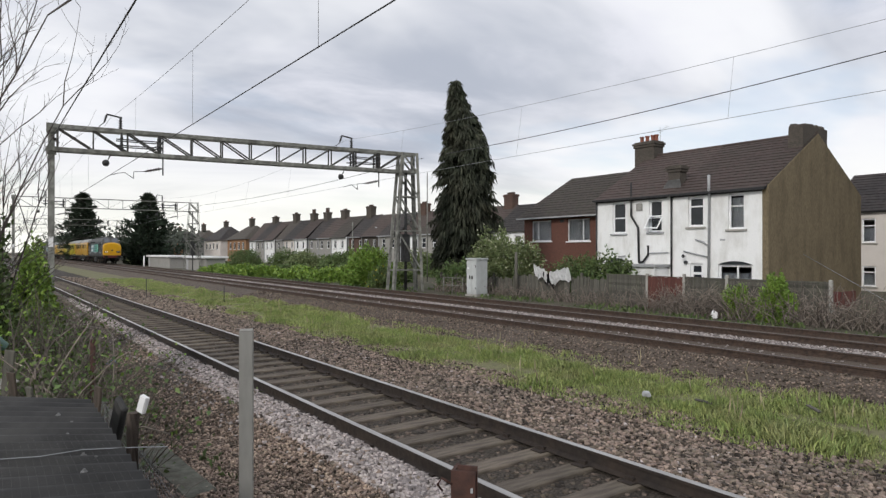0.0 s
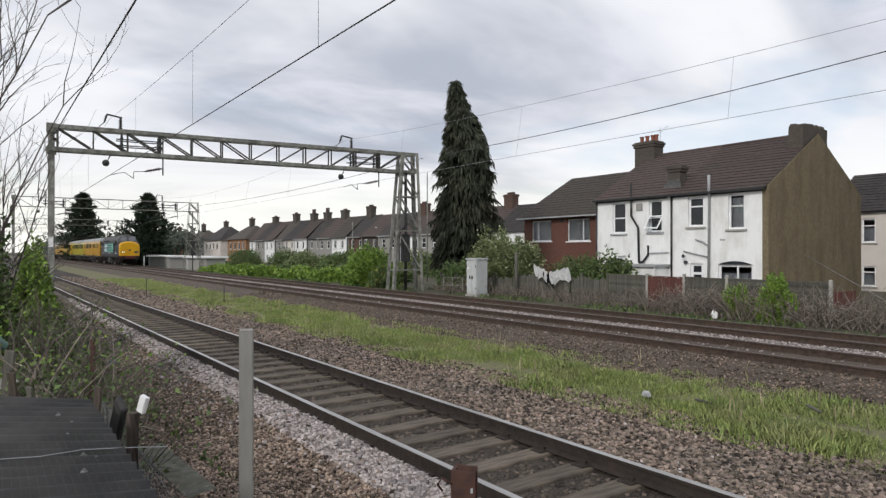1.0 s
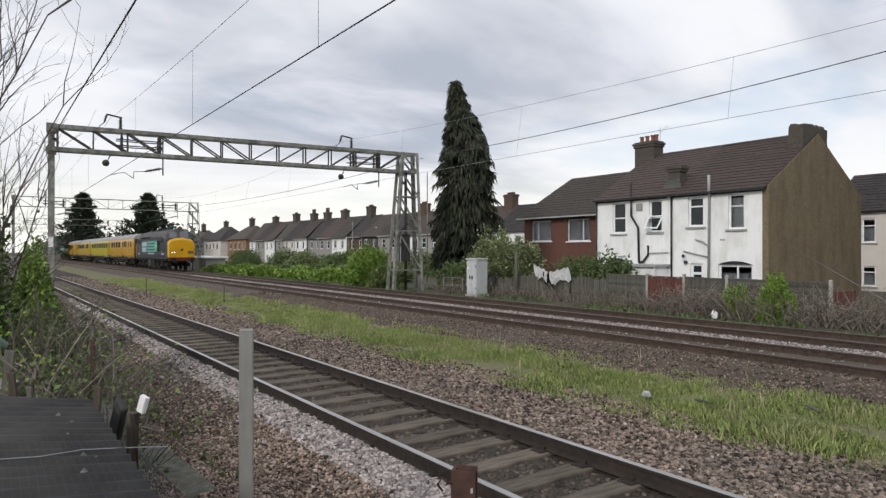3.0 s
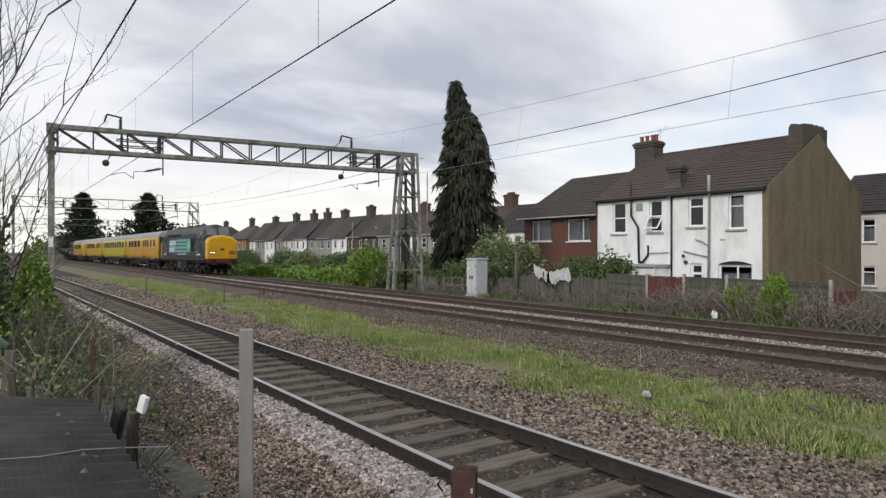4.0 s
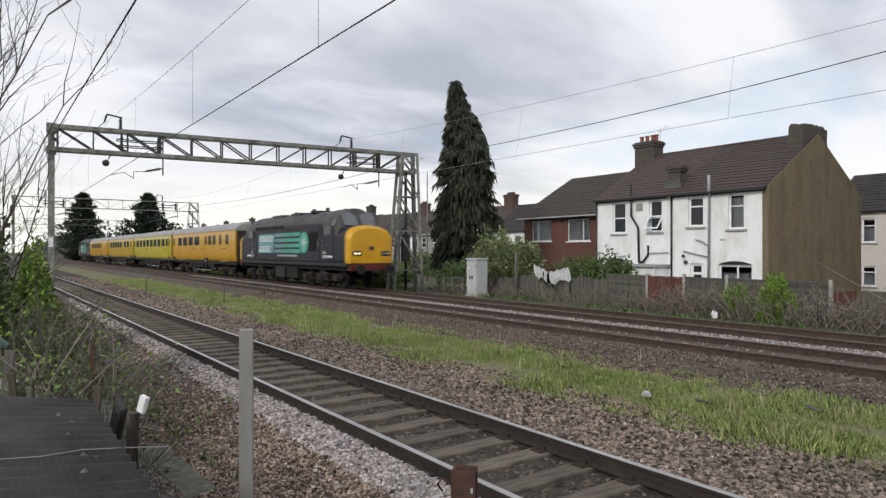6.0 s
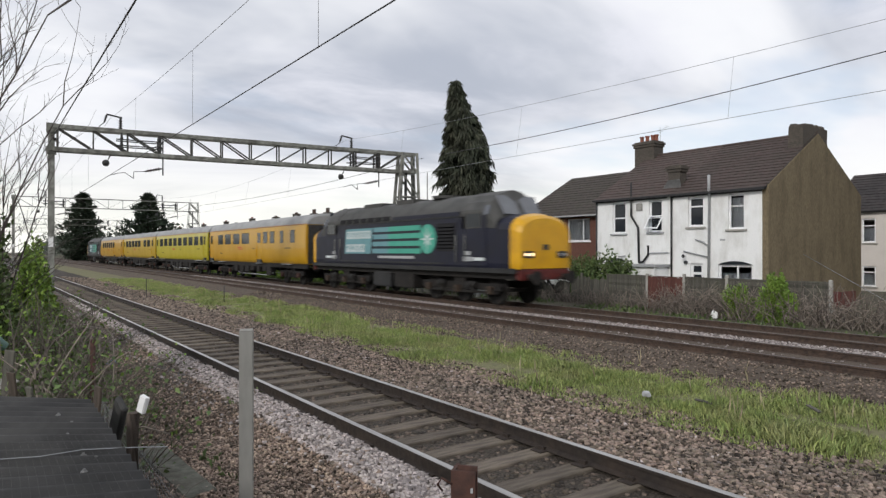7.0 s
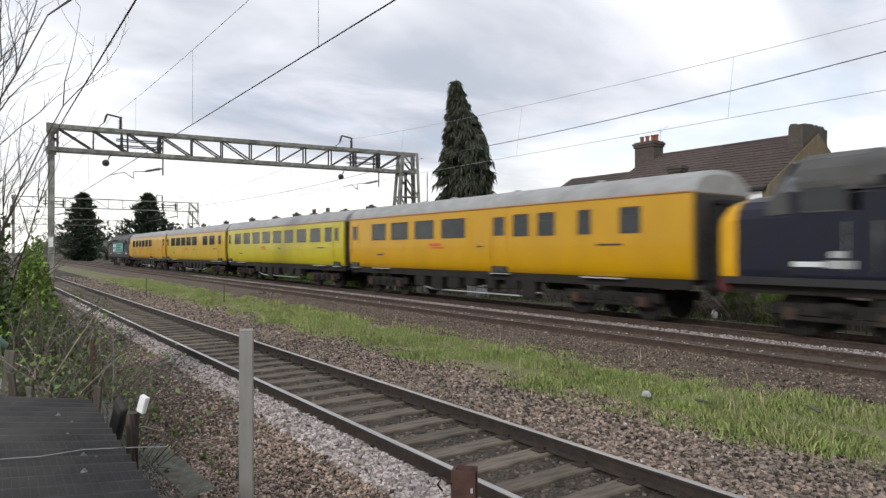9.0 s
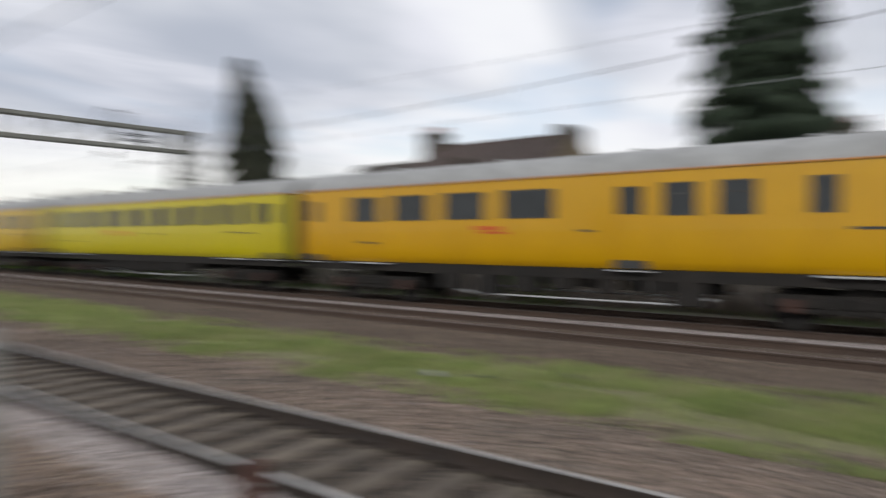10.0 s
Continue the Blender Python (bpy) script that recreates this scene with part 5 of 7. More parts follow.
def build_white_house(x0, x1, wins, door, label, end):
    h = thing("house", label, "house", None, "railway houses")
    holes = [w[:4] for w in wins] + [door[:4]]
    part("front_wall", wall_sheet(bmesh.new(), x0, x1 - (0.28 if end else 0), -0.6, EAVE, F, F + 0.28, holes), RENDER_W, h, "stained white rendered rear wall")
    part("back_wall", boxes((x0, x1 - (0.28 if end else 0), B - 0.28, B, -0.6, EAVE)), RENDER_W, h)
    if end:
        part("gable_wall", gable(bmesh.new(), x1 - 0.28, F, RY, B, -0.6, EAVE + 0.02, RIDGE - 0.05, 0.28), RENDER_B, h, "windowless brown pebbledashed gable")
    else:
        part("party_wall", gable(bmesh.new(), x0 + 0.004, F + 0.29, RY, B - 0.29, -0.6, EAVE - 0.1, RIDGE - 0.2, 0.2), BRICK_RED, h)
    part("upper_floor", boxes((x0 + 0.3, x1 - 0.3, F + 0.3, B - 0.3, 2.2, 2.4)), RENDER_G, h)
    f = 0.0 if not end else -0.06
    for ya, yb, nm in ((F - 0.22, RY, "roof_front"), (B + 0.22, RY, "roof_back")):
        za = EAVE - 0.08
        r = part(nm, slope(x0, x1 + f, ya, za, yb, RIDGE, 17), TILE_RED, h, "red-brown interlocking tiles in courses")
        part("roof_deck", under_slope(x0, x1 + f, ya, za, yb, RIDGE), STEEL_DARK, r)
    bm = bmesh.new()
    tube(bm, [(x0, RY, RIDGE), (x1 + f, RY, RIDGE)], 0.1, 8)
    part("ridge_tiles", bm, TILE_RED, h)
    part("gutter", boxes((x0, x1 - 0.05, F - 0.3, F - 0.19, EAVE - 0.16, EAVE - 0.05)), PIPE_BLACK, h, "black gutter and fascia")
    part("fascia", boxes((x0, x1 - 0.29, F - 0.03, F - 0.004, EAVE - 0.22, EAVE - 0.02)), PIPE_BLACK, h)
    for w in wins:
        sash(h, *w[:4], F, **w[4])
    a, b, c, d, kw = door
    dd = part("door", boxes((a, b, F + 0.1, F + 0.16, c, d)), PVC, h, "white door with glass")
    part("door_pane", boxes((a + 0.14, b - 0.14, F + 0.09, F + 0.1, c + 0.35, d - 0.55), (a + 0.14, b - 0.14, F + 0.09, F + 0.1, d - 0.42, d - 0.12)), GLASS, dd)
    return h


def build_white_houses():
    left = build_white_house(XL, XM, [
        (-23.35, -22.45, 3.02, 4.72, dict(bars=(0.5,), arch=True, sill_mat=PIPE_GREY)),
        (-20.95, -20.15, 3.05, 4.72, dict(bars=(0.45,), arch=False, sill_mat=PIPE_GREY)),
        (-23.8, -22.4, 0.2, 1.5, dict(mull=(0.5,), bars=(0.62,), arch=True, curtain=0.9)),
    ], (-20.35, -19.75, -0.5, 1.05, {}), "white rendered two-storey terraced house with black pipes", False)
    # opened top-hung sash and a cloth on the sill
    bm = bmesh.new()
    m = Matrix.Translation((-20.55, F + 0.05, 3.85)) @ pose(0, 0, 0, -38)
    for r in ((-0.42, 0.42, 0, 0.07), (-0.42, 0.42, -0.8, -0.73), (-0.42, -0.35, -0.73, 0), (0.35, 0.42, -0.73, 0)):
        box(bm, r[0], r[1], -0.02, 0.02, r[2], r[3], m)
    sashp = part("open_sash", bm, PVC, left, "white sash swung open outwards")
    bm = box(bmesh.new(), -0.35, 0.35, -0.005, 0.005, -0.73, 0, m)
    part("pane", bm, GLASS_CLEAR, sashp)
    stack(left, -25.2, -23.8, RY - 0.45, RY + 0.45, 6.6, 8.75, BRICK_OLD, "sooty brick chimney stack with red pots")
    pots(left, (-25.0, -24.6, -24.2, -23.95), RY, 8.72, 0.42, 0.14)
    bm = bmesh.new()
    tube(bm, [(-23.9, RY + 0.3, 8.3), (-23.9, RY + 0.3, 9.6)], 0.015)
    for k in range(6):
        tube(bm, [(-23.9 + 0.1 * k, RY + 0.15, 9.3 + 0.06 * k), (-23.9 + 0.1 * k, RY + 0.45, 9.3 + 0.06 * k)], 0.008)
    part("television_aerial", bm, STEEL, left)
    pipe(left, [(-22.0, F - 0.12, 5.75), (-22.0, F - 0.12, 3.95), (-21.55, F - 0.12, 3.3), (-21.5, F - 0.12, 1.45)], 0.06, PIPE_BLACK, "soil_pipe")
    pipe(left, [(-20.95, F - 0.1, 2.35), (-20.95, F - 0.1, 1.85), (-21.25, F - 0.1, 1.5), (-21.5, F - 0.12, 1.45)], 0.06, PIPE_BLACK, "soil_branch")
    pipe(left, [(-22.9, F - 0.08, 1.75), (-22.4, F - 0.08, 1.8)], 0.03, PIPE_GREY, "waste_pipe")
    pipe(left, [(-20.9, F - 0.08, 1.95), (-19.75, F - 0.08, 1.98)], 0.03, PIPE_GREY, "waste_pipe")
    pipe(left, [(XL + 0.12, F - 0.08, EAVE - 0.1), (XL + 0.12, F - 0.08, -0.5)], 0.045, PIPE_BLACK)
    part("vent_box", soft_box(-21.75, -21.35, F - 0.06, F + 0.01, 4.2, 4.6, 0.02), RENDER_G, left)
    # white lean-to with a flat roof against the wall
    part("lean_to", wall_sheet(bmesh.new(), -22.3, -19.75, -0.6, 1.25, F - 1.2, F - 1.1, [(-20.35, -19.9, -0.5, 0.85)]), RENDER_W, left, "white lean-to extension")
    part("lean_to_side", boxes((-22.3, -22.2, F - 1.1, F, -0.6, 1.25), (-19.85, -19.75, F - 1.1, F, -0.6, 1.25)), RENDER_W, left)
    part("lean_to_roof", boxes((-22.45, -19.65, F - 1.35, F, 1.26, 1.38)), PIPE_GREY, left)
    right = build_white_house(XM, XR, [
        (-18.65, -17.8, 3.25, 4.72, dict(bars=(0.68,), wide=0.1)),
        (-16.55, -15.75, 3.08, 4.72, dict(bars=(0.66,), arch=True, curtain=0.9)),
        (-17.05, -15.38, 0.1, 1.42, dict(mull=(0.55,), bars=(0.42,), arch=True, curtain=0.7)),
    ], (-18.55, -17.85, -0.5, 1.45, {}), "white rendered end-of-terrace house with brown pebbledashed gable", True)
    stack(right, -15.45, -14.78, RY - 1.35, RY + 1.2, 7.0, 8.12, BRICK_OLD, "wide weathered chimney stack on the gable", False)
    part("render_joint", boxes((-14.652, -14.644, 28.5, 37.9, 2.36, 2.40), (-14.652, -14.644, 29.4, 37.0, 5.0, 5.03)), RENDER_B, right)
    rr = random.Random(17)
    for k in range(11):
        y = RY - 1.3 + k * 0.225
        for x in (-15.42, -15.08):
            if rr.random() < 0.8:
                part("loose_brick", soft_box(x, x + 0.29, y, y + 0.19, 8.06, 8.14 + rr.uniform(0, 0.13), 0.02, 1), BRICK_OLD, right)
    sub = stack(right, -20.2, -19.5, 29.0, 29.55, 5.05, 6.5, BRICK_OLD, "squat cement-rendered chimney above the eaves")
    bm = bmesh.new()
    vs = [bm.verts.new(p) for p in ((-20.55, 28.75, 5.06), (-19.25, 28.75, 5.06), (-19.5, 28.98, 5.75), (-20.2, 28.98, 5.75))]
    bm.faces.new(vs)
    bmesh.ops.solidify(bm, geom=bm.faces[:], thickness=0.03)
    part("flashing", bm, LEAD, sub)
    pipe(right, [(-17.35, F - 0.3, 5.7), (-17.35, F - 0.3, 4.98), (-17.45, F - 0.1, 4.75), (-17.5, F - 0.1, -0.5)], 0.065, PIPE_GREY, "soil_pipe")
    pipe(right, [(XM, F - 0.08, EAVE - 0.1), (XM, F - 0.08, -0.5)], 0.05, PIPE_BLACK)
    pipe(right, [(-18.85, F - 0.08, 2.05), (-17.55, F - 0.08, 1.78)], 0.035, PIPE_GREY, "waste_pipe")
    pipe(right, [(-18.2, F - 0.08, 2.62), (-17.75, F - 0.08, 2.5), (-17.6, F - 0.08, 2.35)], 0.035, PIPE_GREY, "waste_pipe")
    part("vent", boxes((-16.95, -16.7, F - 0.03, F + 0.01, 2.55, 2.63)), PIPE_GREY, right)
    bm = bmesh.new()
    lathe(bm, [(0.09, 0), (0.09, 0.12), (0.05, 0.16)], pose(-18.75, F, 1.5, 90), 10)
    part("flue", bm, PIPE_BLACK, right)
    bm = bmesh.new()
    tube(bm, [(-18.75, F - 0.05, 1.8), (-18.75, F - 0.25, 1.85)], 0.02)
    lathe(bm, [(0.03, -0.08), (0.09, 0.0), (0.03, 0.1)], pose(-18.75, F - 0.28, 1.8), 8)
    part("wall_lamp", bm, PIPE_BLACK, right)


build_white_houses()


def hip_roof(parent, x0, x1, y0, y1, ze, zr, mat, courses=14, hip0=True, hip1=False):
    """Roof with optional hips at its ends, in stepped courses."""
    ym = (y0 + y1) / 2
    run = (y1 - y0) / 2
    bm = bmesh.new()

    def ring(k):
        return x0 + run * k * 0.95 * hip0, x1 - run * k * 0.95 * hip1, y0 + run * k, y1 - run * k, ze + (zr - ze) * k

    def corners(k, lift):
        a = ring(k)
        return [bm.verts.new((x, y, a[4] + lift)) for x, y in ((a[0], a[2]), (a[1], a[2]), (a[1], a[3]), (a[0], a[3]))]

    hi = corners(0.0, 0.0)
    for i in range(courses):
        un, lo, hi = hi, corners(i / courses, 0.035), corners((i + 1) / courses, 0.004)
        for j in range(4):
            k = (j + 1) % 4
            bm.faces.new((lo[j], lo[k], hi[k], hi[j]))
            bm.faces.new((un[j], un[k], lo[k], lo[j]))
        if i == 0:
            bm.faces.new(un[::-1])
    return part("roof", bm, mat, parent, "tiled roof in courses")


def build_brick_house():
    h = thing("house", "red brick two-storey house with gabled brown tiled roof", "house", None, "railway houses")
    x0, x1, y0, y1 = -39.3, -25.5, 36.6, 45.4
    wins = [(-38.4, -36.2, 2.86, 4.5), (-34.45, -32.2, 2.82, 4.5)]
    part("front_wall", wall_sheet(bmesh.new(), x0, x1, -0.6, 4.75, y0, y0 + 0.28, wins), BRICK_RED, h, "plain red brick wall")
    part("side_wall", boxes((x0, x0 + 0.28, y0 + 0.28, y1, -0.6, 4.75), (x1 - 0.28, x1, y0 + 0.28, y1, -0.6, 4.75), (x0, x1, y1, y1 + 0.28, -0.6, 4.75)), BRICK_RED, h)
    part("upper_floor", boxes((x0 + 0.3, x1 - 0.3, y0 + 0.3, y1, 2.2, 2.4)), RENDER_G, h)
    for w, m in zip(wins, ((0.32,), (0.68,))):
        sash(h, *w, y0, mull=m, curtain=0.98, sill_mat=PVC, wide=0.08)
    for ya in (y0 - 0.45, y1 + 0.73):
        part("roof", slope(x0 - 0.75, x1, ya, 4.68, 41.1, 8.3, 16, hip=1.9), TILE_BROWN, h, "brown tiled roof in courses")
        part("roof_deck", under_slope(x0 + 1.2, x1, ya, 4.68, 41.1, 8.3), STEEL_DARK, h)
    bm = bmesh.new()
    vs = [bm.verts.new(p) for p in ((x0 - 0.74, y0 - 0.45, 4.69), (x0 - 0.74, y1 + 0.73, 4.69), (x0 + 1.16, 41.1, 8.31))]
    bm.faces.new(vs)
    bmesh.ops.solidify(bm, geom=bm.faces[:], thickness=0.05)
    part("hip_end", bm, TILE_BROWN, h)
    part("gutter", boxes((x0 - 0.45, x1, y0 - 0.55, y0 - 0.44, 4.66, 4.76)), PIPE_GREY, h)
    part("vent", boxes((-35.2, -34.8, y0 - 0.03, y0, 4.3, 4.5)), PIPE_BLACK, h)


def build_cream_house():
    h = thing("house", "cream rendered house with dark slate roof and chimney", "house", None, "railway houses")
    x0, x1, y0, y1 = -19.5, 8.0, 46.0, 54.0
    wins = [(-17.7, -16.9, 2.6, 4.15), (-17.7, -16.9, -0.2, 1.1), (-14, -13.1, 2.6, 4.15), (-14, -13.1, -0.2, 1.1)]
    part("front_wall", wall_sheet(bmesh.new(), x0, x1, -0.6, 4.65, y0, y0 + 0.28, wins), RENDER_P, h, "pale cream rendered wall")
    part("side_wall", boxes((x0, x0 + 0.28, y0 + 0.28, y1, -0.6, 4.65), (x1 - 0.28, x1, y0 + 0.28, y1, -0.6, 4.65), (x0, x1, y1, y1 + 0.28, -0.6, 4.65)), RENDER_P, h)
    part("upper_floor", boxes((x0 + 0.3, x1 - 0.3, y0 + 0.3, y1, 2.0, 2.2)), RENDER_G, h)
    for w in wins:
        sash(h, *w, y0, bars=(0.7,), curtain=0.6, sill_mat=CONCRETE, wide=0.09)
    for ya, yb in ((y0 - 0.3, 50), (y1 + 0.3, 50)):
        part("roof", slope(x0 - 0.2, x1 + 0.2, ya, 4.6, yb, 7.4, 14), SLATE, h, "dark slate roof")
        part("roof_deck", under_slope(x0 - 0.2, x1 + 0.2, ya, 4.6, yb, 7.4), STEEL_DARK, h)
    stack(h, -3.2, -2.0, 49.5, 50.5, 6.9, 9.6, BRICK_OLD)
    pots(h, (-2.95, -2.6, -2.25), 50, 9.55, 0.5)


# chimney stacks of the terrace: place along it and height
STACKS = ((-60.3, 9.2), (-79.7, 9.25), (-96.1, 9.75), (-105.8, 9.6), (-113.2, 9.6), (-119.4, 9.65), (-128.3, 10.0), (-140.2, 9.85))


def build_terrace():
    """Row of terraced houses beyond the gardens, each a thing of its own."""
    walls = [RENDER_W, RENDER_G, RENDER_G, RENDER_G, RENDER_W, RENDER_G, BRICK_OLD, BRICK_DULL, RENDER_W, RENDER_G, RENDER_G, RENDER_W, RENDER_P, RENDER_G, RENDER_W, RENDER_G]
    names = {RENDER_W: "white rendered", RENDER_G: "grey pebbledashed", RENDER_P: "cream rendered", BRICK_OLD: "old brick", BRICK_DULL: "dull red brick"}
    rng = random.Random(12)
    w = 5.55
    for i in range(17):
        x1 = -53.5 - i * w
        x0 = x1 - w
        mat = walls[i % len(walls)]
        y0 = 50 + (0.5 if i % 3 == 1 else 0)
        h = thing("terraced_house", names[mat] + " terraced house with dark tiled roof", "house", None, "terraced houses")
        a = x0 + 0.9
        wins = [(a, a + 1.05, 2.5, 4.0), (x1 - 1.9, x1 - 0.9, 2.55, 3.9), (a, a + 1.4, -0.1, 1.3)]
        part("wall", wall_sheet(bmesh.new(), x0, x1, -0.6, 4.5, y0, y0 + 0.25, wins), mat, h)
        part("back_wall", boxes((x0, x1, 57.8, 58, -0.6, 4.5), (x0, x0 + 0.2, y0 + 0.25, 57.8, -0.6, 4.5)), BRICK_OLD, h)
        for q in wins:
            sash(h, *q, y0, bars=(0.5,) if i % 2 else (), mull=() if i % 2 else (0.5,), sill_mat=CONCRETE, wide=0.1)
        zr = 7.8 + 0.056 * i + rng.uniform(-0.05, 0.05)
        rm = (SLATE, TILE_RED, SLATE, TILE_BROWN, TILE_RED)[i % 5]
        part("roof", slope(x0, x1, y0 - 0.3, 4.4, 54, zr, 12), rm, h)
        part("roof_back", under_slope(x0, x1, 58.3, 4.4, 54, zr), rm, h)
        part("roof_deck", under_slope(x0, x1, y0 - 0.3, 4.4, 54, zr), STEEL_DARK, h)
        part("gutter", boxes((x0, x1, y0 - 0.4, y0 - 0.28, 4.3, 4.42)), PIPE_GREY if i % 2 else PIPE_BLACK, h)
        part("drainpipe", boxes((x0 + 0.1, x0 + 0.2, y0 - 0.12, y0 - 0.02, -0.5, 4.35)), PIPE_GREY, h)
        for cx, ht in [q for q in STACKS if x0 < q[0] <= x1]:
            stack(h, cx - 0.8, cx + 0.8, 53.4, 54.4, 6.5, ht, BRICK_DULL if ht < 9.4 else BRICK_OLD)
            tall = -121 < cx < -112
            n = 4
            pots(h, [cx - 0.55 + k * 1.1 / (n - 1) for k in range(n)], 53.9, ht - 0.03, 0.85 if tall else 0.3, 0.16, POT_DARK)
        if i % 4 == 2:
            part("roof_light", boxes((x0 + 2, x0 + 2.7, y0 + 1.3, y0 + 1.5, 5.55, 5.95)), PIPE_GREY, h)
    for k, (xa, xb, mat, lab) in enumerate(((-163, -149, BRICK_YEL, "orange brick semi-detached house with brown hipped roof"), (-184, -169, RENDER_P, "cream and brick semi-detached house with hipped roof"), (-206, -190, RENDER_G, "grey house with hipped roof far along the line"), (-235, -214, BRICK_YEL, "brick house with hipped roof far along the line"))):
        h = thing("semi_detached_house", lab, "house", None, "semi-detached houses")
        wins = [(xa + 1.5 + j * 3.2, xa + 3.1 + j * 3.2, 2.5, 4.2) for j in range(4)]
        part("wall", wall_sheet(bmesh.new(), xa, xb, -0.6, 5.0, 50, 50.3, wins), mat, h)
        part("side_wall", boxes((xa, xa + 0.3, 50.3, 58, -0.6, 5), (xb - 0.3, xb, 50.3, 58, -0.6, 5), (xa, xb, 57.8, 58, -0.6, 5)), mat, h)
        for q in wins:
            sash(h, *q, 50, mull=(0.5,), wide=0.12)
        hip_roof(h, xa - 0.4, xb + 0.4, 49.5, 58.5, 4.9, 8.3 + 0.4 * (k % 2), SLATE if k % 2 else TILE_BROWN, 10, True, True)
        stack(h, xa + 6, xa + 7.4, 53.5, 54.5, 7.6, 10.2, BRICK_OLD)
        pots(h, (xa + 6.3, xa + 6.7, xa + 7.1), 54, 10.15, 0.4)


build_brick_house()
build_cream_house()
build_terrace()


def build_lineside_hut(x0, x1, y, label):
    h = thing("lineside_hut", label, "hut")
    part("wall", boxes((x0, x1, y, y + 2.4, -0.6, 1.15)), RENDER_G, h)
    part("roof", soft_box(x0 - 0.3, x1 + 0.3, y - 0.3, y + 2.7, 1.15, 1.42, 0.03, 1), WHITE_P, h, "flat white roof")
    part("door", boxes((x0 + 0.6, x0 + 1.5, y - 0.03, y, -0.5, 1.0)), PIPE_GREY, h)


build_lineside_hut(-114, -99, 22, "low grey block hut with flat white roof")
build_lineside_hut(-92, -82, 22.5, "low rendered garage with flat white roof")

# ---- plants ----
def trunk_and_limbs(parent, base, height, r, rng, limbs, reach, material=BARK):
    bm = bmesh.new()
    pts = [Vector(base) + Vector((rng.uniform(-0.06, 0.06) * k, rng.uniform(-0.06, 0.06) * k, height * k / 6)) for k in range(7)]
    tube(bm, pts, r, 8, r * 0.25)
    for i in range(limbs):
        k = rng.uniform(0.12, 0.92)
        p = Vector(base) + Vector((0, 0, height * k))
        a = rng.uniform(0, 6.283)
        l = reach(k) * rng.uniform(0.6, 0.95)
        q = p + Vector((math.cos(a) * l, math.sin(a) * l, l * rng.uniform(-0.1, 0.3)))
        tube(bm, [p, (p + q) / 2 + Vector((0, 0, 0.1)), q], r * 0.25 * (1.1 - k), 5, 0.015, cap=False)
    return part("trunk", bm, material, parent)


def build_conifer(label, base, height, reach, boughs, per, material, seed, spray=(0.45, 0.05), lean=None, rise=0.3, uneven=0.2, hang=-0.9):
    """Evergreen of drooping boughs hung with sprays. reach(k): radius at the height share k; lean(k): shift of the trunk along (0.58, 0.81)."""
    rng = np.random.default_rng(seed)
    pr = random.Random(seed)
    t = thing("conifer_tree", label, "tree", pose(*base))
    trunk_and_limbs(t, (0, 0, 0), height * 0.9, 0.025 * height, pr, 60, lambda k: 0.8 * reach(k))
    k = np.linspace(0.0, 1.0, boughs) ** 0.9
    a = rng.uniform(0, 6.283, boughs)
    side = np.array([1 + uneven * 1.2 * noise.noise((math.cos(q) * 1.4, math.sin(q) * 1.4, h * height * 0.5 + seed)) for q, h in zip(a, k)])
    length = np.array([reach(q) for q in k]) * side * rng.uniform(1 - uneven, 1 + uneven * 0.6, boughs) + 0.05
    shift = np.array([lean(q) if lean else 0.0 for q in k])
    s = rng.uniform(0.12, 1.0, (boughs, per)) ** 0.7
    wide = rng.normal(0, 0.13, (boughs, per)) * (0.4 + length[:, None] * 0.5)
    ca, sa = np.cos(a)[:, None], np.sin(a)[:, None]
    L = length[:, None]
    x = ca * L * s - sa * wide + 0.58 * shift[:, None]
    y = sa * L * s + ca * wide + 0.81 * shift[:, None]
    z = k[:, None] * height * 0.985 + rise * L * s * 1.3 - rise * 2.1 * L * s * s + rng.normal(0, 0.05, (boughs, per)) + 0.2
    n = boughs * per
    c = np.stack((x, y, np.maximum(z, 0.35)), -1).reshape(-1, 3)
    d = np.stack((ca * 0.45 * s, sa * 0.45 * s, hang + 0 * s), -1).reshape(-1, 3) + rng.normal(0, 0.24, (n, 3))
    as_part(leaves("crown", c, d, spray[0] * rng.uniform(0.4, 1.4, n), spray[1] * rng.uniform(0.5, 1.4, n), material, rng, 0.25), t)
    return t


def cypress_reach(k):
    return float(np.interp(k, (0, 0.07, 0.29, 0.49, 0.59, 0.73, 0.83, 0.90, 1), (1.65, 1.9, 2.08, 1.88, 1.74, 1.34, 0.95, 0.48, 0.08)))


build_conifer("tall dark drooping cypress beside the garden fence", (-34.8, 27, -0.5), 14.3, cypress_reach, 640, 85, LEAF_CON, 4, (0.5, 0.045), lambda k: float(np.interp(k, (0.7, 0.83, 0.9, 1), (0, -0.3, -0.6, -0.72))), 0.3, 0.24)
build_conifer("dark broad evergreen tree beyond the main line", (-122, 23.5, -0.5), 12.2, lambda k: 5.6 * (1 - k) ** 0.9 * (0.6 + 0.4 * min(1, k * 5)) + 0.2, 330, 36, LEAF_DARK, 5, (0.85, 0.13), None, -0.15, 0.5, 0.25)
build_conifer("dark pointed evergreen far along the line", (-165, 18.2, -0.5), 15.2, lambda k: 5.2 * (1 - k) ** 0.75 * (0.55 + 0.45 * min(1, k * 3)) + 0.3, 280, 36, LEAF_DARK, 6, (0.95, 0.15), None, -0.15, 0.55, 0.3)
build_conifer("tall dark evergreen behind the white houses", (-6.6, 41, -0.5), 19.5, lambda k: 4.4 * (1 - k) ** 0.4 * (0.75 + 0.25 * min(1, k * 4)) + 0.2, 420, 60, LEAF_DARK, 7, (0.8, 0.12), None, 0.1, 0.3)


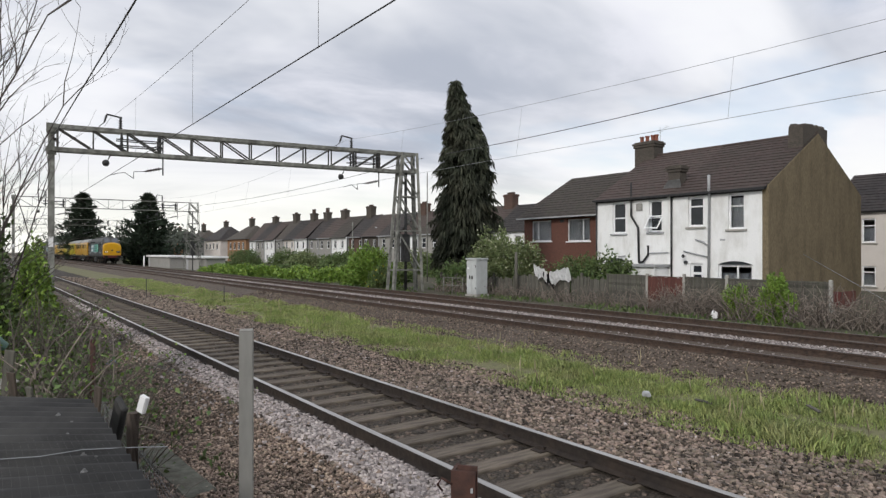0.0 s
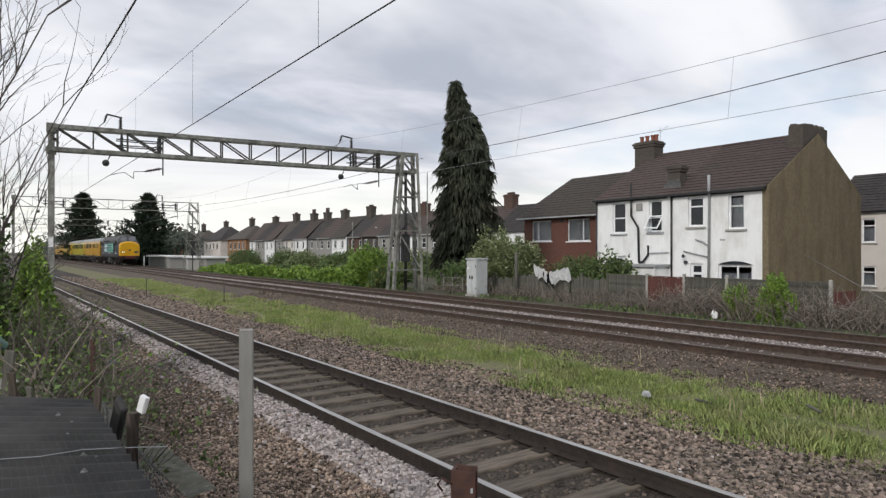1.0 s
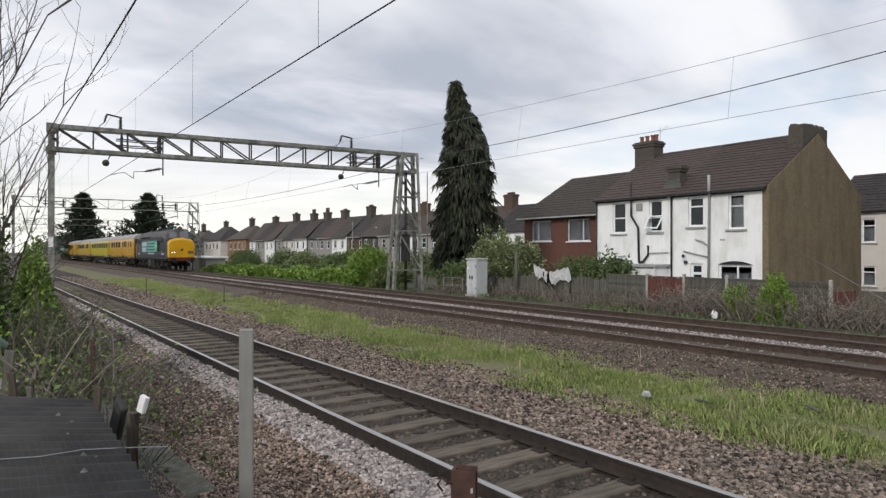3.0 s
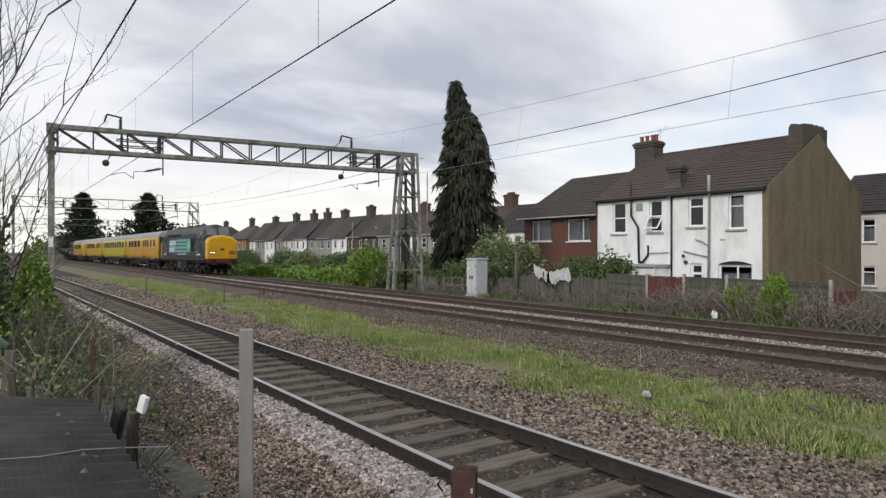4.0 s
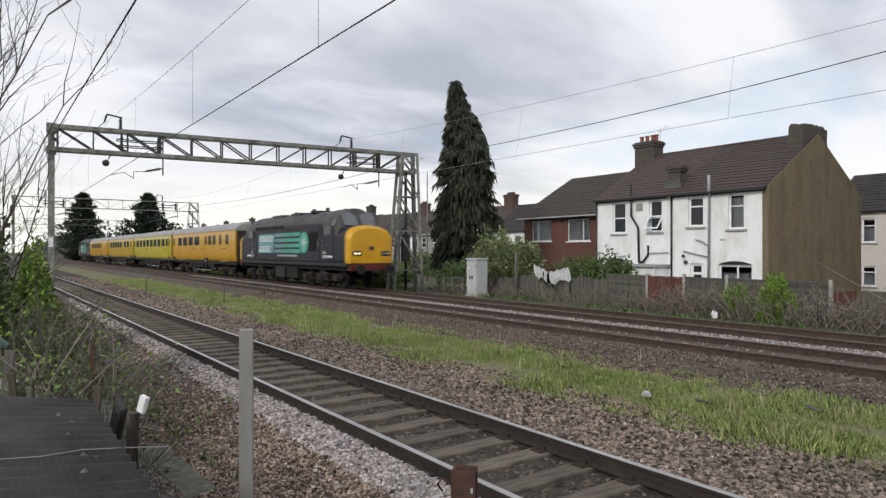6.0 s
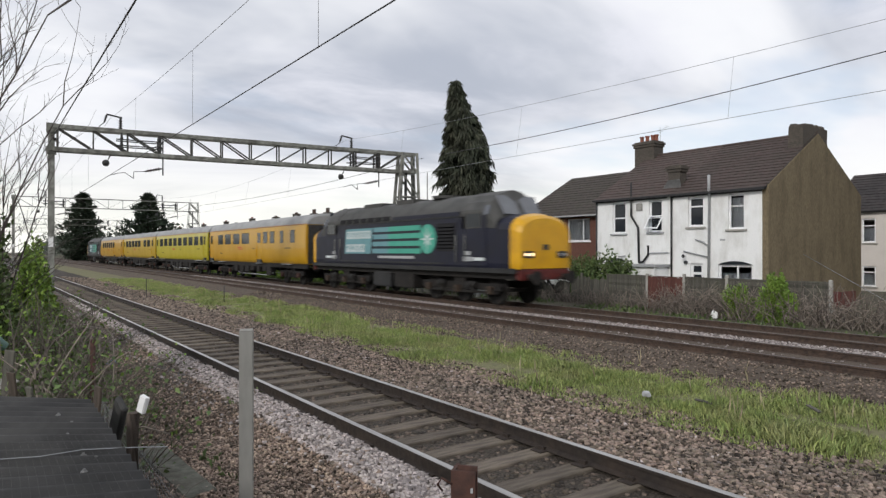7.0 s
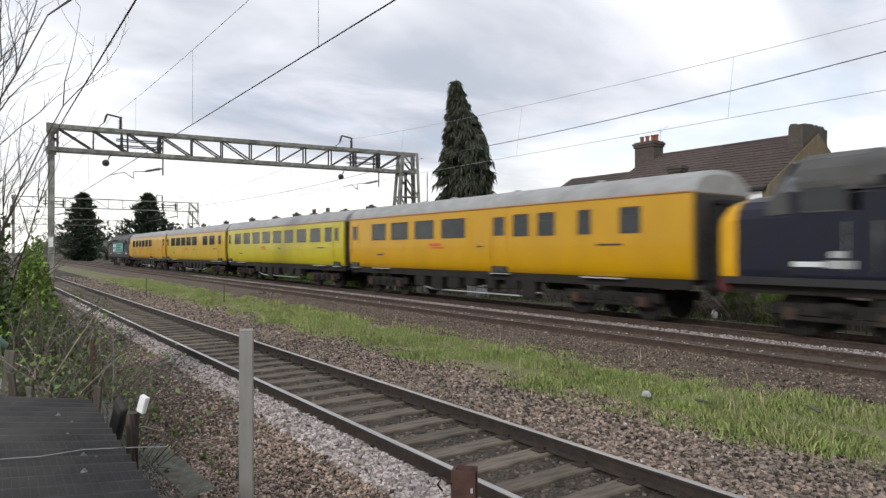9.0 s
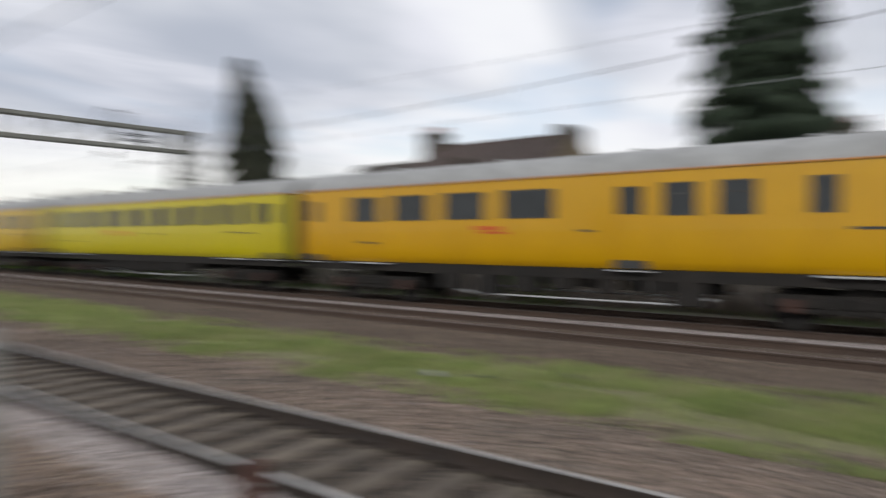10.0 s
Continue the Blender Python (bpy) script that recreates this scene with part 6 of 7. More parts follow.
def build_shrub(name, label, base, size, n, material, seed, leaf=(0.1, 0.035), stems=14, flowers=None, up=0.4):
    rng = np.random.default_rng(seed)
    pr = random.Random(seed)
    t = thing(name, label, "shrub", pose(*base))
    bm = bmesh.new()
    for i in range(stems):
        a = pr.uniform(0, 6.283)
        l = pr.uniform(0.4, 0.95)
        q = Vector((math.cos(a) * size[0] * l * 0.8, math.sin(a) * size[1] * l * 0.8, size[2] * pr.uniform(0.5, 0.95)))
        tube(bm, [(math.cos(a) * 0.1, math.sin(a) * 0.1, -0.1), q * 0.5 + Vector((0, 0, 0.1 * size[2])), q], 0.025, 5, 0.006, cap=False)
    part("stem_tangle", bm, BARK, t)
    v = rng.normal(0, 1, (n, 3))
    v /= np.linalg.norm(v, axis=1)[:, None]
    v[:, 2] = np.abs(v[:, 2])
    lump = np.array([1 + 0.45 * noise.noise((p[0] * 2.3 + seed, p[1] * 2.3, p[2] * 2.3)) + 0.25 * noise.noise((p[0] * 6 + seed, p[1] * 6, p[2] * 6)) for p in v])
    r = lump * rng.uniform(0.15, 1, n) ** 0.4
    c = v * r[:, None] * np.array(size)[None]
    d = v + rng.normal(0, 0.7, (n, 3)) + np.array([0, 0, up])
    as_part(leaves("foliage", c, d, leaf[0] * rng.uniform(0.6, 1.5, n), leaf[1] * rng.uniform(0.7, 1.3, n), material, rng, 0.3), t)
    if flowers:
        m = n // 22
        pick = rng.choice(n, m)
        as_part(leaves("blossom", c[pick] * 1.04, v[pick] + rng.normal(0, 0.4, (m, 3)), 0.16 * rng.uniform(0.6, 1.3, m), 0.05 * np.ones(m), flowers, rng, 0.2), t)
    return t


BLOSSOM = surf("pale_blossom", (0.55, 0.55, 0.42), (0.42, 0.43, 0.3), 5, 0.8, 0.0, rand=0.3)
build_shrub("laurel_bush", "large pale-flowered evergreen bush by the fence", (-29.2, 25.4, -0.45), (3.0, 1.5, 3.35), 20000, LEAF_BUSH, 21, (0.15, 0.05), flowers=BLOSSOM)
build_shrub("garden_hedge", "dense green hedge behind the fence", (-23.4, 26.2, -0.45), (2.6, 0.9, 2.3), 9000, LEAF_WEED, 22, (0.13, 0.045))
build_shrub("garden_hedge", "small dark green hedge bush", (-21.0, 25.8, -0.45), (1.2, 0.8, 2.2), 3000, LEAF_WEED, 27, (0.18, 0.06))
build_shrub("green_shrub", "bright green shrub in front of the gable", (-11.45, 22.75, -0.45), (0.6, 0.5, 1.6), 13000, LEAF_BRIGHT, 23, (0.095, 0.028), up=0.8)
build_shrub("green_shrub", "small bright green shrub against the fence", (-12.9, 22.85, -0.45), (0.6, 0.45, 1.15), 5500, LEAF_BRIGHT, 24, (0.09, 0.026), up=0.6)
build_shrub("leafy_bush", "fresh green bush beside the lattice tower", (-41.2, 23, -0.45), (2.9, 1.6, 2.55), 12000, LEAF_BRIGHT, 25, (0.19, 0.06))
build_shrub("flowering_bush", "low bush with yellow flowers at the tower foot", (-36.6, 21.4, -0.45), (1.3, 0.8, 1.4), 1800, LEAF_WEED, 26, (0.2, 0.05), flowers=LEAF_YEL)
build_shrub("leafy_bush", "green bush behind the relay cabinet", (-32.2, 24.6, -0.45), (2.4, 0.9, 1.9), 3500, LEAF_WEED, 28, (0.22, 0.06))
for i, (x, y, s, h, m) in enumerate(((-49, 24, 4.0, 2.2, LEAF_BRIGHT), (-56, 24, 4.4, 2.2, LEAF_BRIGHT), (-63, 23, 4.6, 2.2, LEAF_BRIGHT), (-71, 23, 5.0, 2.1, LEAF_BRIGHT), (-80, 23.5, 5.2, 1.8, LEAF_BRIGHT), (-52, 28, 4.0, 2.6, LEAF_WEED), (-90, 26.5, 6.0, 2.6, LEAF_WEED), (-46, 27, 3.5, 2.2, LEAF_WEED), (-67, 28, 4.0, 2.6, LEAF_WEED), (-108, 26, 8.0, 3.8, LEAF_WEED), (-132, 24, 9.0, 3.6, LEAF_BUSH), (-50, 37, 4.5, 3.6, LEAF_WEED), (-60, 40, 5, 3.2, LEAF_BUSH), (-70, 38, 5, 3.4, LEAF_WEED), (-80, 40, 5.5, 3.4, LEAF_WEED), (-92, 40, 6, 3.2, LEAF_BUSH), (-104, 42, 7, 3.6, LEAF_WEED), (-120, 40, 8, 3.8, LEAF_WEED), (-41, 32, 3.0, 3.0, LEAF_WEED))):
    build_shrub("bramble_bank", "overgrown green bramble bank along the railway", (x, y, -0.5), (s, 1.9, h * (0.42 if y < 30 else 0.7)), 5000, m, 40 + i, (0.26, 0.085), 8)


def build_far_woods():
    rng = np.random.default_rng(50)
    n = 26000
    a = rng.uniform(0, 1, n)
    x = -560 + 470 * a ** 0.6
    y = np.where(rng.uniform(0, 1, n) < 0.45, rng.uniform(26, 48, n), rng.uniform(-45, -4, n))
    far = x < -210
    x = np.where((y < 0) & ~far, -210 - rng.uniform(0, 200, n), x)
    top = np.array([6.5 + 6 * noise.noise((p * 0.03, q * 0.05, 4.0)) + 4 * noise.noise((p * 0.11, q * 0.2, 1.0)) for p, q in zip(x, y)])
    z = top * rng.uniform(0, 1, n) ** 0.6 - 0.5
    ok = (y < 0) | (x < -175)
    x, y, z = x[ok], y[ok], z[ok]
    m = len(x)
    ob = leaves("far_woods", np.stack((x, y, z), -1), rng.normal(0, 1, (m, 3)), rng.uniform(0.8, 2.0, m), rng.uniform(0.3, 0.6, m), FAR_WOOD, rng, 0.2)
    tagged(ob, "hazy distant trees along the railway", "trees", kind="stuff")


build_far_woods()


def build_bare_tree(label, base, shoots, seed, height):
    """Several upright shoots with fine side twigs; shoots: (dx, dy, lean_x, lean_y)."""
    rng = random.Random(seed)
    t = thing("bare_tree", label, "tree", pose(*base))

    def grow(bm, p, d, l, r, lev):
        pts, q, dd = [Vector(p)], Vector(p), Vector(d)
        n = 7 if lev == 0 else 4
        for i in range(n):
            dd = (dd + Vector((rng.uniform(-1, 1), rng.uniform(-1, 1), rng.uniform(-0.3, 0.6))) * (0.08 if lev == 0 else 0.16)).normalized()
            q = q + dd * l / n
            pts.append(q.copy())
        tube(bm, pts, r, 5 if lev == 0 else 4, r * 0.35, cap=False)
        if lev < 3:
            for k in range(1 if lev else 2, n + 1):
                for _ in range(2 if lev == 0 else 1):
                    if rng.random() < (0.85 if lev == 0 else 0.6):
                        side = Vector((rng.uniform(-1, 1), rng.uniform(-1, 1), rng.uniform(0.0, 0.7))).normalized()
                        grow(bm, pts[k], (dd * 0.55 + side * 0.6).normalized(), l * (0.3 if lev == 0 else 0.5) * rng.uniform(0.6, 1.2), max(0.0035, r * 0.42), lev + 1)

    for dx, dy, lx, ly in shoots:
        bm = bmesh.new()
        grow(bm, (dx, dy, 0), Vector((lx, ly, 1)).normalized(), height * rng.uniform(0.8, 1.1), 0.022, 0)
        part("shoot", bm, TWIG, t)
    return t


build_bare_tree("leafless sapling with thin budding twigs beside the shed", (-11.2, -0.55, -0.55), [(0, 0, 0.0, 0.05), (0.2, 0.15, 0.03, 0.07), (-0.3, 0.1, 0.0, 0.03), (0.1, -0.2, 0.0, -0.02), (-0.5, 0.3, 0.0, 0.02), (0.35, 0.1, 0.0, 0.0)], 31, 5.6)
build_bare_tree("leafless thorn tree with many fine twigs", (-9.4, -0.7, -0.55), [(0, -0.9, 0.0, 0.36), (0.4, -0.9, 0.0, 0.30), (-0.5, -0.8, 0.0, 0.24), (0.2, -0.6, 0.03, 0.18), (-0.2, -1.2, 0.0, 0.42)], 37, 6.0)
build_bare_tree("leafless shrub with upright thin shoots", (-13.0, 0.1, -0.55), [(0, 0, 0.02, 0.03), (0.3, 0.2, 0.04, 0.06), (-0.3, 0.2, 0.0, 0.02), (0.2, -0.1, 0.0, 0.04)], 33, 4.2)


def build_brambles(label, x0, x1, y0, y1, n, seed, h, r=0.006, leaf=None, nleaf=0, base=-0.5, wild=0.5, wood=DEADWOOD):
    rng = random.Random(seed)
    t = thing("bramble_thicket", label, "shrub")
    bm = bmesh.new()
    nodes = []
    for i in range(n):
        p = Vector((x0 + (x1 - x0) * (i + rng.uniform(-0.03, 0.03) * n) / n, rng.uniform(y0, y1), base))
        d = Vector((rng.uniform(-1, 1) * wild, rng.uniform(-1, 1) * wild, 1)).normalized()
        l = h * rng.uniform(0.5, 1.35)
        pts = [p]
        for k in range(5):
            d = (d + Vector((rng.uniform(-1, 1), rng.uniform(-1, 1), -0.45 * k * rng.random())) * 0.3).normalized()
            p = p + d * l / 5
            if p.z < base:
                p.z = base + 0.02
            pts.append(p.copy())
            nodes.append(p.copy())
        tube(bm, pts, r * rng.uniform(0.7, 1.8), 4, r * 0.5, cap=False)
        if i % max(1, n // 8) == n // 8 - 1:
            part("stem_clump", bm, wood, t)
            bm = bmesh.new()
    part("stem_clump", bm, wood, t)
    if leaf is not None:
        g = np.random.default_rng(seed)
        pick = g.choice(len(nodes), nleaf)
        c = np.array([tuple(nodes[i]) for i in pick]) + g.normal(0, 0.09, (nleaf, 3))
        c[:, 2] = np.maximum(c[:, 2], base + 0.02)
        as_part(leaves("foliage", c, g.normal(0, 1, (nleaf, 3)) + np.array([0, 0, 0.5]), 0.055 * g.uniform(0.5, 1.6, nleaf), 0.02 * g.uniform(0.6, 1.4, nleaf), leaf, g, 0.3), t)
    return t


build_brambles("tangle of dead brambles and young leaves beside the track", -12.5, -6.6, 0.2, 1.2, 1100, 61, 1.3, 0.006, LEAF_WEED, 9000)
build_brambles("thick grey dead stems arching beside the shed", -11.5, -7.0, 0.0, 0.95, 90, 66, 1.7, 0.011, LEAF_BRIGHT, 900, wood=DEADWOOD_PALE)
build_brambles("dry bramble stems beyond the shed", -22, -12, -0.2, 1.75, 700, 62, 1.5, 0.008, LEAF_WEED, 5000)
build_brambles("tangled dead stems beside the wire fence", -6.6, -4.9, 0.75, 1.05, 70, 63, 0.7, 0.005, LEAF_WEED, 150)
build_brambles("grey dead brambles in front of the garden fence", -16.5, 6, 22.1, 23.7, 2300, 64, 1.25, 0.013, None, 0, -0.45, 0.9, DEADWOOD_PALE)
build_brambles("dead stems against the old garden fence", -33, -16.5, 22.9, 23.7, 620, 65, 0.85, 0.012, None, 0, -0.45, 0.8, DEADWOOD_PALE)
build_shrub("leafy_bush", "fresh green hawthorn bush at the mast foot", (-17.6, 0.92, 0.0), (0.85, 0.5, 2.0), 9000, LEAF_BRIGHT, 70, (0.09, 0.032), 20, up=0.5)
build_shrub("leafy_bush", "fresh green leaves overhanging the shed", (-11.0, -0.2, 0.0), (1.2, 0.5, 1.7), 3600, LEAF_BRIGHT, 71, (0.075, 0.028), 12, up=0.5)
build_shrub("ivy_bush", "ivy-covered stump of a tree at the boundary", (-12.3, -0.3, -0.5), (0.9, 0.68, 4.4), 11000, LEAF_WEED, 72, (0.085, 0.035), 10, up=0.2)

# ---- fences and lineside things ----
def build_fence():
    rng = random.Random(9)
    y = 24.0
    runs = [(-33.6, -26.6, 0.55, FENCE_W, "low weathered timber fence with gaps"), (-26.6, -20.0, 0.75, FENCE_W, "old grey close-boarded garden fence"),
            (-20.0, -17.8, 0.95, FENCE_W, "grey panel fence with concrete posts"), (-17.8, -15.95, 0.93, FENCE_R, "red-brown stained timber gate panel"), (-15.95, -10.2, 0.88, FENCE_W, "grey panel fence with concrete posts"),
            (-8.0, 4.0, 0.7, FENCE_W, "leaning weathered panel fence")]
    ends = [q[1] for q in runs]
    for x0, x1, top, mat, lab in runs:
        f = thing("garden_fence", lab, "fence", pose(0, y, 0), "garden fences")
        old = top < 0.8 and x0 < -20
        n = max(1, round((x1 - x0) / 1.85))
        for i in range(0 if x0 not in ends else 1, n + 1):
            x = x0 + (x1 - x0) * i / n
            part("post", soft_box(x - 0.055, x + 0.055, -0.06, 0.06, -0.6, top + rng.uniform(0.08, 0.24), 0.012, 1), CONCRETE if not old else FENCE_W, f)
        slat = None
        step = 0.15 if not old else 0.13
        lap = not old and mat is FENCE_W
        if lap:
            # overlapping horizontal boards between the posts
            w = (x1 - x0) / n - 0.12
            for i in range(n):
                lean = rng.uniform(-0.8, 0.8)
                for j in range(round((top + 0.45) / 0.125)):
                    mm = pose(x0 + (x1 - x0) * (i + 0.5) / n, -0.02, -0.42 + j * 0.125, 7, lean + rng.uniform(-0.25, 0.25))
                    if slat is None:
                        slat = part("slat", boxes((-w / 2, w / 2, -0.009, 0.009, 0, 0.145)), mat, f)
                        slat.matrix_basis = mm
                    else:
                        share("slat", slat, f, mm)
        for i in range(0 if lap else int((x1 - x0) / step)):
            x = x0 + step * (i + 0.5)
            if old and rng.random() < 0.08:
                continue
            mm = pose(x, -0.02 + 0.012 * (i % 2), rng.uniform(-0.05, 0.03) * (2 if old else 0.4), rng.uniform(-2, 2) * old, rng.uniform(-2.5, 2.5) * old)
            if slat is None:
                slat = part("slat", boxes((-step * 0.53, step * 0.53, -0.011, 0.011, -0.5, top)), mat, f)
                slat.matrix_basis = mm
            else:
                share("slat", slat, f, mm)
        for z in (-0.2, top - 0.2):
            part("rail", boxes((x0, x1, 0.012, 0.06, z, z + 0.07)), mat, f)
        if not old:
            part("capping", boxes((x0, x1, -0.04, 0.04, top, top + 0.03)), mat, f)


build_fence()


def build_cabinet():
    c = thing("relay_cabinet", "tall pale grey steel relay cabinet with double doors", "cabinet", pose(-27.9, 22.4, -0.45, 0, 0, 4))
    part("plinth", soft_box(-0.46, 0.46, -0.5, 0.5, -0.1, 0.12, 0.02), CONCRETE, c)
    part("body", soft_box(-0.42, 0.42, -0.42, 0.42, 0.12, 2.0, 0.03), CABINET_M, c)
    part("roof", soft_box(-0.47, 0.47, -0.5, 0.48, 2.0, 2.12, 0.04), CABINET_M, c)
    for s in (-1, 1):
        d = part("door", soft_box(min(s * 0.015, s * 0.39), max(s * 0.015, s * 0.39), -0.45, -0.422, 0.2, 1.92, 0.008, 1), CABINET_M, c)
        part("handle", soft_box(s * 0.1 - 0.03, s * 0.1 + 0.03, -0.5, -0.45, 0.95, 1.15, 0.008, 1), STEEL_DARK, d)
        part("hinge", boxes((s * 0.37 - 0.02, s * 0.37 + 0.02, -0.465, -0.45, 0.4, 0.52), (s * 0.37 - 0.02, s * 0.37 + 0.02, -0.465, -0.45, 1.6, 1.72)), STEEL_DARK, d)
    part("plate", boxes((-0.3, -0.15, -0.458, -0.451, 1.5, 1.6)), WHITE_P, c)
    r = thing("handrail", "thin steel handrail beside the relay cabinet", "rail", pose(-29.6, 22.3, -0.45))
    bm = bmesh.new()
    for x in (-1.4, -0.5, 0.5):
        tube(bm, [(x, 0, -0.1), (x, 0, 0.95)], 0.025)
    part("posts", bm, STEEL, r)
    bm = bmesh.new()
    for z in (0.5, 0.95):
        tube(bm, [(-1.4, 0, z), (0.55, 0, z)], 0.022)
    part("rails", bm, STEEL, r)


build_cabinet()


def build_pole(name, label, x, y, h, r, mat, category="post"):
    bm = bmesh.new()
    tube(bm, [(0, 0, -0.6), (0, 0, h)], r, 8, r * 0.85)
    ob = tagged(mesh_object(name, bm, mat), label, category)
    ob.location = (x, y, 0)
    return ob


build_pole("timber_post", "plain weathered timber post at the fence", -26.0, 23.6, 2.0, 0.09, FENCE_W)
build_pole("signal_post", "slender grey steel pole beside the bush", -42.4, 22.2, 4.2, 0.05, STEEL)
build_pole("lamp_column", "tall thin grey column behind the tower", -44, 30, 8.6, 0.05, STEEL)
build_pole("marker_post", "small white lineside marker post", -104, 19.5, 1.3, 0.12, WHITE_P)
build_pole("cess_marker", "thin dark stake in the grass strip", -29.5, 8.9, 0.45, 0.02, STEEL_DARK)
build_pole("cess_marker", "thin dark stake beside the single track", -33.6, 6.4, 0.75, 0.02, STEEL_DARK)


def build_sheet():
    """A cloth thrown over the fence, in rigid folds."""
    for nm, lab, mat, x0, x1, tilt, zt in (("white_sheet", "white cloth thrown over the garden fence", WHITE_P, -24.9, -23.9, 22, 1.35), ("white_sheet", "white cloth sagging between the fence tops", WHITE_P, -23.75, -22.4, -16, 0.95), ("black_sheet", "black cloth hanging beside the white ones", BLACK_P, -24.2, -23.55, 12, 0.95)):
        bm = bmesh.new()
        n = 9
        rows = []
        for i in range(n + 1):
            x = x0 + (x1 - x0) * i / n
            top = zt - math.tan(radians(tilt)) * (x - x0) * 0.8 + 0.05 * math.sin(i * 2.1)
            rows.append([bm.verts.new((x + 0.08 * j, 23.86 - 0.05 * math.sin(i * 1.7 + j) - 0.03 * j, top - j * (0.2 + 0.03 * math.sin(i)))) for j in range(4)])
        for a, b in zip(rows, rows[1:]):
            for j in range(3):
                bm.faces.new((a[j], b[j], b[j + 1], a[j + 1]))
        bmesh.ops.solidify(bm, geom=bm.faces[:], thickness=0.01)
        tagged(mesh_object(nm, bm, mat), lab, "cloth")


build_sheet()


def build_near_things():
    # square post between camera and track
    p = thing("fence_post", "plain grey square post close to the camera", "post", pose(-4.22, 1.42, 0, 0, 0, -20))
    part("shaft", soft_box(-0.046, 0.046, -0.046, 0.046, -0.6, 1.52, 0.006, 2), POST_GREY, p)
    part("cap", soft_box(-0.043, 0.043, -0.043, 0.043, 1.515, 1.53, 0.005, 1), POST_GREY, p)
    part("bolt", boxes((0.02, 0.05, -0.055, -0.04, 0.35, 0.38)), RUST, p)
    r = thing("rusty_post", "rusted steel angle post beside the track", "post", pose(-2.24, 1.72, 0, 0, 0, 38))
    part("angle", boxes((-0.055, 0.055, -0.008, 0.008, -0.6, 1.08), (-0.055, -0.04, 0.008, 0.1, -0.6, 1.08)), RUST, r)
    part("web_plate", boxes((-0.03, 0.06, 0.012, 0.022, 0.4, 1.1)), RUST, r)
    bm = bmesh.new()
    tube(bm, [(-0.05, -0.01, 1.02), (-0.09, -0.03, 1.05), (-0.11, -0.03, 1.02), (-0.09, -0.02, 0.99)], 0.006)
    part("wire_loop", bm, RUST, r)
    part("bolt_hole_washer", boxes((0.036, 0.046, -0.014, -0.008, 0.99, 1.01)), PIPE_GREY, r)
    # shed with a corrugated roof
    s = thing("garden_shed", "dark shed with corrugated sheet roof below the camera", "shed")
    bm = bmesh.new()
    nu, ny = 150, 4
    grid = []
    for j in range(ny + 1):
        y = -2.4 + (0.66 + 2.4) * j / ny
        xe = -6.13 + (y - 0.1) * 0.95
        row = []
        for i in range(nu + 1):
            x = -1.6 + (xe + 1.6) * i / nu
            row.append(bm.verts.new((x, y, 0.9 + 0.018 * math.sin(i * 2 * math.pi / 6) + 0.004 * noise.noise((x, y, 0)))))
        grid.append(row)
    for a, b in zip(grid, grid[1:]):
        for i in range(nu):
            bm.faces.new((a[i], a[i + 1], b[i + 1], b[i])).smooth = True
    bmesh.ops.recalc_face_normals(bm, faces=bm.faces[:])
    bmesh.ops.solidify(bm, geom=bm.faces[:], thickness=0.012)
    part("roof_sheet", bm, SHED_M, s, "dark grey corrugated roof sheet")
    part("wall", boxes((-5.2, -1.7, 0.5, 0.58, -0.6, 0.87), (-5.25, -5.15, -2.3, 0.5, -0.6, 0.87)), STEEL_DARK, s)
    for x, y in ((-5.15, 0.42), (-4.85, 0.47), (-4.55, 0.42), (-4.05, 0.45), (-3.75, 0.42), (-3.95, 0.5), (-4.9, -0.4)):
        bm = bmesh.new()
        lathe(bm, [(0.017, 0), (0.017, 0.006), (0.008, 0.009), (0.008, 0.018)], pose(x, y, 0.912), 8)
        part("roof_bolt", bm, LEAD, s, "pale bolt and washer")
    # wire mesh fence in front of the shed
    f = thing("wire_mesh_fence", "rusty wire mesh fence with dark timber post", "fence")
    bm = bmesh.new()
    tube(bm, [(-4.9, 0.86, -0.6), (-4.92, 0.87, 0.3), (-4.9, 0.86, 0.92)], 0.042, 7, 0.034)
    part("post", bm, BARK, f)
    bm = bmesh.new()
    tube(bm, [(-5.2, 0.88, -0.6), (-5.16, 0.88, 0.86)], 0.035, 7, 0.03)
    part("post", bm, BARK, f)
    cap = part("insulator_cap", soft_box(-0.034, 0.034, -0.018, 0.018, -0.062, 0.062, 0.006), WHITE_P, f, "tilted white plastic cap")
    cap.matrix_basis = pose(-4.83, 0.9, 0.985, 0, 20, 30)
    bm = bmesh.new()
    for k in range(23):
        z = -0.45 + k * 0.05
        tube(bm, [(-6.8, 0.93, z), (-4.9, 0.9 + 0.01 * (k % 2), z - 0.02), (-2.9, 0.86, z + 0.01)], 0.0016, 3, cap=False)
    for k in range(78):
        x = -6.8 + k * 0.05
        tube(bm, [(x, 0.92, -0.45), (x + 0.01, 0.9, 0.67)], 0.0016, 3, cap=False)
    part("mesh_netting", bm, WIRE_PALE, f)
    net = thing("fallen_wire_netting", "square wire netting lying slack over the shed roof", "netting")
    bm = bmesh.new()
    for k in range(44):
        x = -4.55 + k * 0.035
        tube(bm, [(x, -0.95, 0.932), (x + 0.02, -0.2, 0.926), (x - 0.01, 0.6, 0.93)], 0.0005, 3, cap=False)
    for k in range(45):
        y = -0.95 + k * 0.035
        tube(bm, [(-4.55, y, 0.928), (-3.8, y + 0.01, 0.932), (-3.05, y, 0.928)], 0.0005, 3, cap=False)
    part("mesh_netting", bm, STEEL_MID, net)
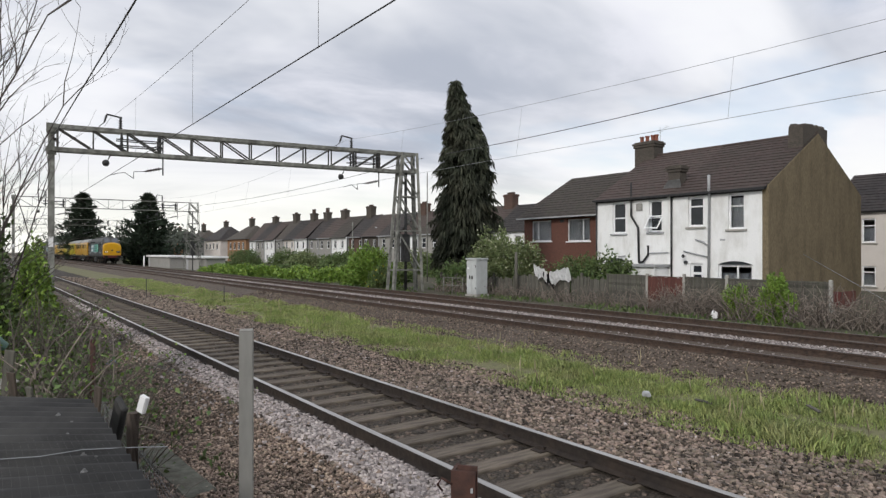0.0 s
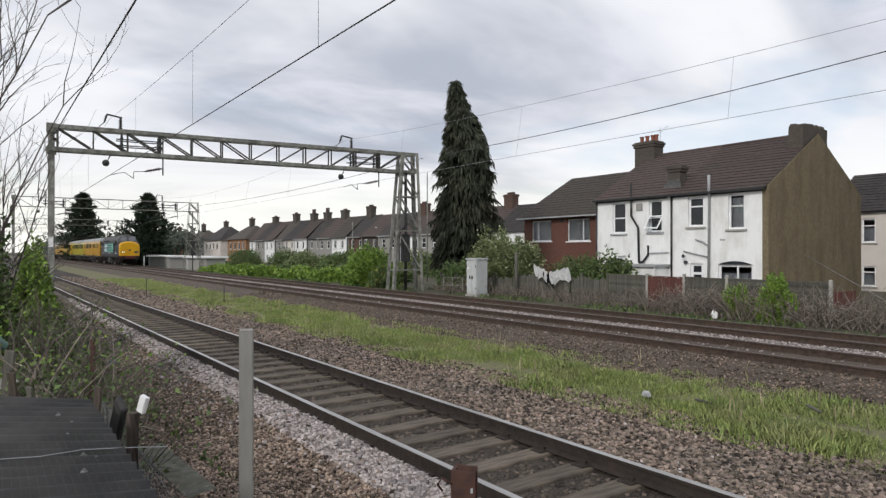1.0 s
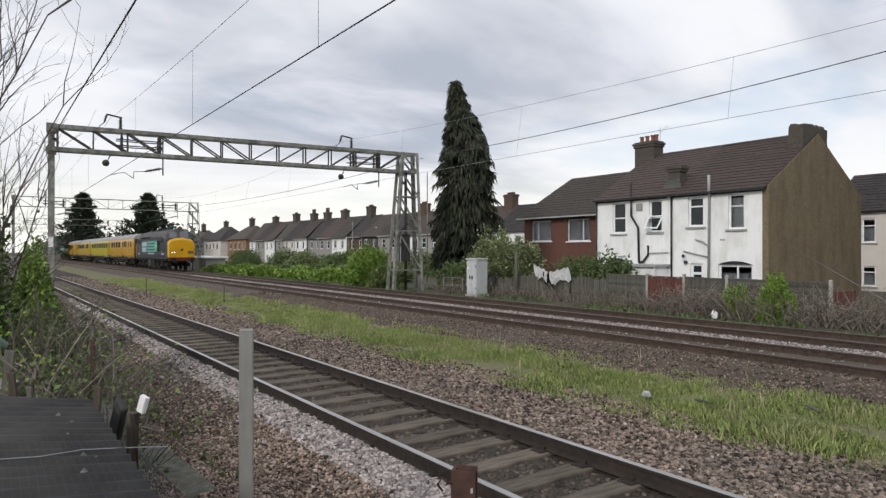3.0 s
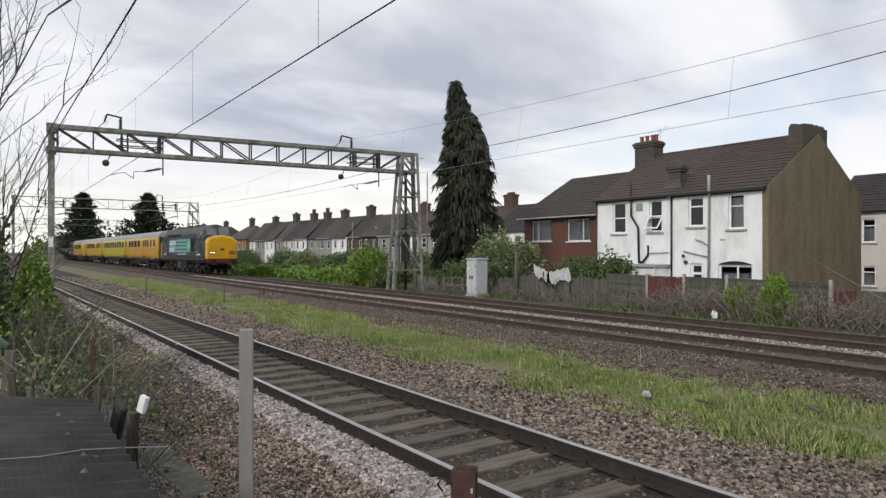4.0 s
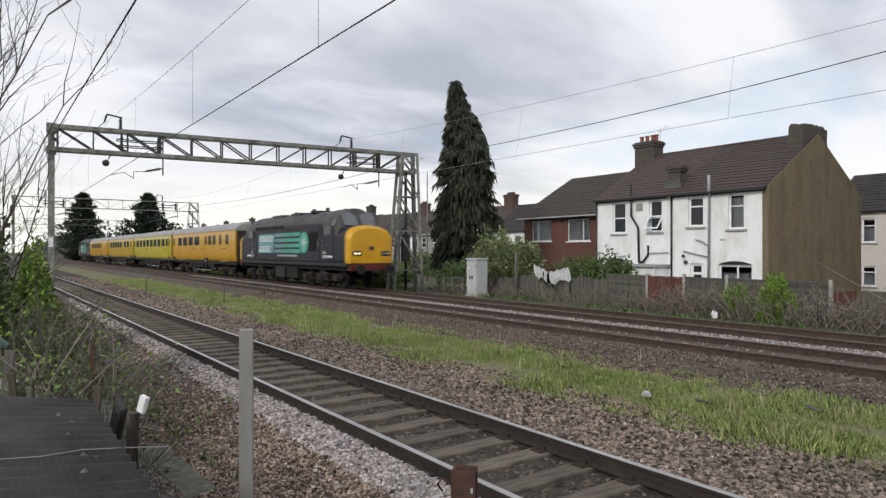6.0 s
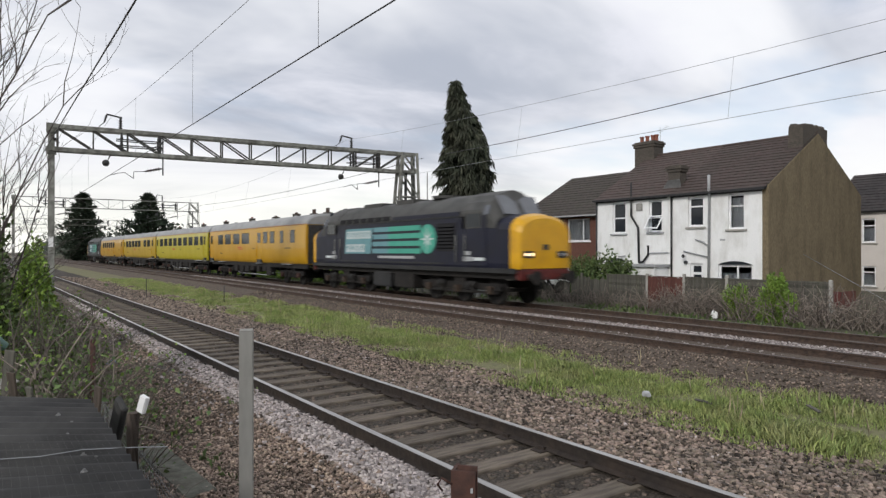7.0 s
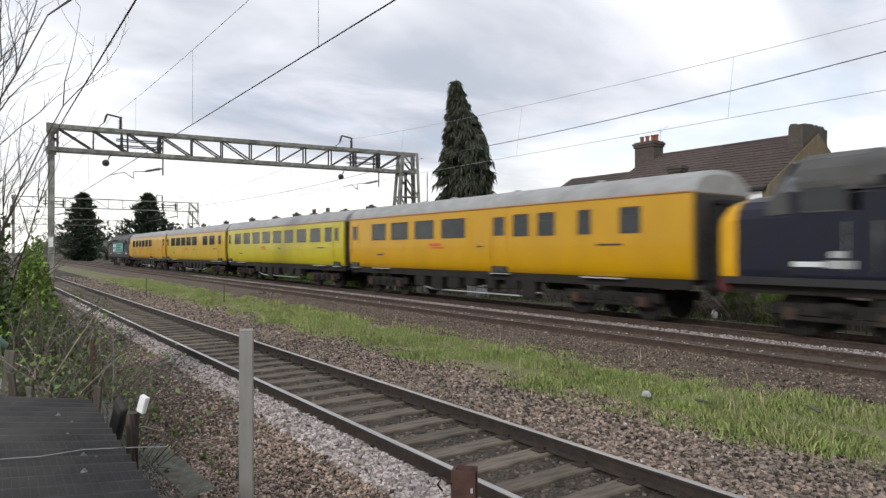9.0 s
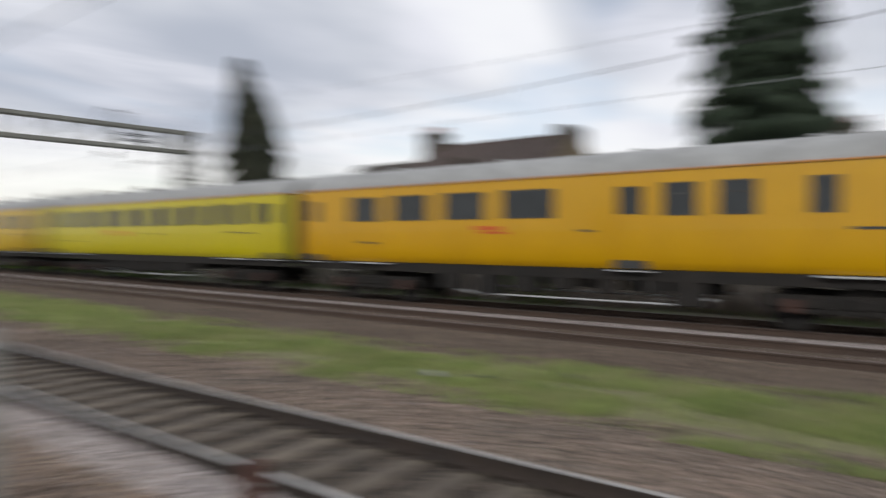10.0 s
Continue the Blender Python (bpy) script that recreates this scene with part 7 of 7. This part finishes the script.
    ob = mesh_object("concrete_slab", soft_box(-1.0, 1.0, -0.16, 0.16, -0.03, 0.03, 0.015, 1), surf("mossy_concrete", (0.15, 0.15, 0.125), (0.08, 0.082, 0.065), 9, 0.95, 0.4, dirt=(0.07, 0.06, 0.045), dirt_scale=2.5, dirt_amount=0.8))
    ob.matrix_basis = pose(-7.6, 1.72, -0.395, 4, 0, 3)
    tagged(ob, "grey-green concrete slab sunk in the ballast edge", "slab")
    wire("slack_wire", "slack pale wire across the shed roof", [[(-4.2, -0.9, 0.94), (-4.22, -0.3, 0.94), (-4.17, 0.07, 0.935), (-4.08, 0.25, 0.94), (-4.1, 0.45, 0.935), (-4.03, 0.7, 0.92), (-4.0, 0.88, 0.9)]], 0.0028, WIRE_PALE)
    # old boards leaning behind the shed
    rng = random.Random(3)
    for k in range(6):
        x, y = -6.4 - 0.35 * k + rng.uniform(-0.1, 0.1), 0.75 - 0.13 * k
        ob = mesh_object("leaning_board", soft_box(-0.06, 0.06, -0.012, 0.012, 0, rng.uniform(1.1, 1.6), 0.006, 1), FENCE_W if k % 3 else BARK)
        ob.matrix_basis = pose(x, y, -0.52, rng.uniform(-10, 10), rng.uniform(-14, 14), rng.uniform(-60, 60))
        tagged(ob, "grey rotten board standing in the brambles", "board", "leaning boards")
    ob = mesh_object("old_gate_stub", soft_box(-0.09, 0.09, -0.025, 0.025, 0, 0.6, 0.015, 1), SHED_M)
    ob.matrix_basis = pose(-5.75, 0.82, 0.35, 0, 28, 10)
    tagged(ob, "dark broken timber propped at the fence", "timber")
    ob = mesh_object("discarded_panel", soft_box(-0.16, 0.16, -0.012, 0.012, 0, 0.26, 0.01, 1), RENDER_G)
    ob.matrix_basis = pose(-8.3, 0.12, 0.45, -35, 0, 70)
    tagged(ob, "pale discarded panel caught in the brambles", "panel")
    ob = mesh_object("plastic_tub", lathe(bmesh.new(), [(0.05, 0), (0.065, 0.1), (0.07, 0.1), (0.07, 0.115), (0.06, 0.115), (0.048, 0.02)], pose(0, 0, 0), 14), surf("faded_green_plastic", (0.12, 0.2, 0.17), None, 5, 0.6, 0.1))
    ob.matrix_basis = pose(-8.9, 0.2, 0.95, 50, 20, 0)
    tagged(ob, "faded green plastic tub lying in the brambles", "tub")
    st = mesh_object("rusty_stake", tube(bmesh.new(), [(0, 0, -0.1), (0.02, 0, 1.5)], 0.03, 6), RUST)
    st.location = (-8.6, 1.05, -0.5)
    tagged(st, "rust-brown iron stake in the brambles", "stake")


build_near_things()


def build_litter():
    def blob(name, label, cat, p, r, mat, seed):
        bm = bmesh.new()
        bmesh.ops.create_icosphere(bm, subdivisions=2, radius=1)
        for v in bm.verts:
            k = 1 + 0.35 * noise.noise(v.co * 2 + Vector((seed, 0, 0)))
            v.co = Vector((v.co.x * r[0] * k, v.co.y * r[1] * k, max(-0.3, v.co.z) * r[2] * k))
        ob = tagged(mesh_object(name, bm, mat), label, cat)
        ob.location = p
        return ob

    blob("plastic_bag", "crumpled pale plastic bag in the grass", "litter", (-6.32, 8.5, -0.22), (0.085, 0.06, 0.07), PIPE_GREY, 1)
    blob("plastic_bag", "crumpled white bag beyond the tracks", "litter", (-13.5, 22.2, -0.4), (0.14, 0.1, 0.24), WHITE_P, 2)
    blob("plastic_bag", "faded blue scrap of plastic in the ballast", "litter", (-15.2, 2.2, -0.32), (0.22, 0.12, 0.08), surf("faded_blue", (0.16, 0.22, 0.36), None, 4, 0.8, 0.1), 3)
    for x, y, a in ((-5.56, 8.85, 20), (-4.38, 9.75, -30), (-18, 11.2, 60)):
        ob = mesh_object("scrap_board", soft_box(-0.13, 0.13, -0.03, 0.03, 0, 0.03, 0.008, 1), FENCE_W)
        ob.matrix_basis = pose(x, y, -0.24, 0, 8, a)
        tagged(ob, "small bleached scrap of timber in the grass", "litter", "scraps of timber")
    for i, (x, y, s, a) in enumerate(((-4.2, 22.6, 0.55, 30), (-2.6, 22.9, 0.4, -20), (-6.6, 22.8, 0.35, 70))):
        ob = mesh_object("broken_slab", soft_box(-s, s, -0.25, 0.25, -0.04, 0.04, 0.015, 1), CONCRETE)
        ob.matrix_basis = pose(x, y, -0.12, 0, 35 - 20 * i, a)
        tagged(ob, "broken concrete slab lying among the brambles", "slab", "broken slabs")
    # red skip-like panel and garden bits behind the gap
    t = thing("red_trailer", "low dark red trailer body in the garden", "trailer", pose(-11.1, 24.8, -0.45))
    part("side", soft_box(-0.9, 0.9, -0.03, 0.03, 0.45, 1.05, 0.01, 1), FENCE_R, t)
    for x in (-0.9, 0.85):
        part("end", boxes((x, x + 0.05, 0.03, 1.2, 0.45, 1.05)), FENCE_R, t)
    part("floor_board", boxes((-0.85, 0.85, 0.03, 1.2, 0.42, 0.5)), STEEL_DARK, t)
    part("leg", boxes((-0.8, -0.7, 0.2, 0.3, -0.1, 0.42), (0.7, 0.8, 0.2, 0.3, -0.1, 0.42), (-0.8, -0.7, 0.9, 1.0, -0.1, 0.42), (0.7, 0.8, 0.9, 1.0, -0.1, 0.42)), STEEL_DARK, t)
    bm = bmesh.new()
    tube(bm, [(-14.63, 31.6, 1.9), (-12.0, 28.9, 1.1), (-9.3, 26.1, 0.3), (-8.6, 25.4, -0.45)], 0.012, 5)
    tagged(mesh_object("guy_wire", bm, WIRE_PALE), "slack pale rope running down to the garden", "rope")


build_litter()

# ---- movement ----
TRAIN = [(0, -132.8), (1, -117.6), (2.5, -95.4), (4.5, -67.6), (5.5, -54.6), (7, -35.1), (8, -22.4), (9, -9.95), (10, 2.45)]


def train_x(t):
    for (a, p), (b, q) in zip(TRAIN, TRAIN[1:]):
        if t <= b:
            return p + (q - p) * (t - a) / (b - a)
    return TRAIN[-1][1]


def motions():
    for ob, off in ((loco_front, 0.6), (coach_a, 0.0), (coach_b, -20.35), (coach_c, -40.7), (coach_d, -61.05), (loco_rear, -99.0)):
        walk(ob, [(t, pose(x + off, 16.75, 0)) for t, x in TRAIN])
    # every wheelset rolls along the rails
    steps = [i / 30 for i in range(301)]
    for ob, x, r in WHEELS:
        walk(ob, [(t, Matrix.Translation((x, 0, r)) @ Matrix.Rotation((train_x(t) - train_x(0)) / r, 4, "Y")) for t in steps])


motions()
